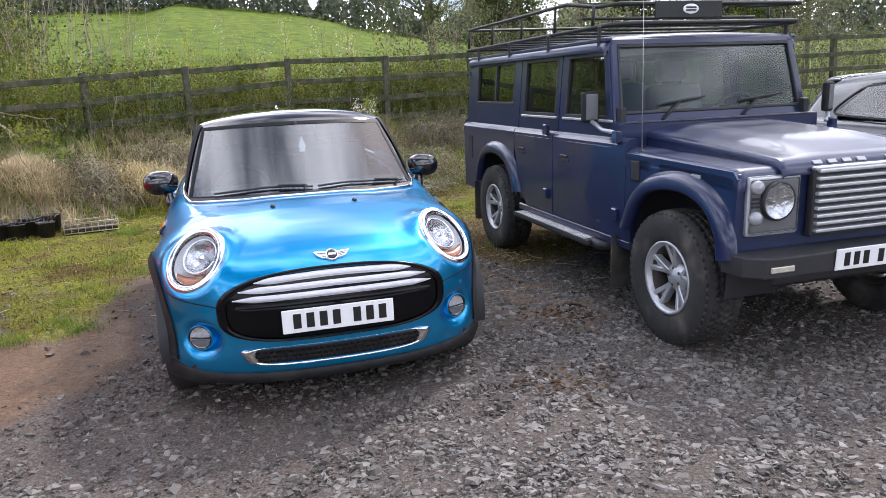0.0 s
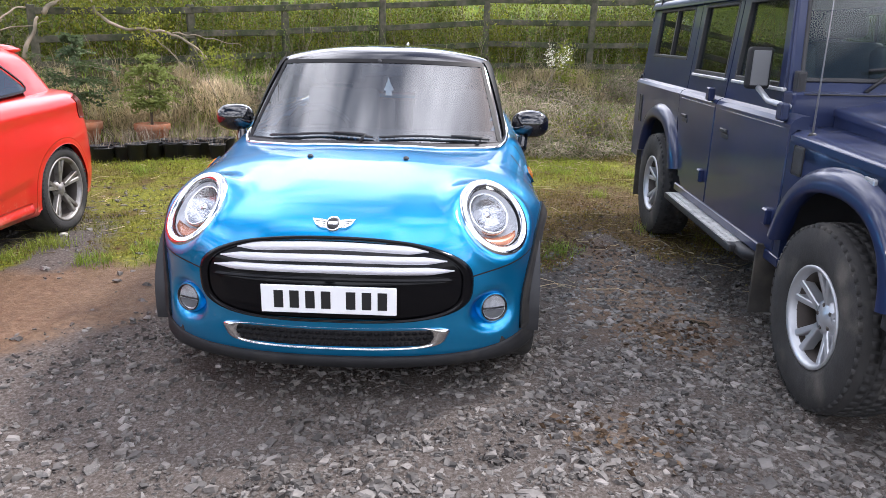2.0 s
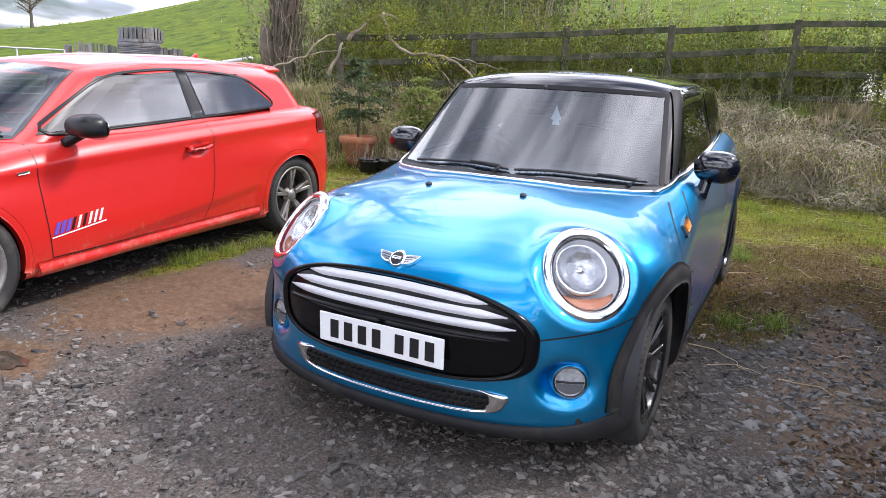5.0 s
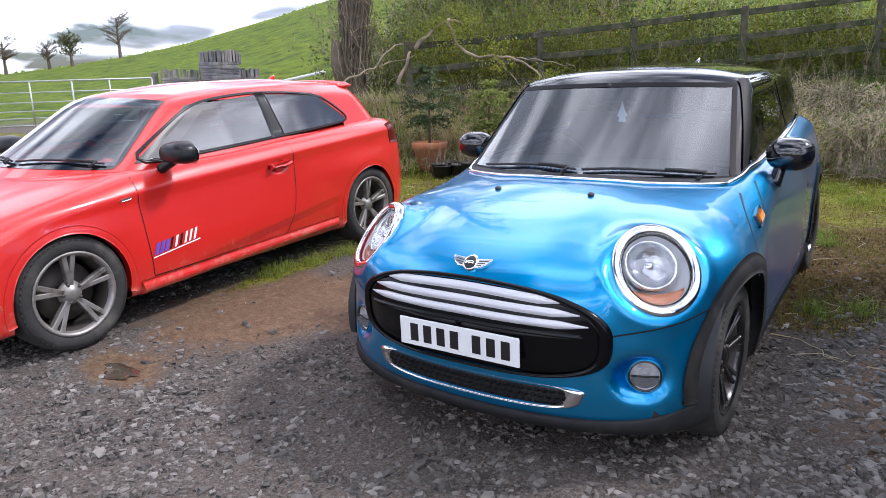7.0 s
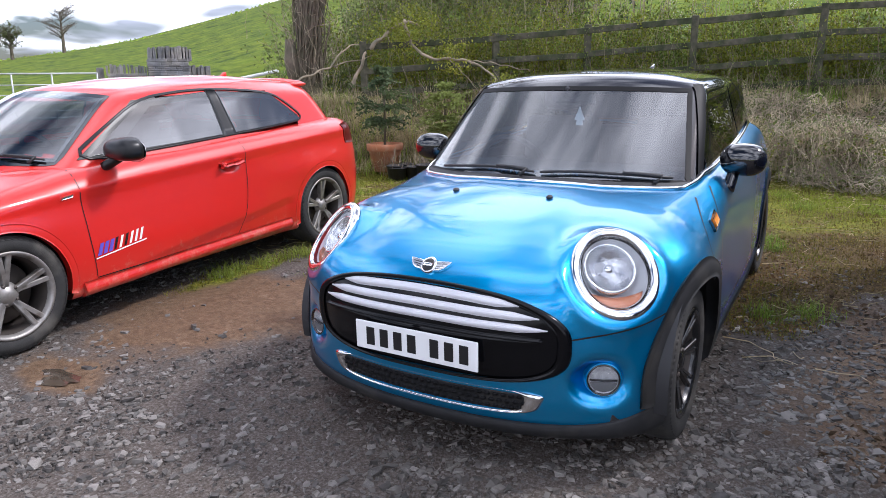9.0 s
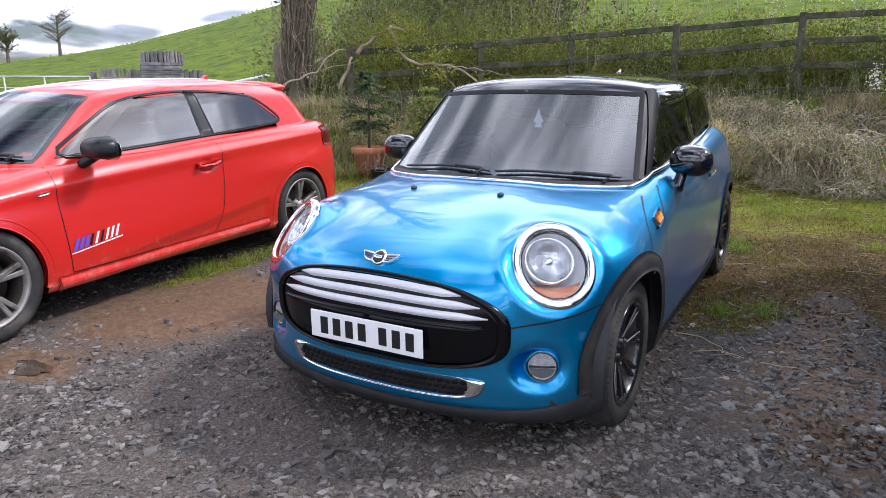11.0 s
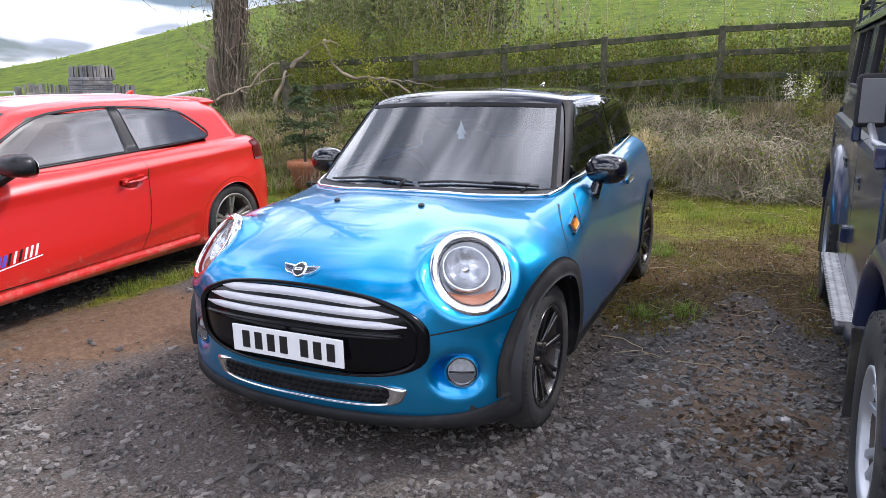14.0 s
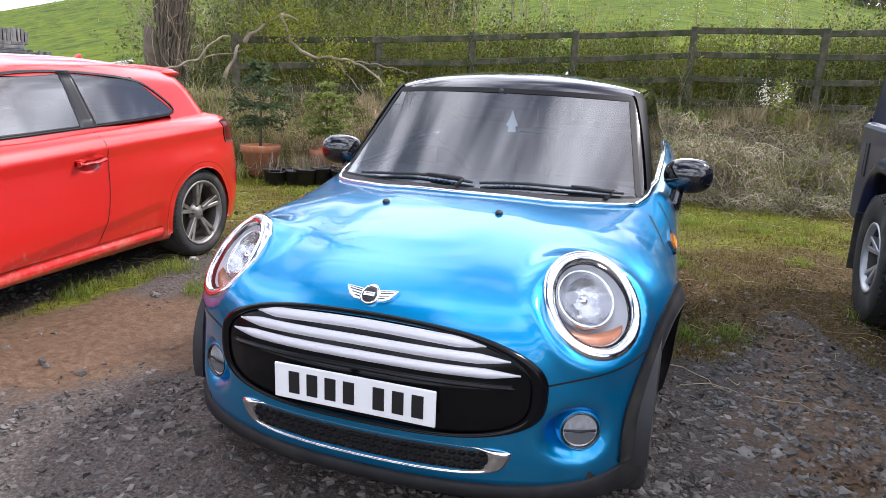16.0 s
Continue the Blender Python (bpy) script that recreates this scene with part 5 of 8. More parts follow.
        if i == 2:
            part("window_bar", lean(box(0.775, 0.800, 2.93, 2.96, zb, zt), s), BP, landy)
        else:
            part("window_sill", lean(box(0.79, 0.812, w0 - 0.03, w1 + 0.03, zb - 0.030, zb - 0.012, 0.004, 1), s), M["rim_silver"], landy, "silver window sill")
    part("gutter", lean(box(0.775, 0.822, 0.90, 3.72, 1.795, 1.82, 0.006, 1), s), NV, landy)
    # door handles, hinges, vent, side lamp, fuel flap
    for y0 in (1.36, 2.16):
        dh = part("door_handle", box(s * 0.846 - 0.012, s * 0.846 + 0.012, y0 - 0.055, y0 + 0.055, 0.995, 1.018, 0.005, 1), BP, landy)
        part("handle_cup", box(s * 0.846 - 0.006, s * 0.846 + 0.006, y0 - 0.075, y0 + 0.035, 0.965, 0.992, 0.004, 1), BP, landy)
    for y0, z0 in ((0.60, 0.69), (0.60, 1.19), (1.655, 0.69), (1.655, 1.19)):
        part("hinge", box(s * 0.855 - 0.020, s * 0.855 + 0.020, y0 - 0.032, y0 + 0.032, z0 - 0.04, z0 + 0.04, 0.008, 1), NV, landy)
    part("wing_vent", box(s * W - 0.006, s * W + 0.006, 0.34, 0.44, 0.93, 1.06, 0.012, 2), BP, landy, "black wing vent")
    part("side_repeater", box(s * W - 0.012, s * W + 0.014, -0.245, -0.165, 1.005, 1.035, 0.008, 2), M["lens_white"], landy, "clear side repeater")
    if s < 0:
        part("filler_flap", box(s * W - 0.006, s * W + 0.006, 3.44, 3.52, 0.82, 1.05, 0.012, 2), BP, landy)
    # flared wheel arches
    for arch in (F_ARCH, R_ARCH):
        mid = np.mean([q[0] for q in arch])
        c = np.array([mid, 0.55])
        inner = rounded(arch, 2, False)
        d = inner - c
        d /= np.linalg.norm(d, axis=1, keepdims=True)
        rows = [(inner - d * 0.012, 0.0), (inner - d * 0.014, 0.052), (inner + d * 0.004, 0.060), (inner + d * 0.055, 0.048), (inner + d * 0.085, 0.020), (inner + d * 0.092, 0.0)]
        verts = [(s * (W - 0.004 + e), q[0], q[1]) for r, e in rows for q in r]
        n = len(inner)
        part("wheel_arch_flare", (verts, [(i * n + k, i * n + k + 1, (i + 1) * n + k + 1, (i + 1) * n + k) for i in range(5) for k in range(n - 1)]), NV, landy, "navy wheel arch flare")
    for cy in (0.0, 2.794):
        part("wheel_housing", moved(housing(0.47, 0.30), pose((W - 0.012) * s, cy, 0.50) @ Matrix.Diagonal((-s, 1, 1, 1))), BP, landy)
        wheel(landy, pose(0.755 * s, cy, 0.408, 0, 0, 0 if s > 0 else 180), 0.396, 0.245, 0.212, "boost", M["rim_silver"], (52, 6))
    part("mud_flap", box(s * 0.75 - 0.13, s * 0.75 + 0.13, 0.60, 0.612, 0.19, 0.55, 0.004, 1), M["flap"], landy, "dusty black rubber mud flap")
    part("mud_flap", box(s * 0.75 - 0.13, s * 0.75 + 0.13, 3.30, 3.315, 0.21, 0.60, 0.004, 1), M["flap"], landy, "dusty black rubber mud flap")
    # side step
    st = part("side_step", box(s * 0.855 - 0.064, s * 0.855 + 0.064, 0.86, 2.20, 0.425, 0.468, 0.015, 2), BP, landy)
    part("step_tread", box(s * 0.855 - 0.054, s * 0.855 + 0.054, 0.92, 2.16, 0.466, 0.472, 0.001, 1), M["tread"], st, "pale studded tread plate")
    for k in range(40):
        for j in range(4):
            part("stud", box(s * 0.868 - 0.055 + j * 0.034, s * 0.868 - 0.043 + j * 0.034, 0.94 + k * 0.0305, 0.95 + k * 0.0305, 0.471, 0.475), M["tread"], st)
    part("step_end", tube([(s * 0.855, 0.90, 0.445), (s * 0.85, 0.80, 0.44), (s * 0.78, 0.72, 0.45)], [0.034, 0.034, 0.03], 12), BP, st)
    # door mirror
    mr = new("door_mirror")
    mr.parent = landy
    mx, mw, my = (0.868, 0.058, 0.93) if s < 0 else (0.87, 0.034, 0.67)
    part("mirror_housing", box(s * mx - mw, s * mx + mw, my - 0.03, my + 0.03, 1.27, 1.475, 0.022, 3), M["dusty_black"], mr, smooth=True)
    part("mirror_back", box(s * mx - mw + 0.014, s * mx + mw - 0.014, my - 0.034, my - 0.028, 1.288, 1.458, 0.003, 1), M["steel_grey"], mr)
    part("mirror_glass", box(s * mx - mw + 0.012, s * mx + mw - 0.012, my + 0.030, my + 0.033, 1.30, 1.445, 0.0), M["chrome"], mr)
    part("mirror_arm", tube([(s * 0.82, 0.62, 1.21), (s * (mx + 0.85) / 2, (0.62 + my) / 2, 1.225), (s * mx, my, 1.29)], 0.014, 8), M["rim_silver"], mr)

# bonnet, wings' tops, scuttle
def bonnet_z(x, y):
    z = 1.118 + 0.092 * np.clip((y + 0.56) / 1.25, 0, 1) ** 0.85
    z = z - round_edge(y, -0.555, 3.0, 0.08, 0.052)
    bulge = 0.046 * np.exp(-(np.abs(x) / 0.44) ** 7) * np.clip((y + 0.50) / 0.45, 0, 1) ** 0.7
    return z + bulge - round_edge(x, -0.590, 0.590, 0.03, 0.014)


slab(bonnet_z, ends(-0.590, 0.590, 36, 0.06), ends(-0.555, 0.70, 36, 0.08), 0.026, "bonnet", NV, landy, "navy bonnet with a raised middle")
for s in (-1, 1):
    lo, hi = (0.56, W) if s > 0 else (-W, -0.56)
    slab(lambda x, y: 1.088 + 0.028 * np.clip(y + 0.5, 0, 1.2) - round_edge(x, -W, W, 0.05, 0.045) - round_edge(y, -0.535, 3.0, 0.07, 0.05), ends(lo, hi, 8, 0.05), ends(-0.535, 0.51, 16, 0.07), 0.06, "wing_top", NV, landy)
for k in range(9):
    if k != 4:
        part("bonnet_letter_bar", box(-0.028, 0.028, -0.004, 0.004, -0.013, 0.013, 0.002, 1), M["wire_grey"], landy, "plain silver bar", at=pose(-0.372 + k * 0.094, -0.542, 1.099, -50))
part("scuttle", box(-0.79, 0.79, 0.665, 0.79, 1.08, 1.275, 0.012, 2), NV, landy)
for s in (-1, 1):
    part("bonnet_side", prism([(-0.42, 1.06), (0.66, 1.08), (0.66, 1.190), (0.10, 1.150), (-0.42, 1.104)], "x", s * 0.570, s * 0.584), NV, landy)
    part("scuttle_side", box(s * 0.675 - 0.125, s * 0.675 + 0.125, 0.50, 0.672, 1.05, 1.117, 0.006, 1), NV, landy)
part("scuttle_seam", box(-0.74, 0.74, 0.661, 0.675, 1.262, 1.270, 0.003, 1), BP, landy)
part("front_panel", box(-0.83, 0.83, -0.525, -0.45, 0.655, 1.07, 0.02, 2), NV, landy)
for s in (-1, 1):
    lp = part("lamp_panel", box(s * 0.628 - 0.160, s * 0.628 + 0.160, -0.548, -0.52, 0.745, 1.050, 0.022, 3), M["rim_silver"], landy, "silver-edged lamp panel")
    part("panel_face", box(s * 0.628 - 0.145, s * 0.628 + 0.145, -0.553, -0.54, 0.760, 1.035, 0.016, 3), M["steel_grey"], lp)
    hl = new("headlight")
    hl.parent = landy
    face = pose(s * 0.618, -0.575, 0.922) @ Matrix.Rotation(radians(-90), 4, "Z")
    part("lamp_ring", moved(revolve([(0.102, -0.022), (0.100, 0.000), (0.094, 0.005), (0.090, 0.003), (0.088, -0.004)], 40), face), BP, hl)
    part("reflector", moved(revolve([(0.092, 0.002), (0.07, -0.010), (0.03, -0.017), (0.001, -0.018)], 40), face), M["reflector"], hl)
    part("lens", moved(revolve([(0.092, 0.004), (0.07, 0.018), (0.04, 0.025), (0.001, 0.028)], 40), face), M["lens"], hl).visible_shadow = False
    for z0 in (0.998, 0.842):
        f2 = pose(s * 0.744, -0.555, z0) @ Matrix.Rotation(radians(-90), 4, "Z")
        il = part("indicator_lamp", moved(revolve([(0.036, -0.004), (0.036, 0.012), (0.028, 0.024), (0.001, 0.028)], 28), f2), M["lens_white"], landy, "round clear lamp")
    for z0 in (0.900, 0.920, 0.940):
        part("panel_slot", box(s * 0.742 - 0.028, s * 0.742 + 0.028, -0.562, -0.55, z0 - 0.006, z0 + 0.006, 0.003, 1), BP, landy)
gr = part("grille", box(-0.415, 0.415, -0.575, -0.53, 0.715, 1.075, 0.015, 2), BP, landy, "black grille box with silver slats")
for k in range(9):
    part("grille_slat", box(-0.40, 0.40, -0.600, -0.565, 0.741 + k * 0.0385, 0.760 + k * 0.0385, 0.006, 2), M["slat_grey"], gr)
part("grille_frame", box(-0.42, 0.42, -0.592, -0.555, 1.062, 1.082, 0.006, 1), M["rim_silver"], gr)
bp = part("front_bumper", prism([(-0.87, -0.47), (-0.86, -0.62), (-0.78, -0.695), (-0.72, -0.705), (0.72, -0.705), (0.78, -0.695), (0.86, -0.62), (0.87, -0.47), (0.78, -0.47), (-0.78, -0.47)], "z", 0.560, 0.668, 0.01, 2), BP, landy, "matt black steel bumper")
for s in (-1, 1):
    part("bumper_lamp", box(s * 0.690 - 0.07, s * 0.690 + 0.07, -0.712, -0.70, 0.592, 0.622, 0.004, 1), M["lens_cream"], bp)
number_plate(landy, pose(-0.115, -0.713, 0.622, 3), (1, 1, 1, 0, 1, 1, 1, 1))
# windscreen
def tilted(bm):
    for v in bm.verts:
        v.co.y += (v.co.z - 1.30) * 0.27
        v.co.x *= 1 - (v.co.z - 1.30) * 0.10
    return bm


bm = bmesh.new()
for c in ((-0.775, 0.775, 1.265, 1.325), (-0.775, 0.775, 1.765, 1.815), (-0.775, -0.715, 1.30, 1.80), (0.715, 0.775, 1.30, 1.80)):
    bm = box(c[0], c[1], 0.765, 0.815, c[2], c[3], 0.01, 1, bm=bm)
part("windscreen_frame", tilted(bm), NV, landy)
bm = bmesh.new()
for c in ((-0.725, 0.725, 1.318, 1.338), (-0.725, 0.725, 1.752, 1.772), (-0.728, -0.708, 1.32, 1.77), (0.708, 0.728, 1.32, 1.77)):
    bm = box(c[0], c[1], 0.758, 0.78, c[2], c[3], 0.004, 1, bm=bm)
part("windscreen_seal", tilted(bm), BP, landy)
part("windscreen", tilted(box(-0.72, 0.72, 0.775, 0.78, 1.32, 1.77)), M["glass_clear"], landy, "upright flat windscreen").visible_shadow = False
for x0, x1 in ((-0.28, -0.02), (0.36, 0.60)):
    wp = new("wiper")
    wp.parent = landy
    part("arm", tube([(x0 - 0.14, 0.745, 1.275), (x0, 0.765, 1.385)], 0.009, 6), BP, wp)
    part("blade", tube([(x0 - 0.13, 0.765, 1.375), (x0 + 0.20, 0.772, 1.412)], 0.009, 6), BP, wp)
for s in (-1, 1):
    part("windscreen_hinge", box(s * 0.735 - 0.022, s * 0.735 + 0.022, 0.715, 0.775, 1.23, 1.37, 0.012, 2), BP, landy)
part("aerial", tube([(-0.80, 0.39, 1.09), (-0.80, 0.40, 1.60), (-0.80, 0.41, 2.0)], [0.005, 0.0022, 0.0015], 6), M["wire_grey"], landy, "thin whip aerial")
part("aerial_foot", ball((-0.80, 0.39, 1.11), (0.018, 0.018, 0.012), 12, 8), BP, landy)
# roof
slab(lambda x, y: 1.850 - 0.022 * (x / 0.74) ** 2 - round_edge(x, -0.775, 0.775, 0.09, 0.060) - round_edge(y, 0.905, 3.72, 0.12, 0.035) + 0.008 * (np.cos(np.clip(x / 0.66, -1, 1) * math.pi * 5) > 0.3) * (np.abs(x) < 0.6) * (y > 1.1) * (y < 3.6),
     ends(-0.775, 0.775, 60, 0.09), ends(0.905, 3.72, 24, 0.12), 0.03, "roof", NV, landy)
bm = bmesh.new()
for c in ((-0.80, 0.80, 0.55, 1.22), (-0.72, 0.72, 1.68, 1.80), (-0.76, -0.50, 1.22, 1.68), (0.50, 0.76, 1.22, 1.68)):
    bm = box(c[0], c[1], 3.66, 3.71, c[2], c[3], bm=bm)
part("rear_wall", bm, NV, landy)
part("rear_window", box(-0.50, 0.50, 3.68, 3.685, 1.22, 1.68), M["glass_clear"], landy, "clear rear window").visible_shadow = False
part("roof_lining", box(-0.66, 0.66, 1.00, 3.62, 1.765, 1.78, 0.005, 1), M["lining"], landy, "pale grey roof lining")
part("chassis", box(-0.55, 0.55, -0.45, 3.6, 0.42, 0.56, 0.02, 1), BP, landy)
part("axle", tube([(-0.7, 0, 0.40), (0.7, 0, 0.40)], 0.06, 10), M["iron_and_barrel_shade"], landy)
part("axle", tube([(-0.7, 2.794, 0.40), (0.7, 2.794, 0.40)], 0.06, 10), M["iron_and_barrel_shade"], landy)
part("engine_bay", box(-0.55, 0.55, -0.45, 0.55, 0.56, 1.05), BP, landy)
part("cabin_floor", box(-0.80, 0.80, 0.5, 3.66, 0.56, 0.66), M["cabin"], landy)
part("dashboard", box(-0.74, 0.74, 0.80, 1.02, 0.9, 1.27, 0.04, 2), M["cabin"], landy, smooth=True)
for s in (-1, 1):
    seat(landy, 0.42 * s, 1.50, 0.78, 0.48)
    seat(landy, 0.42 * s, 2.35, 0.80, 0.52)
steering_wheel(landy, 0.40, 1.10, 1.24, 0.19)
part("tail_rail", tube([(-0.80, 3.72, 0.62), (-0.80, 3.78, 0.66), (-0.80, 3.78, 1.16), (-0.80, 3.72, 1.20)], 0.012, 6), M["rack"], landy)
# roof rack: a thing of its own on the gutters
rack = thing("roof_rack", landy.matrix_basis @ Matrix.Translation((0, 0, -0.035)), "black steel tube roof rack on the off-roader", "roof rack")
ZL, ZU, RX, Y0, Y1 = 1.935, 2.135, 0.735, 0.80, 3.80


def rail(pts, r=0.013):
    return part("rail", tube(pts, r, 8), M["rack"], rack)


loop = [(-RX, Y1, ZL), (-RX, Y0 + 0.10, ZL), (-RX + 0.08, Y0 - 0.02, ZL), (RX - 0.08, Y0 - 0.02, ZL), (RX, Y0 + 0.10, ZL), (RX, Y1, ZL)]
part("rail", tube(loop, 0.015, 8, True), M["rack"], rack)
up = [(-RX + 0.01, Y1, ZU), (-RX + 0.01, 1.55, ZU), (-RX + 0.06, 1.20, ZU - 0.055), (-RX + 0.02, Y0 + 0.02, ZU - 0.075), (RX - 0.02, Y0 + 0.02, ZU - 0.075), (RX - 0.06, 1.20, ZU - 0.055), (RX - 0.01, 1.55, ZU), (RX - 0.01, Y1, ZU)]
part("rail", tube(up, 0.014, 8, True), M["rack"], rack)
back_rail = [(-RX + 0.01, 1.55, ZU), (RX - 0.01, 1.55, ZU)]
rail(back_rail)
rail([(-RX, 1.30, ZL + 0.075), (RX, 1.30, ZL + 0.075)], 0.010)
for y in np.linspace(1.0, 3.7, 9):
    rail([(-RX, y, ZL), (RX, y, ZL)], 0.009)
for s in (-1, 1):
    for y in (1.15, 1.75, 2.4, 3.1, 3.78):
        rail([(s * RX, y, ZL), (s * (RX - 0.01), y, ZU - (0.05 if y < 1.3 else 0))], 0.011)
    for y in (1.0, 1.8, 2.6, 3.4):
        part("rack_foot", box(s * 0.765 - 0.010, s * 0.765 + 0.010, y - 0.016, y + 0.016, 1.80, 1.935, 0.006, 1), M["rack"], rack)
board = part("rack_board", box(-0.47, 0.05, 0.795, 0.807, 1.965, 2.075, 0.004, 1), M["rack"], rack, "dark board with a pale oval")
part("oval", moved(ball((0, 0, 0), (0.062, 0.004, 0.032), 28, 8), Matrix.Translation((-0.20, 0.793, 2.022))), M["white"], board)
for dz in (-0.009, 0.009):
    part("oval_bar", box(-0.238, -0.162, 0.786, 0.790, 2.022 + dz - 0.005, 2.022 + dz + 0.005), M["ink"], board)


# ---- the red three-door, and a dark car of the same class ----
_a_nose = curve([0.12, 0.22, 0.40, 0.58, 0.68, 0.74, 0.80, 0.88, 1.0], [-0.74, -0.80, -0.845, -0.83, -0.77, -0.66, -0.44, 0.0, 0.8])
_a_top = curve([-0.9, -0.72, -0.45, -0.1, 0.2, 0.5, 1.0, 1.8, 2.6, 3.05, 3.4], [0.58, 0.70, 0.79, 0.865, 0.915, 0.94, 0.945, 0.975, 1.0, 1.01, 0.97])
_a_wide = curve([-0.9, -0.5, 0.0, 0.5, 1.3, 2.0, 2.6, 3.0, 3.4], [0.83, 0.875, 0.895, 0.882, 0.878, 0.880, 0.892, 0.868, 0.80])
_a_side = curve([0.12, 0.26, 0.40, 0.60, 0.75, 0.822, 0.834, 0.90, 1.02], [-0.06, -0.014, 0.000, -0.012, -0.020, -0.012, -0.017, -0.052, -0.14])


def coupe_low(x, y, z):
    ax = np.abs(x)
    u = np.clip(ax / 0.93, 0, 0.999)
    front = _a_nose(z) + 0.62 * (1 - (1 - u ** 2.6) ** (1 / 2.6)) - y
    back = y - (3.36 - 0.10 * ((z - 0.55) / 0.45) ** 2 - 0.30 * u ** 4)
    top = z - (_a_top(y + 0 * x) - 0.075 * (ax / 0.88) ** 3 * np.clip((1.2 - y) / 0.9, 0.3, 1))
    flare = 0.018 * np.exp(-((y - 0.0) / 0.40) ** 2 - ((z - 0.60) / 0.14) ** 2) + 0.030 * np.exp(-((y - 2.6) / 0.40) ** 2 - ((z - 0.66) / 0.13) ** 2)
    # the shoulder line rises towards the tail; a second line rises from the sill across the door
    zs = z - 0.05 * (y - 1.0) * np.clip((z - 0.45) / 0.30, 0, 1)
    tuck = 0.016 * np.clip((0.32 + 0.12 * (y - 0.9) - z) / 0.06, 0, 1) * np.clip((y - 0.7) / 0.3, 0, 1) * np.clip((2.25 - y) / 0.1, 0, 1)
    side = ax - (_a_wide(y) + _a_side(zs) + flare - tuck)
    # hollow behind the door handle
    side = side + 0.024 * np.clip(1 - ((y - 1.60) / 0.082) ** 2 - ((z - 0.780) / 0.046) ** 2, 0, 1) ** 0.5
    f = smax(side, top, 0.09)
    f = smax(f, front * 0.9, 0.14)
    f = smax(f, back, 0.18)
    return smax(f, 0.185 - z, 0.04)


_a_roof = curve([0.2, 0.8, 1.1, 1.6, 2.1, 2.6, 2.95, 3.3], [1.12, 1.295, 1.350, 1.383, 1.382, 1.350, 1.305, 1.23])


def coupe_glasshouse(x, y, z):
    ax = np.abs(x)
    ws = 0.20 + (z - 0.93) * 1.75 + 0.30 * (ax / 0.70) ** 2.2 - y
    bk = y - (3.22 - (z - 0.98) * 0.75 - 0.16 * (ax / 0.6) ** 2)
    sd = ax - (0.775 - (z - 0.95) * 0.46 - 0.13 * np.clip((y - 1.9) / 1.3, 0, 1) ** 1.6 - 0.045 * np.clip((1.3 - y) / 0.9, 0, 1))
    rf = z - (_a_roof(y) - 0.055 * (ax / 0.58) ** 2.2)
    f = smax(sd, rf, 0.10)
    f = smax(f, ws * 0.5, 0.045)
    f = smax(f, bk * 0.8, 0.10)
    return smax(f, 0.80 - z, 0.03)


A_WIN = {"door": ([(0.62, 0.945), (1.66, 0.985)], [(1.12, 1.235), (1.68, 1.268)]), "quarter": ([(1.77, 0.988), (2.56, 1.02)], [(1.74, 1.268), (2.30, 1.225)])}
A_WS_LO = [(x, 0.955 - 0.02 * (x / 0.66) ** 2) for x in np.linspace(-0.665, 0.665, 25)]
A_WS_HI = [(x, 1.292 - 0.03 * (x / 0.5) ** 2) for x in np.linspace(-0.515, 0.515, 25)]


def coupe_gap(x, y, z):
    ax = np.abs(x)
    hit = (y < 1.5) & (z > 0.985) & (z < 1.25) & (ax < 0.635 - (z - 0.96) * 0.42) & (coupe_glasshouse(x, y + 0.14, z) < 0)
    for lo, hi in A_WIN.values():
        t = (z - 0.97) / 0.28
        a, b = lo[0][0] + (hi[0][0] - lo[0][0]) * t + 0.055, lo[1][0] + (hi[1][0] - lo[1][0]) * t - 0.03
        hit |= (z > 0.985) & (z < 1.25) & (y > a) & (y < b) & (ax > 0.45)
    return hit


SIDE_DENSE = np.radians(np.concatenate([np.arange(0, 50, 3.6), np.arange(50, 130, 0.7), np.arange(130, 230, 4.0), np.arange(230, 310, 0.7), np.arange(310, 360, 3.6)]))


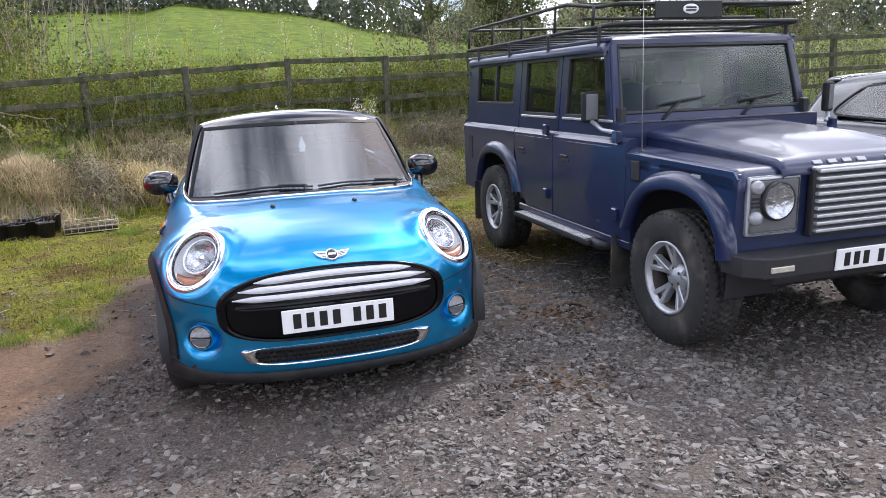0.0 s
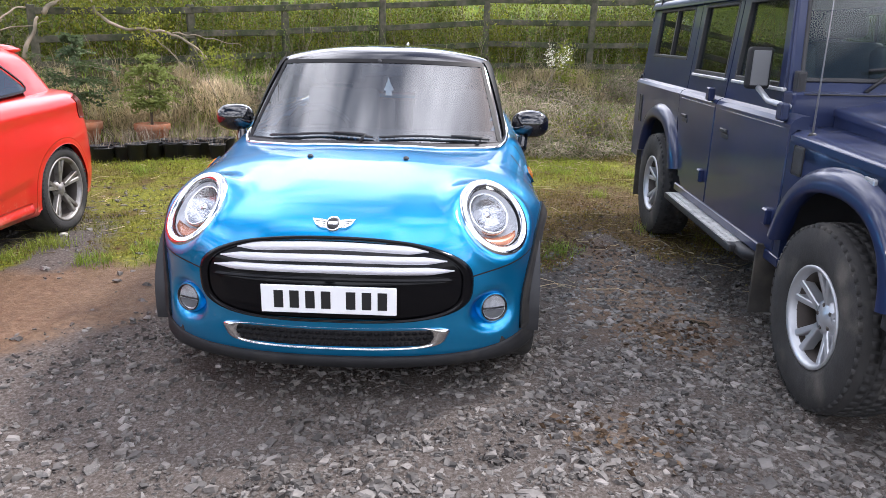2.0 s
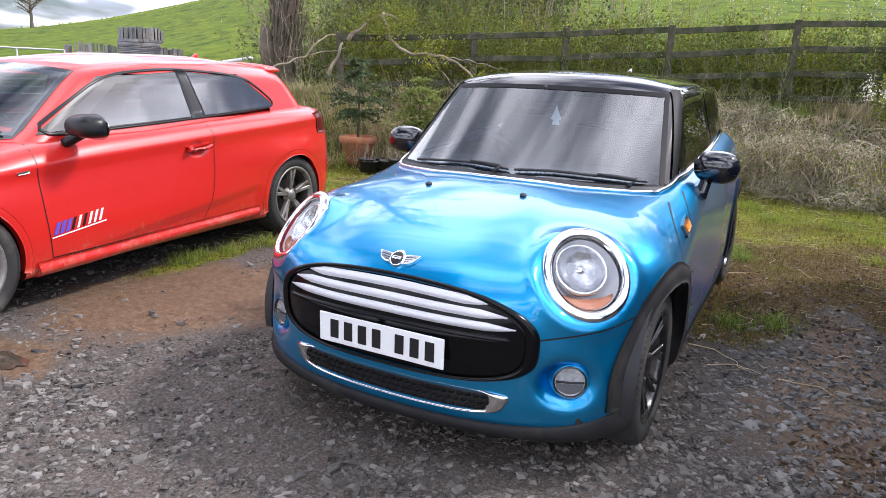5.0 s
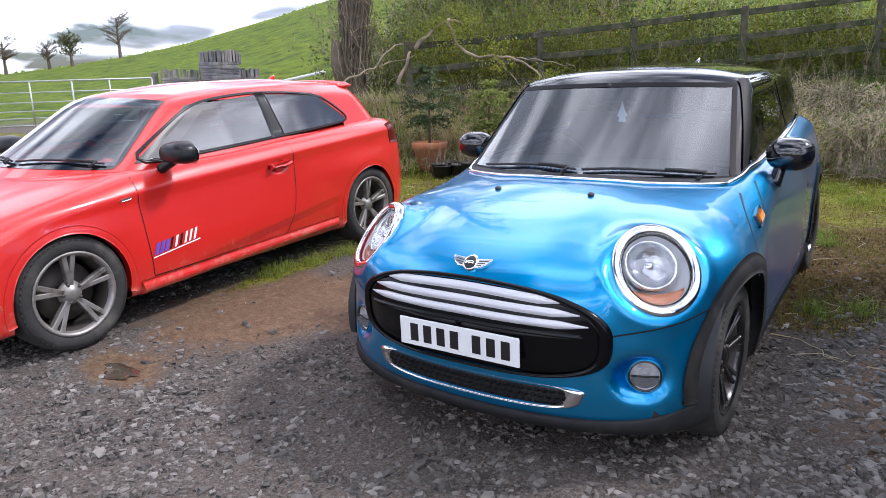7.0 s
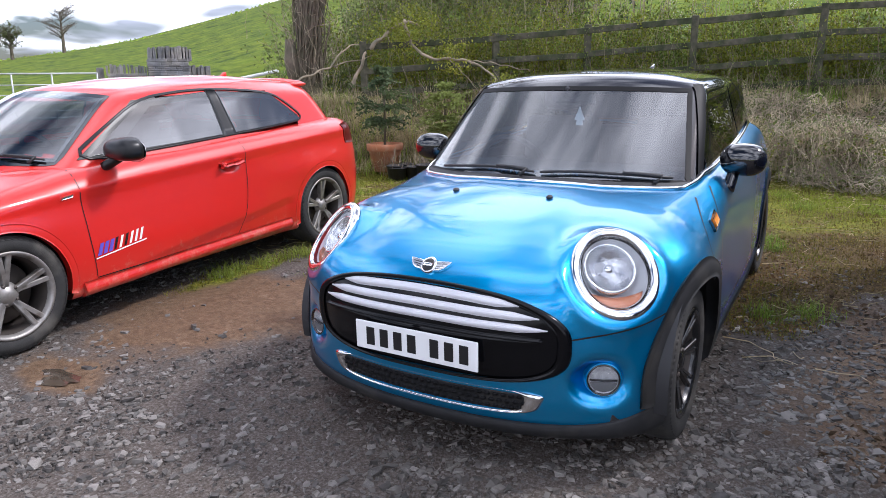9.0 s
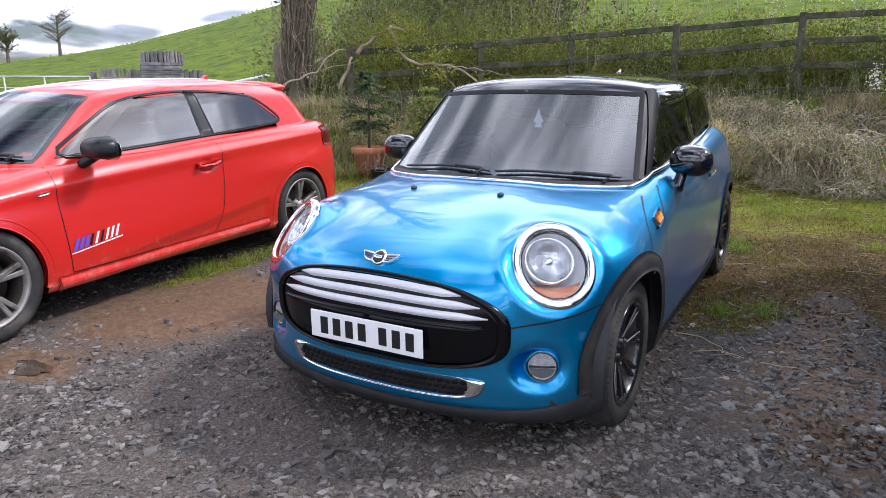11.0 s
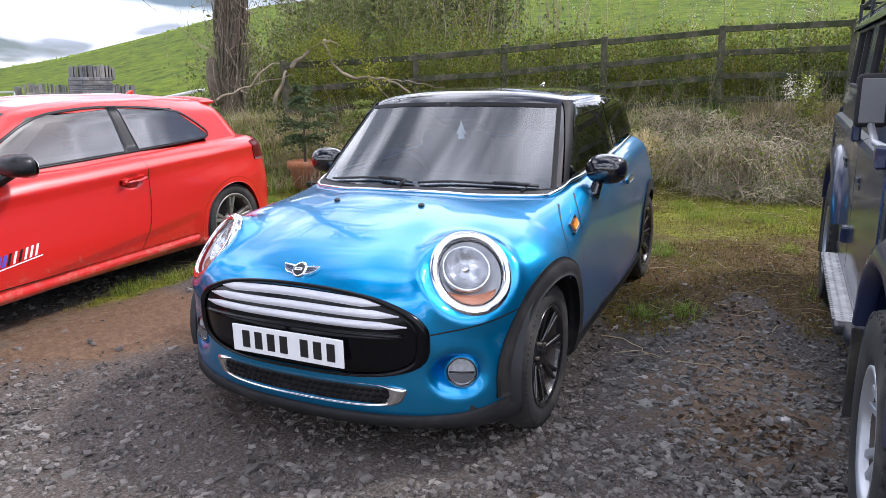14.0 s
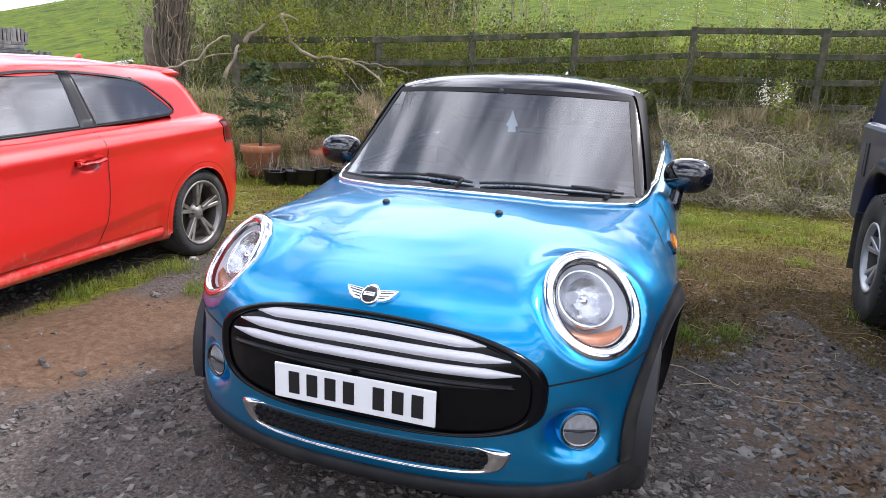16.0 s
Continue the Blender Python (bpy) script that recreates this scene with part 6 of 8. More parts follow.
def build_coupe(at, label, paint, rims, full):
    car = thing("coupe_car", at, label, "car")
    part("body", shell_mesh(shell(coupe_low, 0.0, 2.6, 0.56, 150, 110, 46, th=SIDE_DENSE if full else None), lambda x, y, z: (
        ((y ** 2 + (z - 0.318) ** 2 < 0.338 ** 2) | ((y - 2.6) ** 2 + (z - 0.318) ** 2 < 0.338 ** 2)) & (np.abs(x) > 0.5)
        | (z > 0.88) & (y > 0.55) & (y < 2.9) & (np.abs(x) < 0.62))), paint, car)
    part("roof", shell_mesh(shell(coupe_glasshouse, 1.2, 2.4, 1.08, 220, 120, 60), lambda x, y, z: coupe_gap(x, y, z) | (z < 0.84)), paint, car)
    part("underbody", box(-0.72, 0.72, -0.6, 3.1, 0.17, 0.30, 0.03, 1), M["black_plastic"], car)
    for s in (-1, 1):
        for cy in (0.0, 2.6):
            part("wheel_housing", moved(housing(0.375, 0.27), pose(0.855 * s, cy, 0.33) @ Matrix.Diagonal((-s, 1, 1, 1))), M["black_plastic"], car)
            w = np.linspace(radians(-14), radians(194), 60)
            rr = np.linspace(0.330, 0.374, 6)[:, None]
            a, b = cy - rr * np.cos(w), np.maximum(0.318 + rr * np.sin(w), 0.195)
            part("arch_lip", sheet(coupe_low, "side", a, b, 0.002 + 0.0015 * np.sin(np.linspace(0.3, 3.0, 6))[:, None] + 0 * a, 0.04, side=s), paint, car)
            wheel(car, pose(0.775 * s, cy, 0.318, 0, 0, 0 if s > 0 else 180), 0.318, 0.215, 0.228, "five", rims, (60, 5))
        a, b, t = ribbon([(0.40, 0.235), (1.2, 0.245), (2.18, 0.262)], 0.085, 7)
        part("side_skirt", sheet(coupe_low, "side", a, b, 0.004 + 0.026 * np.clip(1 - t, 0, 1) * np.clip(1.0 + t, 0, 1) ** 0.5, 0.02, side=s), paint, car, "painted side skirt")
        for line in ([(0.475, 0.92), (0.455, 0.80), (0.475, 0.50), (0.49, 0.29)], [(1.735, 0.97), (1.755, 0.85), (1.74, 0.55), (1.66, 0.34), (1.62, 0.29)], [(0.49, 0.285), (1.1, 0.285), (1.62, 0.29)]):
            a, b, t = ribbon(rounded(line, 2, False), 0.006, 2)
            part("door_gap", sheet(coupe_low, "side", a, b, 0.0012, 0.0, side=s), M["ink"], car)
        for lo, hi in A_WIN.values():
            a, b = between(lo, hi, 8, 24)
            ring = np.concatenate([np.linspace(lo[0], lo[1], 9), np.linspace(hi[1], hi[0], 9)])
            ring = ring.mean(0) + (ring - ring.mean(0)) * np.array([0.965, 0.90])
            ra, rb, rt = ribbon(ring, 0.042, 3, True)
            part("window_print", sheet(coupe_glasshouse, "side", ra, rb, 0.0050, 0.0, side=s, wrap=True), M["trim_black"], car, "black edge print under the glass")
            part("side_window", sheet(coupe_glasshouse, "side", a, b, 0.0065, 0.0, side=s), M["glass_cloud" if full else "glass_side"], car, "side window that mirrors the sky").visible_shadow = False
        out = rounded([(0.50, 0.925), (0.80, 1.10), (1.08, 1.245), (1.40, 1.283), (1.75, 1.290), (2.30, 1.248), (2.46, 1.16), (2.63, 1.02), (2.30, 1.000), (1.70, 0.975), (1.1, 0.950)], 2)
        a, b, t = ribbon(out, 0.013, 4, True)
        part("window_trim", sheet(coupe_glasshouse, "side", a, b, 0.0080, 0.010, side=s, wrap=True), M["trim_black"], car, "black window surround")
        a, b = between([(0.56, 0.938), (0.78, 0.945)], [(1.06, 1.245), (1.24, 1.255)], 8, 5)
        part("pillar_trim", sheet(coupe_glasshouse, "side", a, b, 0.0045, 0.0, side=s), M["trim_black"], car, "black trim inside the window")
        a, b = between([(1.655, 0.975), (1.785, 0.98)], [(1.665, 1.285), (1.755, 1.285)], 8, 5)
        part("door_pillar", sheet(coupe_glasshouse, "side", a, b, 0.0085, 0.010, side=s), M["trim_black"], car, "black door pillar")
        mirror(car, s, (0.80 * s, 0.68, 0.890), (0.945 * s, 0.73, 0.980), (0.142, 0.098, 0.080), M["trim_black"], 0.74, 0.62)
        if full:
            a, b, t = ribbon([(1.50, 0.788), (1.60, 0.795), (1.70, 0.801)], 0.036, 6)
            part("door_handle", sheet(coupe_low, "side", a, b, 0.026 + 0.022 * np.sqrt(np.maximum(0, 1 - t * t)), 0.03, side=s), paint, car)
            part("wing_badge", sheet(coupe_low, "side", *between([(0.34, 0.758), (0.41, 0.764)], [(0.345, 0.774), (0.415, 0.780)], 3, 6), 0.006, 0.006, side=s), M["chrome"], car, "small chrome wing badge")
            a, b = between([(2.93, 0.80), (3.10, 0.79)], [(2.90, 0.955), (3.06, 0.975)], 8, 10)
            part("tail_lamp", sheet(coupe_low, "side", a, b, 0.006, 0.01, side=s), M["tail_red"], car, "dark red tail lamp")
            # door sticker: slanted bars over a thin band
            stick = part("sticker", sheet(coupe_low, "side", *between([(0.49, 0.392), (0.84, 0.433)], [(0.49, 0.399), (0.84, 0.441)], 3, 20), 0.0035, 0.0, side=s), M["white"], car, "sticker of slanted purple and white bars")
            for i in range(9):
                y0 = 0.50 + i * 0.036
                z0 = 0.408 + i * 0.0042
                part("sticker_bar", sheet(coupe_low, "side", *between([(y0, z0), (y0 + (0.026 if i < 3 else 0.017), z0 + 0.003)], [(y0 + 0.028, z0 + 0.068), (y0 + (0.054 if i < 3 else 0.045), z0 + 0.071)], 4, 3), 0.003, 0.0, side=s), M["purple" if i < 3 else "ink" if i < 6 and i % 2 else "white"], stick)
    a, b = between(A_WS_LO, A_WS_HI, 18, 40)
    part("windscreen", sheet(coupe_glasshouse, "front", a, b, 0.004, 0.0, core=2.2), M["glass"], car, "windscreen that mirrors the sky").visible_shadow = False
    a, b, t = ribbon(A_WS_LO + A_WS_HI[::-1], 0.036, 3, True)
    part("windscreen_border", sheet(coupe_glasshouse, "front", a, b, 0.0025, 0.0, wrap=True, core=2.2), M["gloss_black"], car)
    for x0, x1 in ((-0.60, 0.0), (0.04, 0.62)):
        xs = np.linspace(x0, x1, 15)
        zs = 0.958 - 0.02 * (xs / 0.66) ** 2 + 0.014 * np.sin(np.linspace(0, math.pi, 15))
        wiper(car, [(x1 - 0.05, zs[-1] - 0.015)] + list(zip(xs, zs)), coupe_glasshouse)
    if full:
        bm = prism([(2.39, 1.335), (2.43, 1.372), (2.475, 1.402), (2.49, 1.400), (2.495, 1.335)], "x", -0.014, 0.014, 0.008, 2)
        part("roof_fin", bm, paint, car, "red roof aerial fin", smooth=True)
    # roof spoiler
    p = on_body(coupe_glasshouse, "top", np.linspace(-0.50, 0.50, 21), np.full(21, 2.86) - 0.09 * np.linspace(-1, 1, 21) ** 2)
    part("roof_spoiler", merged(*[moved(ball((0, 0, 0), (0.034, 0.10, 0.020), 12, 8), Matrix.Translation((q[0], q[1] + 0.03, q[2] + 0.004))) for q in p]), paint, car)
    part("dashboard", box(-0.66, 0.66, 0.62, 1.02, 0.70, 0.935, 0.05, 3), M["cabin"], car, smooth=True)
    part("cabin_floor", box(-0.70, 0.70, 0.6, 3.0, 0.30, 0.38), M["cabin"], car)
    part("cabin_back", box(-0.62, 0.62, 2.85, 2.92, 0.35, 0.98, 0.02, 1), M["cabin"], car)
    for s in (-1, 1):
        part("door_card", box(0.70 * s - 0.02, 0.70 * s + 0.02, 0.6, 2.9, 0.33, 0.93, 0.01, 1), M["cabin"], car)
        seat(car, 0.36 * s, 1.45, 0.36, 0.48)
        seat(car, 0.34 * s, 2.25, 0.26, 0.48)
    steering_wheel(car, -0.36, 1.05, 0.86)
    return car


M["purple"] = mat("purple_print", (0.12, 0.08, 0.45), rough=0.4, vary=0.1)
build_coupe(pose(-3.225, -0.177, 0.029, 1.2, 0, 2.43), "glossy red three-door hatchback with black mirrors and muddy sills", M["red"], M["rim_grey"], True)
build_coupe(pose(5.60, -0.55, 0.0, 1.0, 0, 0) @ Matrix.Diagonal((1.06, 1.06, 1.11, 1)), "dark blue-black car parked on the gravel beside the off-roader", M["dark_car"], M["rim_grey"], False)


# ---- plants: fast meshes of many small pieces ----
PR = np.random.default_rng(11)


def fast_mesh(name, verts, quads, material, smooth=False):
    verts, quads = np.asarray(verts, np.float32).reshape(-1, 3), np.asarray(quads, np.int32)
    me = bpy.data.meshes.new(name)
    me.vertices.add(len(verts))
    me.vertices.foreach_set("co", verts.ravel())
    k = quads.shape[1]
    me.loops.add(quads.size)
    me.loops.foreach_set("vertex_index", quads.ravel())
    me.polygons.add(len(quads))
    me.polygons.foreach_set("loop_start", np.arange(len(quads), dtype=np.int32) * k)
    me.polygons.foreach_set("use_smooth", np.full(len(quads), smooth))
    me.update(calc_edges=True)
    me.validate()
    me.materials.append(material)
    return me


def blades(roots, height, droop, width, aim=None, seg=3):
    """Blades of grass: strips that bend over. Arrays of roots, heights and droops; aim gives the side they fall to."""
    n = len(roots)
    a = PR.uniform(0, 2 * math.pi, n) if aim is None else aim + PR.normal(0, 0.9, n)
    d = np.stack([np.cos(a), np.sin(a), 0 * a], 1)
    side = np.stack([-np.sin(a), np.cos(a), 0 * a], 1)
    t = np.linspace(0, 1, seg + 1)
    out = roots[:, None] + d[:, None] * (droop * height)[:, None, None] * (t ** 1.8)[None, :, None]
    out[..., 2] += height[:, None] * (t - 0.55 * np.clip(droop, 0, 1.6)[:, None] * t ** 2.6)
    w = width[:, None] * (1 - 0.93 * t ** 1.5)
    l, r = out - side[:, None] * w[..., None] / 2, out + side[:, None] * w[..., None] / 2
    v = np.stack([l, r], 2).reshape(n, -1, 3)
    base = (np.arange(n) * (2 * seg + 2))[:, None, None]
    q = np.array([[2 * i, 2 * i + 1, 2 * i + 3, 2 * i + 2] for i in range(seg)])[None]
    return v.reshape(-1, 3), (base + q).reshape(-1, 4)


def leaves(centres, size, flat=0.0):
    """Small pointed leaves, turned at random."""
    n = len(centres)
    u = PR.normal(size=(n, 3))
    u[:, 2] *= 1 - flat
    u /= np.linalg.norm(u, axis=1, keepdims=True)
    w = np.cross(u, PR.normal(size=(n, 3)))
    w /= np.linalg.norm(w, axis=1, keepdims=True)
    nn = np.cross(u, w)
    s = size[:, None]
    v = np.stack([centres - u * s, centres + w * s * 0.55 + nn * s * 0.15, centres + u * s, centres - w * s * 0.55 + nn * s * 0.15], 1)
    return v.reshape(-1, 3), np.arange(n * 4).reshape(n, 4)


def tubes(curves, r0, r1, sides=3):
    """Many thin twigs at once: curves n x k x 3."""
    n, k = curves.shape[:2]
    d = np.gradient(curves, axis=1)
    d /= np.maximum(np.linalg.norm(d, axis=2, keepdims=True), 1e-9)
    ref = np.where(np.abs(d[..., 2:3]) < 0.9, np.array([0, 0, 1.0]), np.array([1.0, 0, 0]))
    a = np.cross(d, ref)
    a /= np.linalg.norm(a, axis=2, keepdims=True)
    b = np.cross(d, a)
    r = (np.asarray(r0)[:, None] * (1 - np.linspace(0, 1, k)) + np.asarray(r1)[:, None] * np.linspace(0, 1, k))[..., None]
    th = np.linspace(0, 2 * math.pi, sides, endpoint=False)
    v = np.stack([curves + r * (a * math.cos(w) + b * math.sin(w)) for w in th], 2)
    idx = np.arange(n * k * sides).reshape(n, k, sides)
    q = np.stack([idx[:, :-1], np.roll(idx[:, :-1], -1, 2), np.roll(idx[:, 1:], -1, 2), idx[:, 1:]], -1)
    return v.reshape(-1, 3), q.reshape(-1, 4)


def pile(*pairs):
    vs, qs, o = [], [], 0
    for v, q in pairs:
        vs.append(v), qs.append(q + o)
        o += len(v)
    return np.concatenate(vs), np.concatenate(qs)


def stuff(name, pair, material, label, category, parent=None):
    ob = new(name, fast_mesh(name, pair[0], pair[1], material))
    tagged(ob, label, category, kind="stuff")
    return ob


def on_ground(x, y):
    return np.stack([x, y, ground_z(x, y)], 1)


def scatter(n, x0, x1, y0, y1, weight):
    """Random places in a rectangle, kept by a weight from 0 to 1."""
    x, y = PR.uniform(x0, x1, n * 4), PR.uniform(y0, y1, n * 4)
    k = PR.uniform(0, 1, n * 4) < weight(x, y)
    return x[k][:n], y[k][:n]


M["litter"] = leaf_mat("dead_leaves", (0.13, 0.075, 0.042), (0.22, 0.15, 0.09), 0.45, 0.2)
M["brown_moss"] = leaf_mat("dried_brown_moss", (0.13, 0.075, 0.026), (0.12, 0.11, 0.028), 0.6, 0.2)
M["turf"] = leaf_mat("yellow_green_turf", (0.26, 0.33, 0.035), (0.34, 0.36, 0.05), 0.35, 0.4)
M["straw"] = leaf_mat("dead_grass", (0.64, 0.53, 0.36), (0.46, 0.39, 0.22), 0.45, 0.5)
M["grass"] = leaf_mat("green_grass", (0.19, 0.30, 0.04), (0.28, 0.33, 0.055), 0.35, 0.45)
M["moss_grass"] = leaf_mat("yellow_green_moss_grass", (0.21, 0.22, 0.025), (0.17, 0.105, 0.034), 0.45, 0.35)
M["leaf"] = leaf_mat("fresh_leaves", (0.15, 0.21, 0.035), (0.085, 0.125, 0.026), 0.5, 0.40)
M["leaf_dark"] = leaf_mat("dark_leaves", (0.105, 0.13, 0.042), (0.145, 0.17, 0.06), 0.45, 0.4)
M["evergreen"] = leaf_mat("dark_evergreen_leaves", (0.035, 0.050, 0.034), (0.055, 0.070, 0.045), 0.4, 0.2)
M["leaf_yellow"] = leaf_mat("yellow_green_leaves", (0.34, 0.36, 0.040), (0.19, 0.23, 0.03), 0.5, 0.45)
M["leaf_lime"] = leaf_mat("bright_young_leaves", (0.36, 0.37, 0.05), (0.26, 0.31, 0.045), 0.4, 0.45)
M["leaf_grey"] = leaf_mat("half_open_leaves", (0.27, 0.28, 0.16), (0.20, 0.22, 0.10), 0.4, 0.5)
M["needle"] = leaf_mat("blue_green_needles", (0.085, 0.125, 0.06), (0.12, 0.15, 0.055), 0.35, 0.35)
M["needle_light"] = leaf_mat("light_needles", (0.22, 0.26, 0.07), (0.17, 0.20, 0.06), 0.3, 0.4)
M["blossom"] = leaf_mat("white_blossom", (0.75, 0.74, 0.68), (0.70, 0.70, 0.55), 0.15, 0.3)
M["twig"] = mat("grey_brown_twigs", (0.22, 0.17, 0.12), rough=0.9, vary=0.3, second=(0.32, 0.27, 0.20), second_scale=3, piece=0.3)
M["bark"] = mat("rough_bark", (0.16, 0.125, 0.095), rough=0.95, vary=0.35, scale=10, second=(0.10, 0.09, 0.06), second_scale=5, bump=0.8, bump_scale=25)
M["pale_bark"] = mat("pale_branch_bark", (0.32, 0.255, 0.18), rough=0.85, vary=0.35, scale=16, second=(0.17, 0.145, 0.10), second_scale=8, bump=0.5, bump_scale=40)
M["far_wood"] = leaf_mat("far_woodland", (0.09, 0.11, 0.075), (0.14, 0.15, 0.10), 0.3, 0.2)

# bank: dead grass, green grass
bank_w = lambda x, y: sstep(-2.35, -1.7, y - fence_y(x)) * sstep(0.5, 0.0, y - fence_y(x))
cx, cy = scatter(620, -7.5, 7.5, 4.0, 10.2, bank_w)
k = PR.integers(0, len(cx), 34000)
ra, rd = PR.uniform(0, 2 * math.pi, len(k)), np.abs(PR.normal(0, 0.085, len(k)))
x, y = cx[k] + rd * np.cos(ra), cy[k] + rd * np.sin(ra)
tuft = PR.uniform(0.55, 1.25, len(cx))[k]
stuff("dry_grass", blades(on_ground(x, y), PR.uniform(0.20, 0.50, len(x)) * tuft, PR.uniform(0.3, 1.6, len(x)), PR.uniform(0.005, 0.011, len(x)), aim=np.where(PR.uniform(0, 1, len(x)) < 0.45, -math.pi / 2, ra), seg=2), M["straw"], "long dead straw-coloured grass hanging over the bank", "grass")
x, y = scatter(15000, -7.5, 7.5, 4.0, 10.4, lambda x, y: bank_w(x, y) * (0.15 + 0.85 * (np.sin(x * 1.3 - 0.9 * y + 1) * np.cos(y * 1.7 + 0.6 * x) > 0.0)))
stuff("bank_grass", blades(on_ground(x, y), PR.uniform(0.12, 0.36, len(x)), PR.uniform(0.1, 0.9, len(x)), PR.uniform(0.006, 0.013, len(x)), seg=2), M["grass"], "green grass growing through the bank", "grass")
# meadow beyond the fence
x, y = scatter(14000, -9, 9, 8, 16, lambda x, y: (y - fence_y(x) > 0.2) * np.exp(-(y - fence_y(x)) / 4.5))
stuff("meadow_grass", blades(on_ground(x, y), PR.uniform(0.15, 0.40, len(x)), PR.uniform(0.1, 0.7, len(x)), PR.uniform(0.008, 0.016, len(x))), M["grass"], "tall green meadow grass behind the fence", "grass")
# low grass and moss in the yard
x, y = scatter(60000, -4.5, 4.2, 0.6, 8.0, lambda x, y: np.where(moss_at(x, y) > 0.35, 1, 0) * (0.30 + 0.7 * (np.sin(3.1 * x + y) * np.sin(2.3 * y - x) > 0.15)) * sstep(0.4, -0.2, y - fence_y(x) + 2.0))
tall = np.where(PR.uniform(0, 1, len(x)) < 0.06, 2.2, 1.0)
stuff("moss_grass", blades(on_ground(x, y), PR.uniform(0.012, 0.045, len(x)) * tall, PR.uniform(0.2, 1.2, len(x)), PR.uniform(0.003, 0.007, len(x)), seg=2), M["moss_grass"], "thin yellow-green moss and grass on the yard", "grass")
tx, ty = scatter(60, -4.2, 4.0, 1.0, 7.4, lambda x, y: np.where(moss_at(x, y) > 0.45, 1.0, 0))
tx, ty = np.concatenate([tx, [-2.55, -2.45, -2.4, -2.36, -1.9, -1.5, -1.75, 0.92]]), np.concatenate([ty, [1.5, 1.75, 2.0, 2.05, 1.75, 1.9, 2.6, 2.3]])
k = np.repeat(np.arange(len(tx)), 150)
x, y = tx[k] + PR.normal(0, 0.07, len(k)), ty[k] + PR.normal(0, 0.07, len(k))
stuff("grass_tufts", blades(on_ground(x, y), PR.uniform(0.03, 0.13, len(k)), PR.uniform(0.2, 1.3, len(k)), PR.uniform(0.003, 0.006, len(k))), M["grass"], "small green grass tufts on the yard", "grass")

# green turf in patches near the bank, dry stalks and sticks over the moss
x, y = scatter(16000, -4.5, 4.2, 4.6, 7.9, lambda x, y: np.where(np.sin(1.9 * x + 0.8 * y + 0.5) * np.sin(1.5 * y - 1.1 * x) > 0.05, 1, 0.08) * sstep(4.6, 5.6, y) * sstep(0.6, -0.2, y - fence_y(x) + 2.0))
stuff("turf_grass", blades(on_ground(x, y), PR.uniform(0.025, 0.085, len(x)), PR.uniform(0.2, 1.2, len(x)), PR.uniform(0.003, 0.007, len(x)), seg=2), M["turf"], "bright green grass in patches below the bank", "grass")
x, y = scatter(1500, -4.5, 4.2, 1.6, 7.9, lambda x, y: 0.25 + 0.75 * sstep(5.0, 7.0, y))
c = on_ground(x, y)[:, None] + np.cumsum(np.concatenate([np.zeros((len(x), 1, 3)), PR.normal(0, 0.032, (len(x), 5, 3)) * np.array([1, 1, 0.28]) + (PR.normal(0, 0.03, (len(x), 1, 3)) * np.array([1, 1, 0.1]))], 1), 1) + np.array([0, 0, 0.014])
stuff("dry_stalks", tubes(c, PR.uniform(0.0015, 0.004, len(x)), np.full(len(x), 0.001), 4), M["straw"], "dry stalks and thin sticks lying on the yard", "sticks")
x, y = scatter(2600, -4.0, 4.2, 2.0, 7.6, lambda x, y: 0.15 + 0.85 * (np.sin(2.3 * x - 0.7 * y) * np.sin(1.4 * y + x) > 0.1))
stuff("leaf_litter", leaves(on_ground(x, y) + np.array([0, 0, 0.014]), PR.uniform(0.007, 0.020, len(x)), 0.8), M["litter"], "dead brown leaves strewn over the moss", "leaves")

x, y = scatter(9000, 0.4, 2.7, 1.9, 5.6, lambda x, y: np.where(moss_at(x, y) > 0.3, 1, 0.1) * (0.35 + 0.65 * (np.sin(4.3 * x - 1.7 * y) * np.sin(3.4 * y + x) > 0.0)))
stuff("moss_crumbs", leaves(on_ground(x, y) + np.array([0, 0, 0.008]), PR.uniform(0.004, 0.011, len(x)), 0.5), M["brown_moss"], "brown dried moss in crumbs beside the blue car", "moss")

# hedge behind the fence: stems with leaves
def thicket(name, n, place, tall, leafy, size, material, label, lean_to=0.25, stem=0.006, loose=0.07, low=0.25):
    x, y = place(n)
    r = on_ground(x, y)
    h = PR.uniform(tall[0], tall[1], len(x))
    t = np.linspace(0, 1, 6)
    wob = PR.normal(0, lean_to, (len(x), 2))
    c = np.repeat(r[:, None], 6, 1)
    c[..., 0] += wob[:, :1] * h[:, None] * t ** 1.6 + PR.normal(0, 0.02, (len(x), 6))
    c[..., 1] += wob[:, 1:] * h[:, None] * t ** 1.6
    c[..., 2] += h[:, None] * t
    bush = thing(name, pose(0, 0, 0), label, "bush", kind="stuff")
    stems = new("stems", fast_mesh("stems", *tubes(c, np.full(len(x), stem), np.full(len(x), stem * 0.3)), M["twig"]))
    stems.parent = bush
    m = leafy * len(x)
    i, u = PR.integers(0, len(x), m), PR.uniform(low, 1.0, m)
    f = u * 5
    j = np.minimum(f.astype(int), 4)
    p = c[i, j] + (c[i, j + 1] - c[i, j]) * (f - j)[:, None] + PR.normal(0, loose, (m, 3))
    lv = new("leaves", fast_mesh("leaves", *leaves(p, PR.uniform(size * 0.6, size * 1.3, m)), material))
    lv.parent = bush
    stems["kind"] = lv["kind"] = "stuff"
    return bush


def behind(x0, x1, d0, d1):
    def f(n):
        x = PR.uniform(x0, x1, n)
        return x, fence_y(x) + PR.uniform(d0, d1, n)
    return f


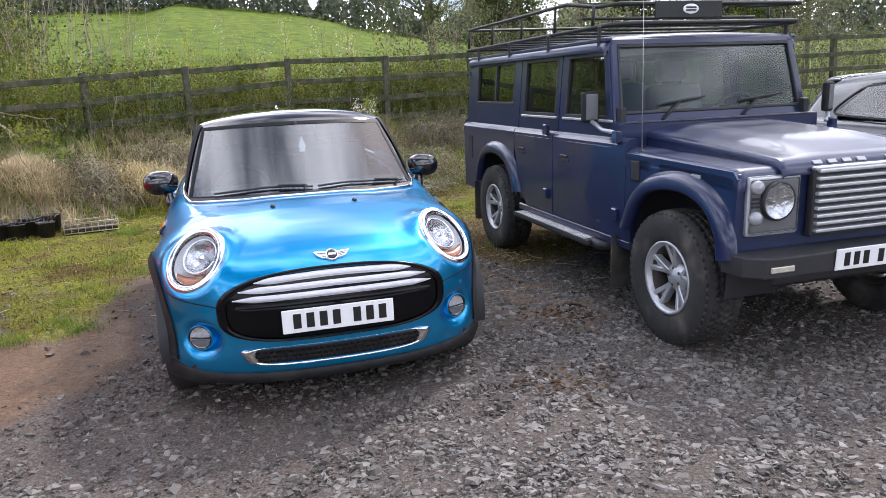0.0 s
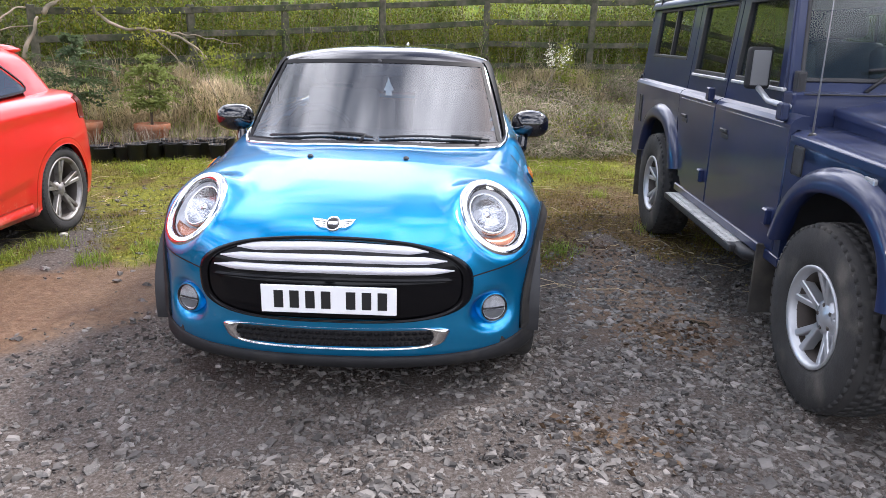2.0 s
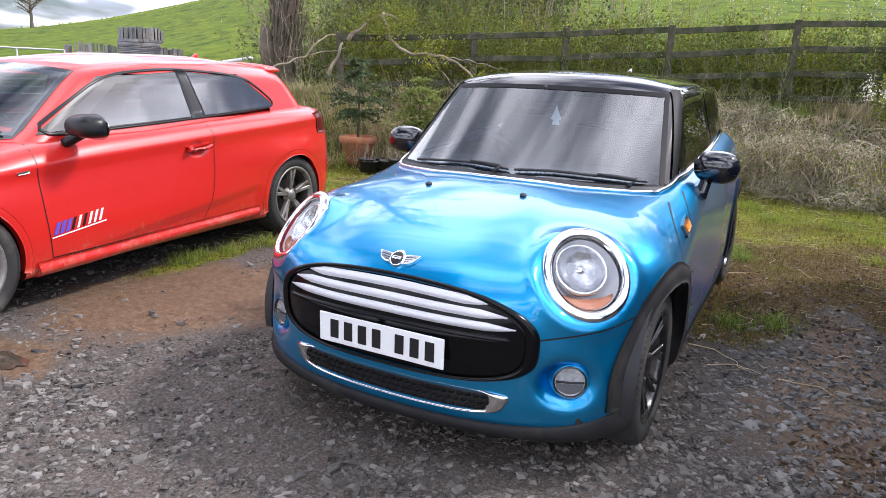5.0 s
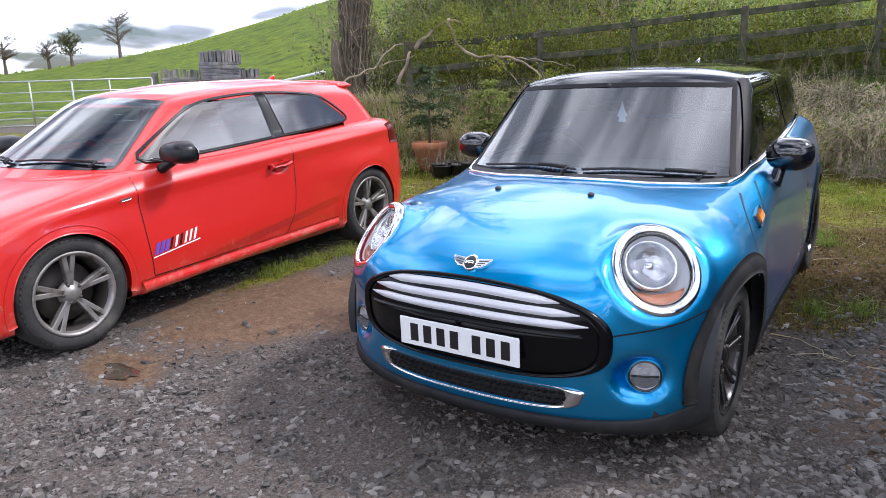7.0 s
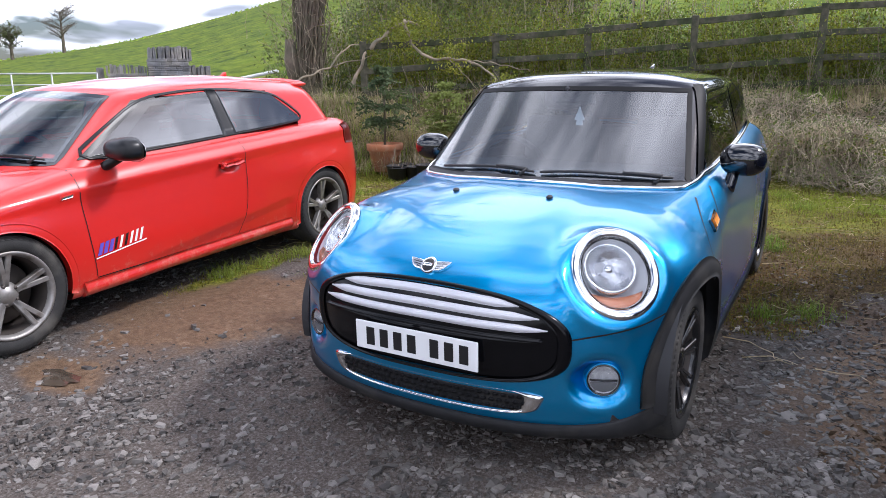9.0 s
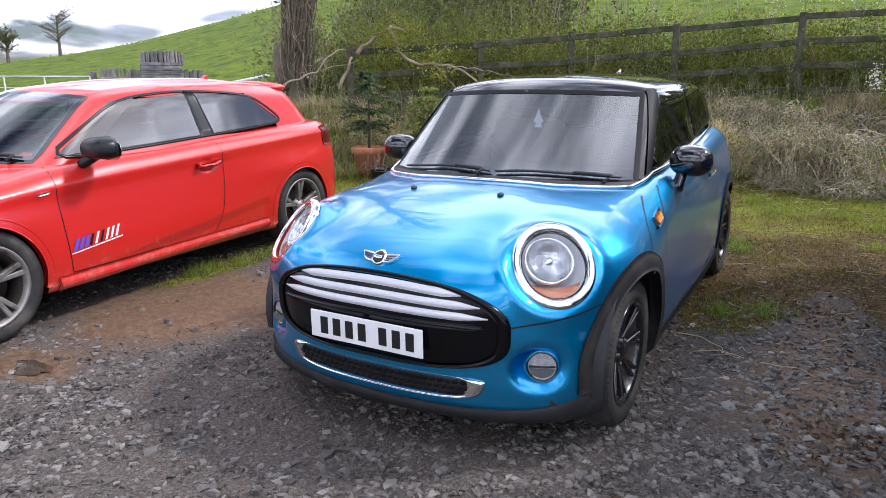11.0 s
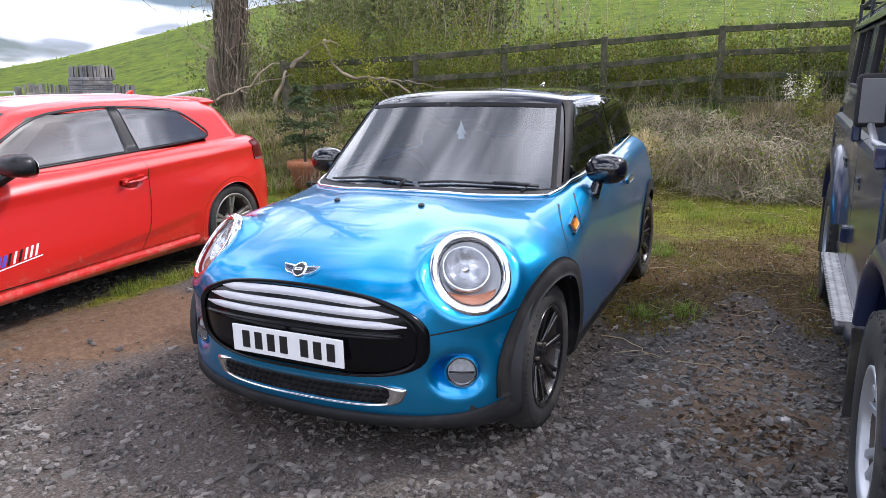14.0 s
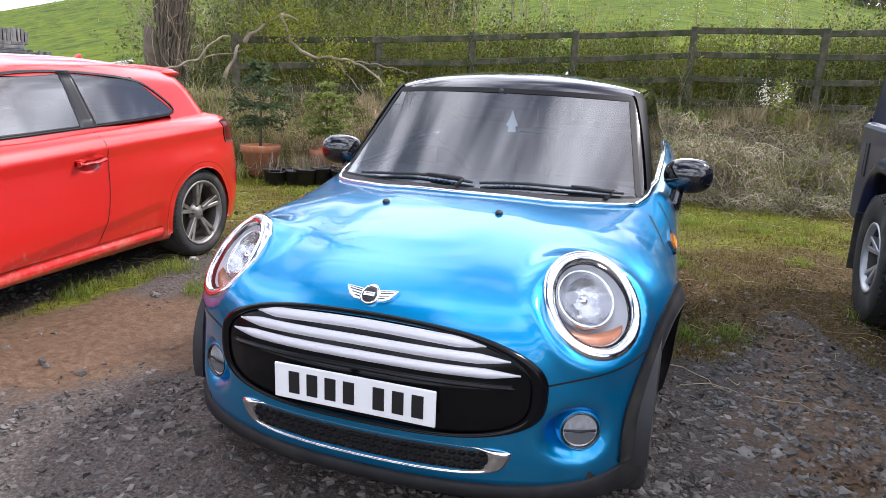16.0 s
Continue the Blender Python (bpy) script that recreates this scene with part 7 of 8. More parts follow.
thicket("hedge", 800, behind(-5.6, 8.5, 0.12, 1.2), (0.5, 1.45), 90, 0.023, M["leaf_yellow"], "fresh green hedge growing behind the fence")
thicket("hedge", 480, behind(-5.6, 8.5, 0.5, 1.6), (0.6, 1.45), 90, 0.028, M["leaf"], "green hedge growing behind the fence")
thicket("hedge", 130, behind(-3.4, 3.6, 0.3, 1.3), (1.1, 2.0), 60, 0.019, M["leaf_yellow"], "tall thin shoots with young leaves behind the fence", 0.15, 0.008, 0.04)
thicket("hedge", 10, behind(-1.8, 2.0, 0.4, 1.0), (1.5, 2.5), 50, 0.014, M["blossom"], "tall shoots with white blossom behind the fence", 0.20, 0.007, 0.05, 0.6)
thicket("hedge", 40, behind(-2.4, 3.0, 0.4, 1.2), (1.3, 2.4), 44, 0.014, M["leaf_lime"], "tall shoots with bright young leaves behind the fence", 0.2, 0.007, 0.05, 0.3)
thicket("hedge", 330, behind(-4.6, 8.0, -0.20, 0.06), (0.3, 1.05), 46, 0.016, M["leaf"], "young shoots growing up through the fence rails", 0.22, 0.005, 0.055, 0.2)
thicket("hedge", 560, behind(2.8, 18.0, 0.4, 2.6), (1.0, 2.5), 40, 0.026, M["leaf_grey"], "tall grey-green hedge behind the fence")
thicket("hedge", 420, behind(2.8, 18.0, 0.4, 2.4), (0.8, 2.2), 44, 0.030, M["leaf"], "green tall hedge behind the fence")
thicket("hedge", 620, lambda n: (PR.uniform(-9.5, -4.2, n), PR.uniform(9.2, 12.5, n)), (1.0, 3.0), 80, 0.040, M["leaf_dark"], "dark tangled thicket at the foot of the hill", low=0.1)
thicket("hedge", 150, lambda n: (PR.uniform(-10.0, -2.0, n), PR.uniform(9.6, 13.5, n)), (2.2, 4.6), 9, 0.026, M["leaf_grey"], "bare grey saplings in the thicket", 0.14, 0.012, 0.10, 0.2)
thicket("hedge", 90, lambda n: (PR.normal(-5.6, 0.7, n), PR.normal(13.2, 0.4, n)), (3.0, 5.6), 190, 0.045, M["evergreen"], "dark evergreen bush behind the thicket", 0.10, 0.014, 0.16, 0.15)
thicket("hedge", 300, lambda n: (PR.uniform(-9.2, -3.4, n), PR.uniform(9.0, 12.0, n)), (0.8, 2.5), 80, 0.022, M["leaf_yellow"], "yellow-green thicket at the foot of the hill")

M["bramble_stem"] = mat("dead_bramble_stems", (0.24, 0.19, 0.135), rough=0.9, vary=0.3, second=(0.42, 0.36, 0.27), second_scale=3, piece=0.5)


# bramble heaps in front of the bank
def bramble(cx, cy, w, d, h, n, label):
    """Arching dead stems, heaped."""
    a = PR.uniform(0, 2 * math.pi, n)
    rr = np.sqrt(PR.uniform(0, 1, n)) * 0.6
    x0, y0 = cx + rr * np.cos(a) * w, cy + rr * np.sin(a) * d
    r = on_ground(x0, y0)
    t = np.linspace(0, 1, 8)
    aim = PR.uniform(0, 2 * math.pi, n)
    reach = PR.uniform(0.2, 0.75, n)
    hh = h * PR.uniform(0.5, 1.05, n) * np.sqrt(np.maximum(0.15, 1 - rr ** 2))
    c = np.repeat(r[:, None], 8, 1)
    c[..., 0] += (np.cos(aim) * reach * w)[:, None] * t + np.cumsum(PR.normal(0, 0.035, (n, 8)), 1)
    c[..., 1] += (np.sin(aim) * reach * d)[:, None] * t + np.cumsum(PR.normal(0, 0.035, (n, 8)), 1)
    c[..., 2] += hh[:, None] * np.sin(math.pi * np.clip(t * 0.93, 0, 1)) ** 0.8 + PR.normal(0, 0.022, (n, 8))
    ob = thing("bramble", pose(0, 0, 0), label, "bramble", kind="stuff")
    st = new("stems", fast_mesh("stems", *tubes(c, PR.uniform(0.0022, 0.0055, n), np.full(n, 0.0014)), M["bramble_stem"]))
    st.parent = ob
    m = n * 6
    i, j = PR.integers(0, n, m), PR.integers(1, 8, m)
    lv = new("leaves", fast_mesh("leaves", *leaves(c[i, j] + PR.normal(0, 0.03, (m, 3)), PR.uniform(0.012, 0.024, m)), M["leaf_dark"]))
    lv.parent = ob
    st["kind"] = lv["kind"] = "stuff"
    return ob


bramble(0.95, 7.35, 0.85, 0.60, 0.74, 900, "heap of grey dead bramble stems on the bank")
bramble(2.35, 7.65, 0.75, 0.60, 0.62, 800, "heap of brown bramble stems with few leaves")
bramble(1.6, 6.85, 1.2, 0.45, 0.26, 300, "low sprawl of leafy bramble")
bramble(-0.4, 7.6, 0.7, 0.5, 0.5, 400, "low tangle of dead bramble stems")
bramble(-2.3, 7.3, 0.8, 0.6, 0.45, 350, "low tangle of dead stems on the bank")
bramble(0.3, 8.7, 0.9, 0.5, 0.50, 420, "grey tangle of stems below the fence")
bramble(1.5, 8.5, 1.0, 0.55, 0.45, 480, "brown tangle of stems and leaves below the fence")
bramble(3.0, 8.8, 0.9, 0.6, 0.60, 420, "dark tangle of bramble against the fence")
bramble(-1.3, 8.2, 0.8, 0.5, 0.45, 350, "tangle of dead stems below the fence")


def straw_cap(cx, cy, w, h, n, label):
    """Dead grass that hangs over a heap on all sides."""
    a, r = PR.uniform(0, 2 * math.pi, n), np.sqrt(PR.uniform(0, 1, n)) * 0.75
    x, y = cx + r * w * np.cos(a), cy + r * w * 0.8 * np.sin(a)
    root = on_ground(x, y)
    root[:, 2] += h * np.sqrt(np.maximum(0.05, 1 - r ** 2)) * PR.uniform(0.55, 1.0, n)
    stuff("dry_grass", blades(root, PR.uniform(0.10, 0.30, n), PR.uniform(0.9, 1.7, n), PR.uniform(0.004, 0.008, n), aim=a), M["straw"], label, "grass")


straw_cap(0.90, 7.35, 0.50, 0.62, 1500, "dead grass hanging over a bramble heap")
straw_cap(-0.2, 7.9, 0.55, 0.45, 1300, "pale dead grass in a heap on the bank")
straw_cap(2.45, 7.75, 0.40, 0.45, 500, "sparse dead grass over brown brambles")
straw_cap(-1.6, 7.5, 0.60, 0.45, 1400, "thick dead grass heap on the bank")
straw_cap(-2.9, 7.0, 0.55, 0.42, 1200, "bleached dead grass heap by the pots")
x, y = scatter(2600, -0.6, 3.2, 6.5, 8.3, lambda x, y: 0.6 + 0 * x)
stuff("bramble_leaves", leaves(on_ground(x, y) + np.stack([0 * x, 0 * x, PR.uniform(0.05, 0.6, len(x))], 1), PR.uniform(0.012, 0.026, len(x))), M["leaf_yellow"], "small green leaves scattered through the brambles", "leaves")
big = np.array([[(0.6, 6.9, 0.15), (0.8, 6.95, 0.62), (1.15, 6.9, 0.80), (1.5, 6.85, 0.70), (1.75, 6.8, 0.30)], [(1.2, 7.1, 0.2), (1.4, 7.0, 0.72), (1.75, 6.9, 0.86), (2.1, 6.85, 0.72), (2.35, 6.8, 0.35)],
                [(1.25, 7.2, 0.5), (1.28, 7.2, 0.8), (1.40, 7.2, 1.1), (1.52, 7.25, 1.3), (1.56, 7.25, 1.4)], [(2.2, 7.3, 0.5), (2.15, 7.2, 0.9), (2.3, 7.2, 1.15), (2.5, 7.2, 1.2), (2.7, 7.2, 1.1)]])
stuff("bramble_arches", tubes(big, np.full(4, 0.010), np.full(4, 0.005), 6), M["pale_bark"], "pale arching bramble stems", "bramble")
thicket("blossom_shrub", 6, lambda n: (1.64 + PR.normal(0, 0.06, n), 8.75 + PR.normal(0, 0.06, n)), (0.80, 1.05), 55, 0.015, M["blossom"], "small shrub in white blossom on the bank", 0.20, 0.006, 0.036, 0.72)
thicket("blossom_shrub", 7, lambda n: (1.80 + PR.normal(0, 0.10, n), 8.75 + PR.normal(0, 0.08, n)), (0.5, 1.0), 60, 0.026, M["leaf_lime"], "yellow-green leaves of a shrub on the bank", 0.16, 0.006, 0.05, 0.6)

# trees
def tree(name, x, y, height, trunk_r, spread, limbs, leaf_n, leaf_size, material, label, bark="bark", dome=False, twigs=10):
    z = float(ground_z(x, y))
    ob = thing(name, pose(0, 0, 0), label, "tree")
    t = np.linspace(0, 1, 8)
    trunk = np.stack([x + np.cumsum(PR.normal(0, 0.015 * height / 7, 8)), y + np.cumsum(PR.normal(0, 0.015 * height / 7, 8)), z - 0.1 + height * t], 1)[None]
    sets = [tubes(trunk, np.array([trunk_r]), np.array([trunk_r * 0.18]), 9)]
    n = limbs
    f = PR.uniform(0.32, 0.92, n) if dome else PR.uniform(0.22, 0.97, n)
    base = np.stack([np.interp(f, t, trunk[0, :, k]) for k in range(3)], 1)
    a = PR.uniform(0, 2 * math.pi, n)
    L = spread * PR.uniform(0.55, 1.1, n) * (1.15 - 0.65 * f)
    if dome:
        L = spread * PR.uniform(0.75, 1.1, n) * (0.45 + 0.65 * np.sin(math.pi * np.clip((f - 0.15) / 0.95, 0, 1)))
    u = np.linspace(0, 1, 7)
    c = np.repeat(base[:, None], 7, 1)
    c[..., 0] += (np.cos(a) * L)[:, None] * u + np.cumsum(PR.normal(0, 0.03, (n, 7)), 1) * spread * 0.3
    c[..., 1] += (np.sin(a) * L)[:, None] * u + np.cumsum(PR.normal(0, 0.03, (n, 7)), 1) * spread * 0.3
    c[..., 2] += (L * (PR.uniform(0.25, 0.9, n) if dome else PR.uniform(0.25, 0.9, n)))[:, None] * u ** 0.8
    sets.append(tubes(c, trunk_r * (1.0 - 0.8 * f) * 0.45, np.full(n, trunk_r * 0.04), 5))
    m = n * twigs
    i, v = PR.integers(0, n, m), PR.uniform(0.25, 1, m)
    g = v * 6
    j = np.minimum(g.astype(int), 5)
    b2 = c[i, j] + (c[i, j + 1] - c[i, j]) * (g - j)[:, None]
    dirs = PR.normal(size=(m, 3)) * np.array([1, 1, 0.7]) + np.array([0, 0, 0.5])
    dirs /= np.linalg.norm(dirs, axis=1, keepdims=True)
    tw = b2[:, None] + dirs[:, None] * (spread * PR.uniform(0.12, 0.38, m))[:, None, None] * np.linspace(0, 1, 4)[None, :, None] + PR.normal(0, 0.012 * spread, (m, 4, 3))
    tw[:, 0] = b2
    sets.append(tubes(tw, np.full(m, trunk_r * (0.075 if dome else 0.05)), np.full(m, trunk_r * (0.03 if dome else 0.015)), 3))
    tr = new("trunk", fast_mesh("trunk", *pile(*sets), M[bark], True))
    tr.parent = ob
    if leaf_n:
        i, j = PR.integers(0, m, leaf_n), PR.integers(1, 4, leaf_n)
        p = tw[i, j] + PR.normal(0, 0.05 * spread, (leaf_n, 3))
        cr = new("crown", fast_mesh("crown", *leaves(p, PR.uniform(leaf_size * 0.6, leaf_size * 1.3, leaf_n)), M[material]))
        cr.parent = ob
    return ob


for x, y, h, mt, n in ((6.2, 14.5, 6.0, "leaf_dark", 4200), (10.5, 15.0, 4.2, "leaf", 3000), (13.5, 16.0, 7.5, "leaf_dark", 5200), (5.2, 17.0, 7.0, "leaf", 2600), (17.0, 17.0, 8.0, "leaf_dark", 4800), (8.6, 20.0, 9.0, "leaf", 2400), (12.0, 21.0, 9.0, "leaf_dark", 3600), (21.0, 20.0, 8.0, "leaf_dark", 4000), (12.3, 13.5, 5.5, "leaf", 4500), (15.2, 14.5, 6.0, "leaf_dark", 4500), (6.0, 13.2, 4.4, "leaf", 3000)):
    tree("tree", x, y, h, 0.13, h * 0.32, 36, int(n * 2.4), 0.047, "leaf_grey" if mt == "leaf_dark" else mt, "half-leafed tree in the wood edge behind the fence", twigs=12)
for x, y, h in ((-4.6, 12.4, 4.4), (-5.6, 12.6, 4.6), (-6.2, 11.4, 4.2), (-7.0, 12.2, 4.8), (-8.4, 11.6, 4.6)):
    tree("tree", x, y, h, 0.10, h * 0.30, 34, 2400, 0.040, "leaf_dark", "thin half-bare young tree in the thicket", twigs=14)
for x, y, h, n in ((-79.4, 47.9, 4.8, 0), (-82.1, 43.4, 3.3, 600), (-83.2, 41.3, 2.9, 0), (-85.1, 37.4, 4.0, 0)):
    tree("tree", x, y, h, 0.22, h * 0.42, 36, n, 0.13, "leaf_dark", "bare tree on the ridge of the green hill", dome=True, twigs=20)

# old ivy-stemmed trunk beside the fence
tx, ty = -6.95, 7.40
tz = float(ground_z(tx, ty))
old = thing("tree", pose(tx, ty, tz), "old leaning tree trunk wrapped in thick bare ivy stems", "tree")
part("trunk", tube([(0.0, 0, -0.2), (0.0, 0.0, 0.6), (0.03, 0.02, 1.4), (0.10, 0.03, 2.2), (0.22, 0.05, 3.2), (0.30, 0.1, 4.2)], [0.25, 0.185, 0.165, 0.155, 0.15, 0.13], 14), M["bark"], old)
part("stub", tube([(-0.10, -0.12, 0.5), (-0.20, -0.16, 0.9), (-0.22, -0.18, 1.25)], [0.16, 0.13, 0.07], 10), M["bark"], old)
a = PR.uniform(0, 2 * math.pi, 170)
t = np.linspace(0, 1, 10)
c = np.stack([0.02 + 0.24 * t[None] ** 1.5 + (0.172 + PR.uniform(-0.02, 0.06, (170, 1))) * np.cos(a[:, None] + np.cumsum(PR.normal(0, 0.10, (170, 10)), 1)), 0.03 + (0.172 + PR.uniform(-0.02, 0.06, (170, 1))) * np.sin(a[:, None] + np.cumsum(PR.normal(0, 0.10, (170, 10)), 1)), PR.uniform(0.2, 1.5, (170, 1)) + PR.uniform(0.8, 2.6, (170, 1)) * t[None]], -1)
iv = new("ivy", fast_mesh("ivy", *tubes(c, PR.uniform(0.010, 0.022, 170), PR.uniform(0.005, 0.012, 170), 5), M["bark"], True))
iv.parent = old
iv["kind"] = "stuff"
t2 = np.linspace(0, 1, 5)
n = 420
b0 = np.stack([PR.normal(0.05, 0.3, n), PR.normal(0, 0.3, n), PR.uniform(0.3, 3.4, n)], 1)
dr = np.stack([PR.normal(0, 0.5, n), PR.normal(0, 0.4, n), PR.uniform(0.2, 1.0, n)], 1)
tw = new("twig_growth", fast_mesh("twig_growth", *tubes(b0[:, None] + dr[:, None] * t2[None, :, None] * PR.uniform(0.3, 0.9, n)[:, None, None] + PR.normal(0, 0.02, (n, 5, 3)), np.full(n, 0.005), np.full(n, 0.002), 3), M["twig"]))
tw.parent = old
tw["kind"] = "stuff"

# its bare crown, high up
n = 34
f = PR.uniform(3.4, 7.6, n)
a = PR.uniform(0, 2 * math.pi, n)
L = PR.uniform(1.2, 3.0, n) * (1.15 - 0.08 * f)
u = np.linspace(0, 1, 7)
c = np.stack([(0.3 + 0.03 * f)[:, None] + (np.cos(a) * L)[:, None] * u, 0.1 + (np.sin(a) * L)[:, None] * u, f[:, None] + (L * 0.7)[:, None] * u], -1) + np.cumsum(PR.normal(0, 0.05, (n, 7, 3)), 1)
m = 700
i, j = PR.integers(0, n, m), PR.integers(1, 6, m)
d = PR.normal(size=(m, 3)) + np.array([0, 0, 0.6])
tw = c[i, j][:, None] + d[:, None] * np.linspace(0, 1, 4)[None, :, None] * PR.uniform(0.2, 0.55, m)[:, None, None]
top = np.array([[(0.30, 0.1, 4.1), (0.36, 0.1, 5.2), (0.42, 0.14, 6.3), (0.5, 0.1, 7.4), (0.55, 0.1, 8.3)]])
cr = new("bare_crown", fast_mesh("bare_crown", *pile(tubes(top, np.array([0.14]), np.array([0.03]), 8), tubes(c, np.full(n, 0.035), np.full(n, 0.010), 5), tubes(tw, np.full(m, 0.009), np.full(m, 0.004), 3)), M["bark"]))
cr.parent = old

# broken branch that lies over the fence end
limb = thing("fallen_branch", pose(0, 0, 0), "broken pale branch with yellow-green leaves on the bank", "branch")
BRANCH_LINES = [([(-6.09, 6.14, 1.39), (-5.87, 6.73, 1.61), (-5.79, 6.92, 1.87), (-5.68, 7.25, 1.97)], 0.028), ([(-5.40, 7.09, 1.88), (-5.22, 7.33, 2.11), (-5.02, 7.45, 2.28), (-4.78, 7.50, 2.20)], 0.055),
         ([(-5.02, 7.45, 2.28), (-4.82, 7.38, 1.88), (-4.48, 7.36, 1.69), (-4.15, 7.33, 1.69), (-3.79, 7.31, 1.65), (-3.46, 7.25, 1.51), (-3.22, 7.16, 1.32)], 0.040),
         ([(-5.55, 6.80, 1.30), (-5.47, 6.88, 1.55), (-5.40, 6.97, 1.80)], 0.055), ([(-3.79, 7.31, 1.65), (-3.4, 7.2, 1.62), (-3.0, 7.1, 1.55), (-2.7, 7.0, 1.5)], 0.014), ([(-4.15, 7.33, 1.69), (-3.8, 7.2, 1.45), (-3.5, 7.1, 1.2)], 0.014),
         ([(-3.3, 7.15, 1.4), (-3.15, 7.0, 1.0), (-2.95, 6.95, 0.6)], 0.010), ([(-5.87, 6.73, 1.61), (-5.6, 6.9, 1.68), (-5.3, 7.0, 1.75)], 0.016)]
CLEAR = np.array([1.4, -2.0, 1.4])
BRANCH_LINES = [([tuple(CLEAR + (np.array(q) - CLEAR) * 0.945) for q in pts], r) for pts, r in BRANCH_LINES]
for pts, r in BRANCH_LINES:
    line = soft3(fine3(np.array(pts), 0.16)[::1])
    line = line + np.stack([0.012 * np.sin(np.arange(len(line)) * 1.1 + k) for k in (0.3, 1.9, 3.1)], 1)
    part("limb", tube(line, list(np.linspace(r * 0.62, r * 0.30, len(line))), 8), M["pale_bark"], limb)
cl = np.array([(-5.1, 7.4, 2.2), (-4.8, 7.4, 2.1), (-4.6, 7.45, 2.25), (-5.3, 7.3, 2.15), (-4.9, 7.35, 1.95), (-4.1, 7.3, 1.85), (-4.0, 7.25, 1.55), (-3.2, 7.15, 1.35), (-2.9, 7.0, 1.3), (-4.9, 7.5, 2.4)])
cl = CLEAR + (cl - CLEAR) * 0.945
i = PR.integers(0, len(cl), 1900)
lv = new("leaves", fast_mesh("leaves", *leaves(cl[i] + PR.normal(0, 0.10, (1900, 3)) * np.array([1.3, 1, 0.8]), PR.uniform(0.012, 0.028, 1900)), M["leaf_lime"]))
lv.parent = limb

# woods on the skyline
n = 44000
az = np.radians(PR.uniform(-27, 62, n))
rr = PR.uniform(86, 108, n)
x, y = rr * np.sin(az), rr * np.cos(az)
top = 4.6 + 2.0 * np.sin(az * 40) + 1.3 * np.sin(az * 97) + 0.8 * np.sin(az * 211)
hh = np.maximum(PR.uniform(0, 1, n) ** 0.9 * top, 0.1)
stuff("far_woods", leaves(np.stack([x, y, ground_z(x, y) + hh], 1), PR.uniform(0.22, 0.50, n)), M["far_wood"], "dark woodland along the top of the field", "woods")
# rough hedge line on the ridge
az = np.radians(PR.uniform(-70, -44, 420))
rr = PR.uniform(93, 96, 420)
x, y = rr * np.sin(az), rr * np.cos(az)
stuff("ridge_grass", leaves(np.stack([x, y, ground_z(x, y) + PR.uniform(0, 0.22, 420)], 1), PR.uniform(0.10, 0.22, 420)), M["grass"], "rough grass along the ridge", "grass")


# ---- pots, crate, gate, wall ----
M["terracotta"] = mat("terracotta", (0.42, 0.16, 0.075), rough=0.85, vary=0.2, scale=14, second=(0.34, 0.17, 0.10), second_scale=7, bump=0.2, bump_scale=80)
M["pot_plastic"] = mat("black_pot_plastic", (0.018, 0.018, 0.02), rough=0.5, vary=0.25, scale=15)
M["soil"] = mat("dark_soil", (0.035, 0.025, 0.018), rough=0.95, vary=0.3, scale=40, bump=0.8, bump_scale=90)
M["galv"] = mat("galvanised_steel", (0.46, 0.47, 0.48), rough=0.45, metal=0.7, vary=0.2, scale=6)
M["slate_wall"] = mat("slate_walling", (0.17, 0.17, 0.18), rough=0.85, vary=0.25, scale=8, second=(0.26, 0.24, 0.22), second_scale=3, bump=0.5, bump_scale=30, piece=0.3)
M["cream_wire"] = mat("cream_coated_wire", (0.44, 0.40, 0.28), rough=0.5, vary=0.15)
M["slate_big"] = mat("flat_slate_pieces", (0.170, 0.155, 0.140), rough=0.70, vary=0.3, scale=18, second=(0.228, 0.207, 0.187), second_scale=9, second_at=0.60, piece=0.5)
M["slate"] = mat("slate_chips", (0.160, 0.142, 0.125), rough=0.70, vary=0.35, scale=25, second=(0.27, 0.248, 0.228), second_scale=14, second_at=0.60, piece=0.62)


def lathe_z(profile, seg=36):
    v, f = revolve(profile, seg)
    return [(b, c, a) for a, b, c in v], f


def flower_pot(x, y, r, h, label):
    ob = thing("flower_pot", pose(x, y, float(ground_z(x, y)) - 0.005), label, "plant pot")
    part("pot", lathe_z([(0.001, 0.0), (r * 0.70, 0.0), (r * 0.90, h * 0.74), (r * 1.0, h * 0.76), (r * 1.02, h * 0.97), (r * 0.99, h), (r * 0.90, h), (r * 0.88, h * 0.86), (0.001, h * 0.86)]), M["terracotta"], ob)
    part("soil", lathe_z([(r * 0.88, h * 0.87), (r * 0.5, h * 0.90), (0.001, h * 0.91)]), M["soil"], ob)
    return ob


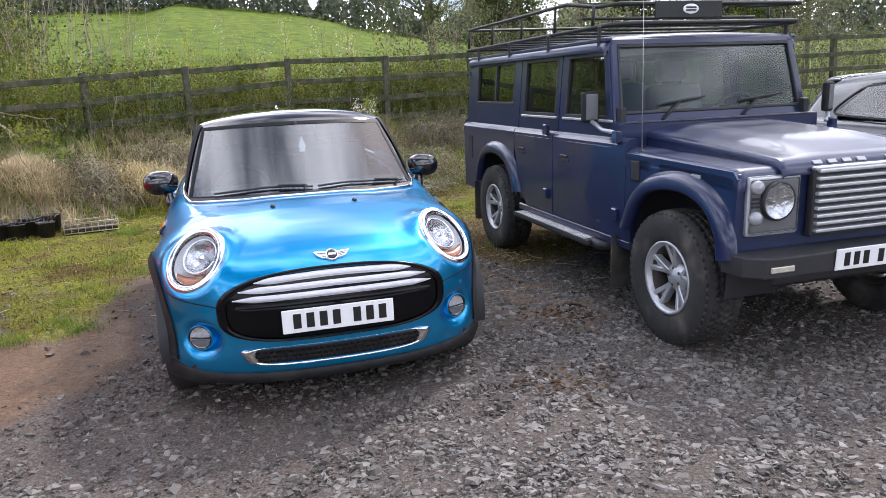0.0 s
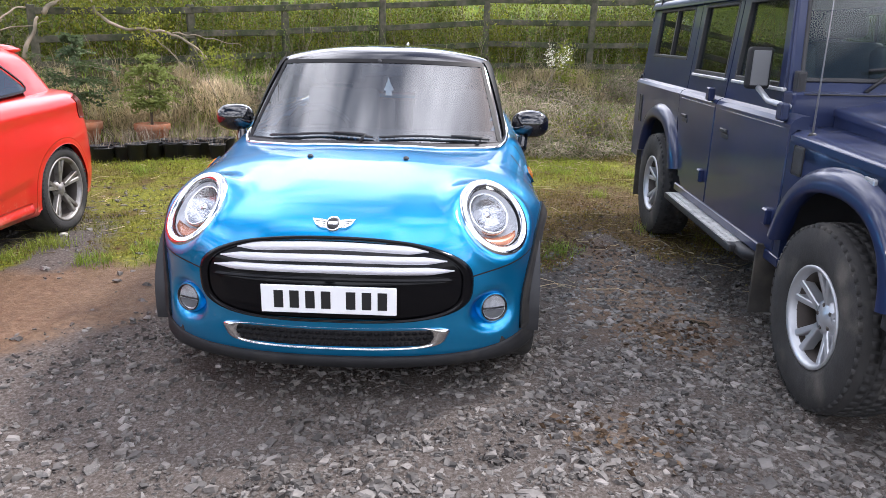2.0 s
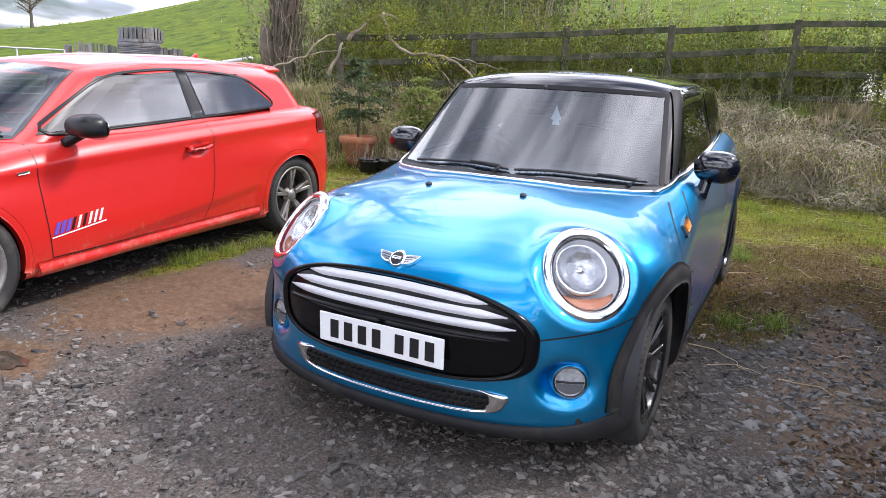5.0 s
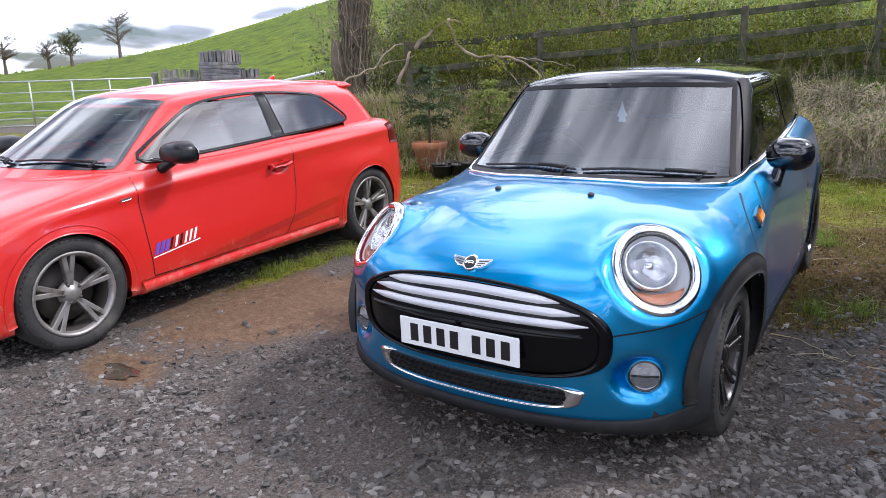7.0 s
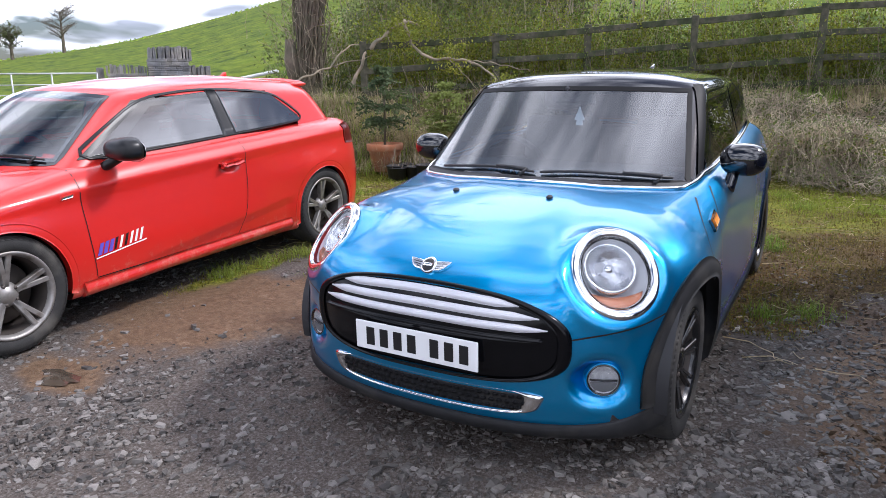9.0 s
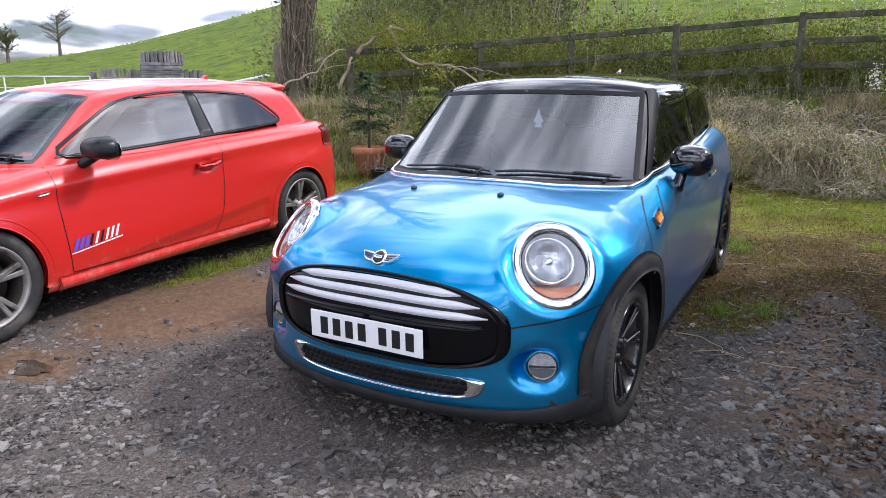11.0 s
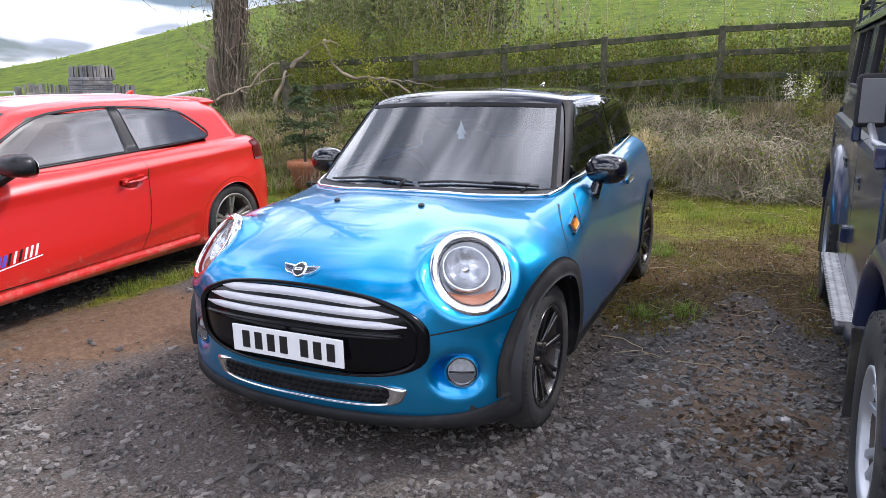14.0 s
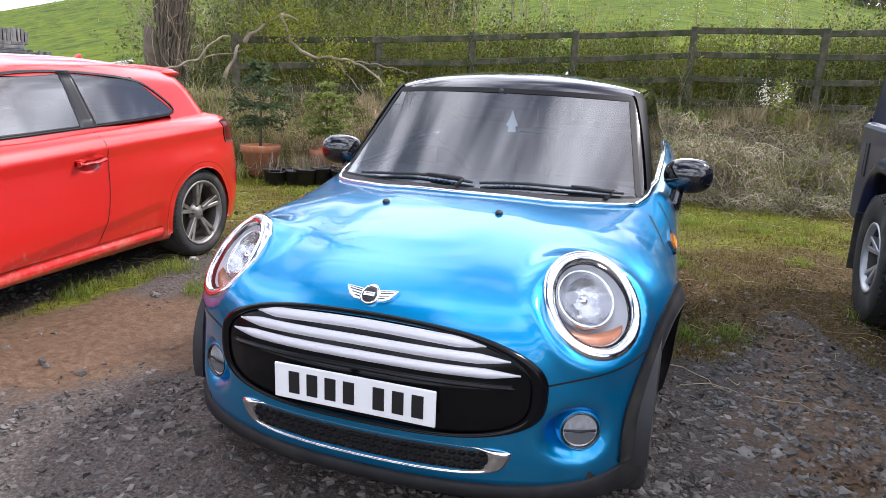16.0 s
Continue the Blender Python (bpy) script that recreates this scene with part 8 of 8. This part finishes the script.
def conifer(x, y, z, h, spread, key, label):
    """A small fir: a stem, tiers of boughs, short needles."""
    ob = thing("potted_conifer", pose(x, y, z), label, "conifer")
    part("stem", tube([(0, 0, 0), (0.01, 0, h * 0.5), (0, 0, h)], [0.018, 0.012, 0.004], 8), M["bark"], ob)
    n = 70
    tier = PR.integers(0, 5, n)
    f = np.array([0.30, 0.47, 0.63, 0.80, 0.95])[tier] + PR.normal(0, 0.012, n)
    a = PR.uniform(0, 2 * math.pi, n)
    L = spread * np.array([0.55, 0.80, 0.88, 0.50, 0.16])[tier] * PR.uniform(0.7, 1.1, n)
    u = np.linspace(0, 1, 6)
    c = np.zeros((n, 6, 3))
    c[..., 0], c[..., 1] = (np.cos(a) * L)[:, None] * u, (np.sin(a) * L)[:, None] * u
    c[..., 2] = (f * h)[:, None] + (L * PR.uniform(0.1, 0.6, n))[:, None] * u - (L * PR.uniform(0.1, 0.7, n))[:, None] * u ** 2
    b = new("branchwork", fast_mesh("branchwork", *tubes(c, np.full(n, 0.005), np.full(n, 0.002)), M["twig"]))
    b.parent = ob
    b["kind"] = "stuff"
    m = 5200
    i, v = PR.integers(0, n, m), PR.uniform(0.1, 1, m)
    g = v * 5
    j = np.minimum(g.astype(int), 4)
    p = c[i, j] + (c[i, j + 1] - c[i, j]) * (g - j)[:, None] + PR.normal(0, 0.028, (m, 3)) * np.array([1, 1, 0.45])
    nd = new("needles", fast_mesh("needles", *leaves(p, PR.uniform(0.014, 0.028, m), 0.55), M[key]))
    nd.parent = ob
    nd["kind"] = "stuff"
    return ob


flower_pot(-4.18, 5.70, 0.24, 0.36, "round terracotta plant pot on the moss")
conifer(-4.18, 5.70, float(ground_z(-4.18, 5.70)) + 0.32, 1.02, 0.60, "needle", "small dark fir tree growing in a terracotta pot")
flower_pot(-3.50, 6.10, 0.21, 0.32, "terracotta plant pot among black pots")
conifer(-3.50, 6.10, float(ground_z(-3.50, 6.10)) + 0.28, 0.85, 0.50, "needle_light", "small pale green conifer growing in a terracotta pot")


def black_pot(x, y, r, h):
    ob = thing("nursery_pot", pose(x, y, float(ground_z(x, y)) - 0.004, 0, 0, PR.uniform(0, 360)), "small black plastic nursery pot with bare seedlings", "plant pot", "black nursery pots by the bank")
    part("pot", lathe_z([(0.001, 0.0), (r * 0.78, 0.0), (r * 0.97, h * 0.92), (r * 1.04, h * 0.93), (r * 1.04, h), (r * 0.95, h), (r * 0.92, h * 0.88), (0.001, h * 0.88)], 20), M["pot_plastic"], ob)
    n = 9
    c = np.zeros((n, 4, 3))
    c[:, 0] = np.stack([PR.normal(0, r * 0.4, n), PR.normal(0, r * 0.4, n), np.full(n, h * 0.86)], 1)
    for k in range(1, 4):
        c[:, k] = c[:, k - 1] + np.stack([PR.normal(0, 0.02, n), PR.normal(0, 0.02, n), PR.uniform(0.03, 0.09, n)], 1)
    s = new("seedling_growth", fast_mesh("seedling_growth", *tubes(c, np.full(n, 0.003), np.full(n, 0.0015)), M["twig"]))
    s.parent = ob
    s["kind"] = "stuff"
    return ob


for k in range(22):
    u = k / 21
    bx, by = -3.85 + 1.25 * u + float(PR.normal(0, 0.05)), 5.42 + 0.58 * u + float(PR.normal(0, 0.05)) + (0.16 if k % 2 else -0.05)
    black_pot(bx, by, float(PR.uniform(0.095, 0.125)), float(PR.uniform(0.17, 0.22)))

# wire seed tray
tr = thing("seed_tray", pose(-2.16, 6.02, float(ground_z(-2.16, 6.02)), 0, 0, 14), "low cream wire tray with dead seedlings in it", "tray")
for z0 in (0.02, 0.075, 0.135):
    part("wire_frame", tube([(-0.29, -0.17, z0), (0.29, -0.17, z0), (0.29, 0.17, z0), (-0.29, 0.17, z0)], 0.006, 6, True), M["cream_wire"], tr)
for k in range(9):
    for s in (-1, 1):
        part("wire", tube([(-0.29 + k * 0.0725, 0.17 * s, 0.02), (-0.29 + k * 0.0725, 0.17 * s, 0.135)], 0.003, 5), M["cream_wire"], tr)
part("soil_bed", box(-0.28, 0.28, -0.16, 0.16, 0.0, 0.06, 0.02, 2), M["soil"], tr)
n = 90
c0 = np.stack([PR.uniform(-0.27, 0.27, n), PR.uniform(-0.15, 0.15, n), np.full(n, 0.05)], 1)
c = c0[:, None] + np.cumsum(np.concatenate([np.zeros((n, 1, 3)), np.stack([PR.normal(0, 0.02, (n, 3)), PR.normal(0, 0.02, (n, 3)), PR.uniform(0.005, 0.05, (n, 3))], -1)], 1), 1)
sd = new("seedling_growth", fast_mesh("seedling_growth", *tubes(c, np.full(n, 0.003), np.full(n, 0.0015)), M["twig"]))
sd.parent = tr
sd["kind"] = "stuff"

# field gate
GA, GB = Vector((-16.25, 9.70)), Vector((-19.4, 5.0))
gd = GB - GA
gl = 3.9
gyaw = math.degrees(math.atan2(gd.y, gd.x))
for k in range(2):
    o = GA + gd.normalized() * (gl + 0.1) * k
    gz0 = 0.5 + 0.04 * k
    gate = thing("field_gate", pose(o.x, o.y, gz0, 0, 0, gyaw), "galvanised tubular steel field gate, closed", "gate", "field gates in a row")
    for z0 in (0.02, 0.20, 0.38, 0.60, 0.85, 1.13):
        part("gate_bar", tube([(0, 0, z0), (gl, 0, z0)], 0.021 if z0 in (0.02, 1.13) else 0.016, 8), M["galv"], gate)
    for x0 in (0, gl * 0.27, gl * 0.5, gl * 0.75, gl):
        part("gate_upright", tube([(x0, 0, -0.1), (x0, 0, 1.14)], 0.020, 8), M["galv"], gate)
# slate wall and pillar
def stone_stack(name, cx, cy, z0, w, d, h, yaw, label, cope):
    ob = thing(name, pose(cx, cy, z0, 0, 0, yaw), label, "wall")
    part("core", box(-w / 2 + 0.03, w / 2 - 0.03, -d / 2 + 0.03, d / 2 - 0.03, -0.3, h, 0.0), M["slate_wall"], ob)
    z = -0.25
    while z < h - 0.02:
        hh = random.uniform(0.04, 0.09)
        x = -w / 2
        while x < w / 2 - 0.02:
            ll = min(random.uniform(0.12, 0.34), w / 2 - x)
            for s in (-1, 1):
                part("stone", box(x + 0.004, x + ll - 0.004, s * d / 2 - 0.04, s * d / 2 + random.uniform(0.0, 0.02), z + 0.004, z + hh - 0.004, 0.006, 1), M["slate_wall"], ob)
            x += ll
        z += hh
    x = -w / 2
    while x < w / 2 - 0.02:
        tt = random.uniform(0.03, 0.075)
        part("coping_stone", box(x + 0.003, x + tt, -d / 2 - 0.02, d / 2 + 0.02, h, h + cope * random.uniform(0.85, 1.12), 0.006, 1), M["slate_wall"], ob, at=pose(0, 0, 0, 0, random.uniform(-1.5, 1.5), 0))
        x += tt
    return ob


wyaw = math.degrees(math.atan2(10.91 - 10.12, -15.85 + 16.41))
stone_stack("slate_wall", -16.13, 10.52, 0.45, 0.98, 0.45, 1.12, wyaw, "low slate wall with upright coping stones", 0.26)
stone_stack("slate_pillar", -15.50, 11.35, 0.45, 1.05, 1.0, 1.50, wyaw, "square slate gate pillar with upright coping stones", 0.34)
stone_stack("slate_wall", -15.05, 12.0, 0.45, 0.55, 0.45, 1.12, wyaw, "short end of a slate wall with coping stones", 0.24)
gp = thing("gate_post", pose(-16.52, 9.98, 0.4), "square pale stone gate post", "post")
part("post_shaft", box(-0.07, 0.07, -0.07, 0.07, 0, 1.38, 0.015, 1), M["slate_wall"], gp)
bar = thing("barrier_pole", pose(0, 0, 0), "white barrier pole resting on the bank", "pole")
part("pole", tube([(-13.6, 11.4, 1.35), (-11.0, 10.9, 1.62)], 0.04, 8), M["white"], bar)
part("pole_post", tube([(-12.3, 11.15, 0.2), (-12.3, 11.15, 1.48)], 0.04, 8), M["wood"], bar)

# ---- loose slate ----
def chips(cx, cy, size, flat):
    """Angular flat chips of stone, each with its own shape."""
    n = len(cx)
    corner = np.array([(-1, -1, -1), (1, -1, -1), (1, 1, -1), (-1, 1, -1), (-1, -1, 1), (1, -1, 1), (1, 1, 1), (-1, 1, 1)], float)
    v = corner[None] * (1 + PR.uniform(-0.6, 0.3, (n, 8, 3)))
    v[:, [1, 5], :2] *= PR.uniform(0.5, 1.05, (n, 1, 1))
    v[:, [3, 7], :2] *= PR.uniform(0.5, 1.1, (n, 1, 1))
    v[:, 4:, :2] *= PR.uniform(0.5, 0.9, (n, 1, 1))
    v = v * (size[:, None, None] / 2) * np.stack([np.ones(n), PR.uniform(0.45, 0.95, n), flat], 1)[:, None]
    a, b, c = PR.uniform(0, 2 * math.pi, n), PR.normal(0, 0.12, n), PR.normal(0, 0.12, n)
    z = v[..., 2] + v[..., 0] * b[:, None] + v[..., 1] * c[:, None]
    x = v[..., 0] * np.cos(a)[:, None] - v[..., 1] * np.sin(a)[:, None]
    y = v[..., 0] * np.sin(a)[:, None] + v[..., 1] * np.cos(a)[:, None]
    out = np.stack([x + cx[:, None], y + cy[:, None], z + (ground_z(cx, cy) + size * flat * 0.22)[:, None]], -1)
    q = np.array([(4, 5, 6, 7), (0, 1, 5, 4), (1, 2, 6, 5), (2, 3, 7, 6), (3, 0, 4, 7)])
    return out.reshape(-1, 3), (np.arange(n)[:, None, None] * 8 + q[None]).reshape(-1, 4)


def gravel_w(x, y):
    w = np.where(x > 0, sstep(3.4, 1.2, y), sstep(2.6, 0.6, y)) * (1 - np.where(x > 0, 0.45 * sstep(0.9, 1.5, y), 0.92) * np.clip(mud_at(x, y) * 1.2, 0, 1)) * (1 - 0.9 * np.clip(moss_at(x, y) * 1.5, 0, 1))
    patch = 0.45 + 0.55 * (np.sin(2.1 * x + 1.7 * y) * np.sin(1.9 * y - 1.3 * x + 0.7) > -0.2)
    return np.clip(w * patch + 0.07, 0, 1) * (1 - 0.85 * np.clip(mud_at(x, y) * 1.3, 0, 1) * (x < 0))


x, y = scatter(64000, -4.6, 4.8, -2.5, 4.2, gravel_w)
stuff("gravel", chips(x, y, np.clip(PR.lognormal(math.log(0.0170), 0.55, len(x)), 0.007, 0.05), PR.uniform(0.22, 0.55, len(x))), M["slate"], "loose grey slate chippings over the yard", "gravel")
heaps = lambda x, y: np.clip(soft(x, y, -1.9, -0.25, 0.7, 0.35) + soft(x, y, 2.3, -0.5, 1.2, 0.5) + soft(x, y, 0.9, -0.7, 1.0, 0.6) + 1.5 * soft(x, y, 1.55, 0.9, 0.6, 0.9) + 0.3 * soft(x, y, -2.8, -1.0, 0.8, 0.5), 0, 1) * 0.9 + 0.03
x, y = scatter(30000, -7.5, 8.0, -7.0, 0.8, lambda x, y: np.where((x > -4.6) & (x < 4.8) & (y > -2.5), 0, 0.8) * np.exp(-((x - 0.2) / 5.0) ** 4 - ((y + 1.5) / 4.2) ** 4))
stuff("gravel", chips(x, y, np.clip(PR.lognormal(math.log(0.022), 0.5, len(x)), 0.009, 0.06), PR.uniform(0.22, 0.5, len(x))), M["slate"], "slate chippings on the wider yard", "gravel")
x, y = scatter(15000, -4.2, 4.6, -2.3, 3.6, lambda x, y: (heaps(x, y) + 0.16 * soft(x, y, 1.5, 1.5, 0.9, 1.2)) * (1 - 0.9 * np.clip(mud_at(x, y) * 1.3, 0, 1) * (x < -1)) + 0.04 * gravel_w(x, y))
stuff("gravel", chips(x, y, np.clip(PR.lognormal(math.log(0.031), 0.36, len(x)), 0.016, 0.075), PR.uniform(0.12, 0.30, len(x))), M["slate_big"], "larger flat pieces of slate strewn over the yard", "gravel")
x, y = scatter(15000, -3.2, 3.4, -2.3, 1.2, lambda x, y: gravel_w(x, y) * 0.9 + 0.10 * (1 - np.clip(mud_at(x, y), 0, 1)))
stuff("gravel", chips(x, y, PR.uniform(0.006, 0.014, len(x)), PR.uniform(0.3, 0.7, len(x))), M["slate"], "fine grey slate grit between the stones", "gravel")
shapes = []
for k in range(14):
    v, q = chips(np.zeros(1), np.zeros(1), np.ones(1), np.array([PR.uniform(0.22, 0.45)]))
    v = v - np.array([0, 0, float(ground_z(0.0, 0.0))])
    shapes.append(fast_mesh("stone", v, q, M["slate_big"]))
k = PR.integers(0, 3, 420)
lx = np.array([1.58, 1.11, 1.35])[k] + PR.normal(0, 0.15, 420)
ly = np.array([1.0, -0.06, 2.6])[k] + PR.normal(0, 0.13, 420)
stuff("leaf_litter", leaves(np.stack([lx, ly, ground_z(lx, ly) + 0.012], 1), PR.uniform(0.010, 0.024, 420), 0.85), M["litter"], "small dead brown leaves on the mud", "leaves")
M["water"] = mat("muddy_water", (0.06, 0.045, 0.032), rough=0.14, vary=0.15, spec=0.6)


def puddle(x0, y0, rx, ry, label):
    """A shallow pool with an uneven rim, just over the mud."""
    w = np.linspace(0, 2 * math.pi, 40, endpoint=False)
    r = 1 + 0.18 * np.sin(2 * w + x0) + 0.12 * np.sin(3 * w + 2 * y0) + 0.07 * np.sin(7 * w)
    z0 = float(ground_z(x0, y0)) + 0.006
    verts = [(0, 0, 0.002)] + [(rx * k * a * math.cos(b), ry * k * a * math.sin(b), 0.002 - 0.010 * (k > 0.9)) for k in (0.6, 1.0) for a, b in zip(r, w)]
    faces = [(0, 1 + i, 1 + (i + 1) % 40) for i in range(40)] + [(1 + i, 41 + i, 41 + (i + 1) % 40, 1 + (i + 1) % 40) for i in range(40)]
    ob = thing("puddle", pose(x0, y0, z0), label, "puddle")
    part("pool", (verts, faces), M["water"], ob)


puddle(1.76, 1.22, 0.075, 0.075, "small shiny puddle in the mud beside the off-roader")
puddle(-1.95, -0.2, 0.17, 0.07, "small brown puddle in the gravel")
M["pale_stone"] = mat("pale_stone", (0.50, 0.46, 0.40), rough=0.8, vary=0.2, scale=20, bump=0.4, bump_scale=60)
pale = []
for k in range(2):
    pale.append(shapes[k].copy())
    pale[k].materials[0] = M["pale_stone"]
x, y = scatter(290, -3.0, 3.2, -1.9, 2.2, lambda x, y: gravel_w(x, y) * 0.8 + 0.2 * sstep(2.6, 1.0, y))
x, y = np.concatenate([x, [-0.1, -0.74, -1.29, -2.41, 1.55, 1.3]]), np.concatenate([y, [-0.1, -0.40, -0.68, 2.29, 0.9, 1.35]])
for i in range(len(x)):
    st = new("stone", shapes[i % 14] if i not in (4, 31, 77, 120, 190, 293) else pale[i % 2])
    st.parent = ground
    sc = float(PR.uniform(0.032, 0.062)) if i < 290 else 0.068
    st.matrix_basis = pose(float(x[i]), float(y[i]), float(ground_z(x[i], y[i])) + sc * 0.05, 0, 0, float(PR.uniform(0, 360))) @ Matrix.Scale(sc, 4)
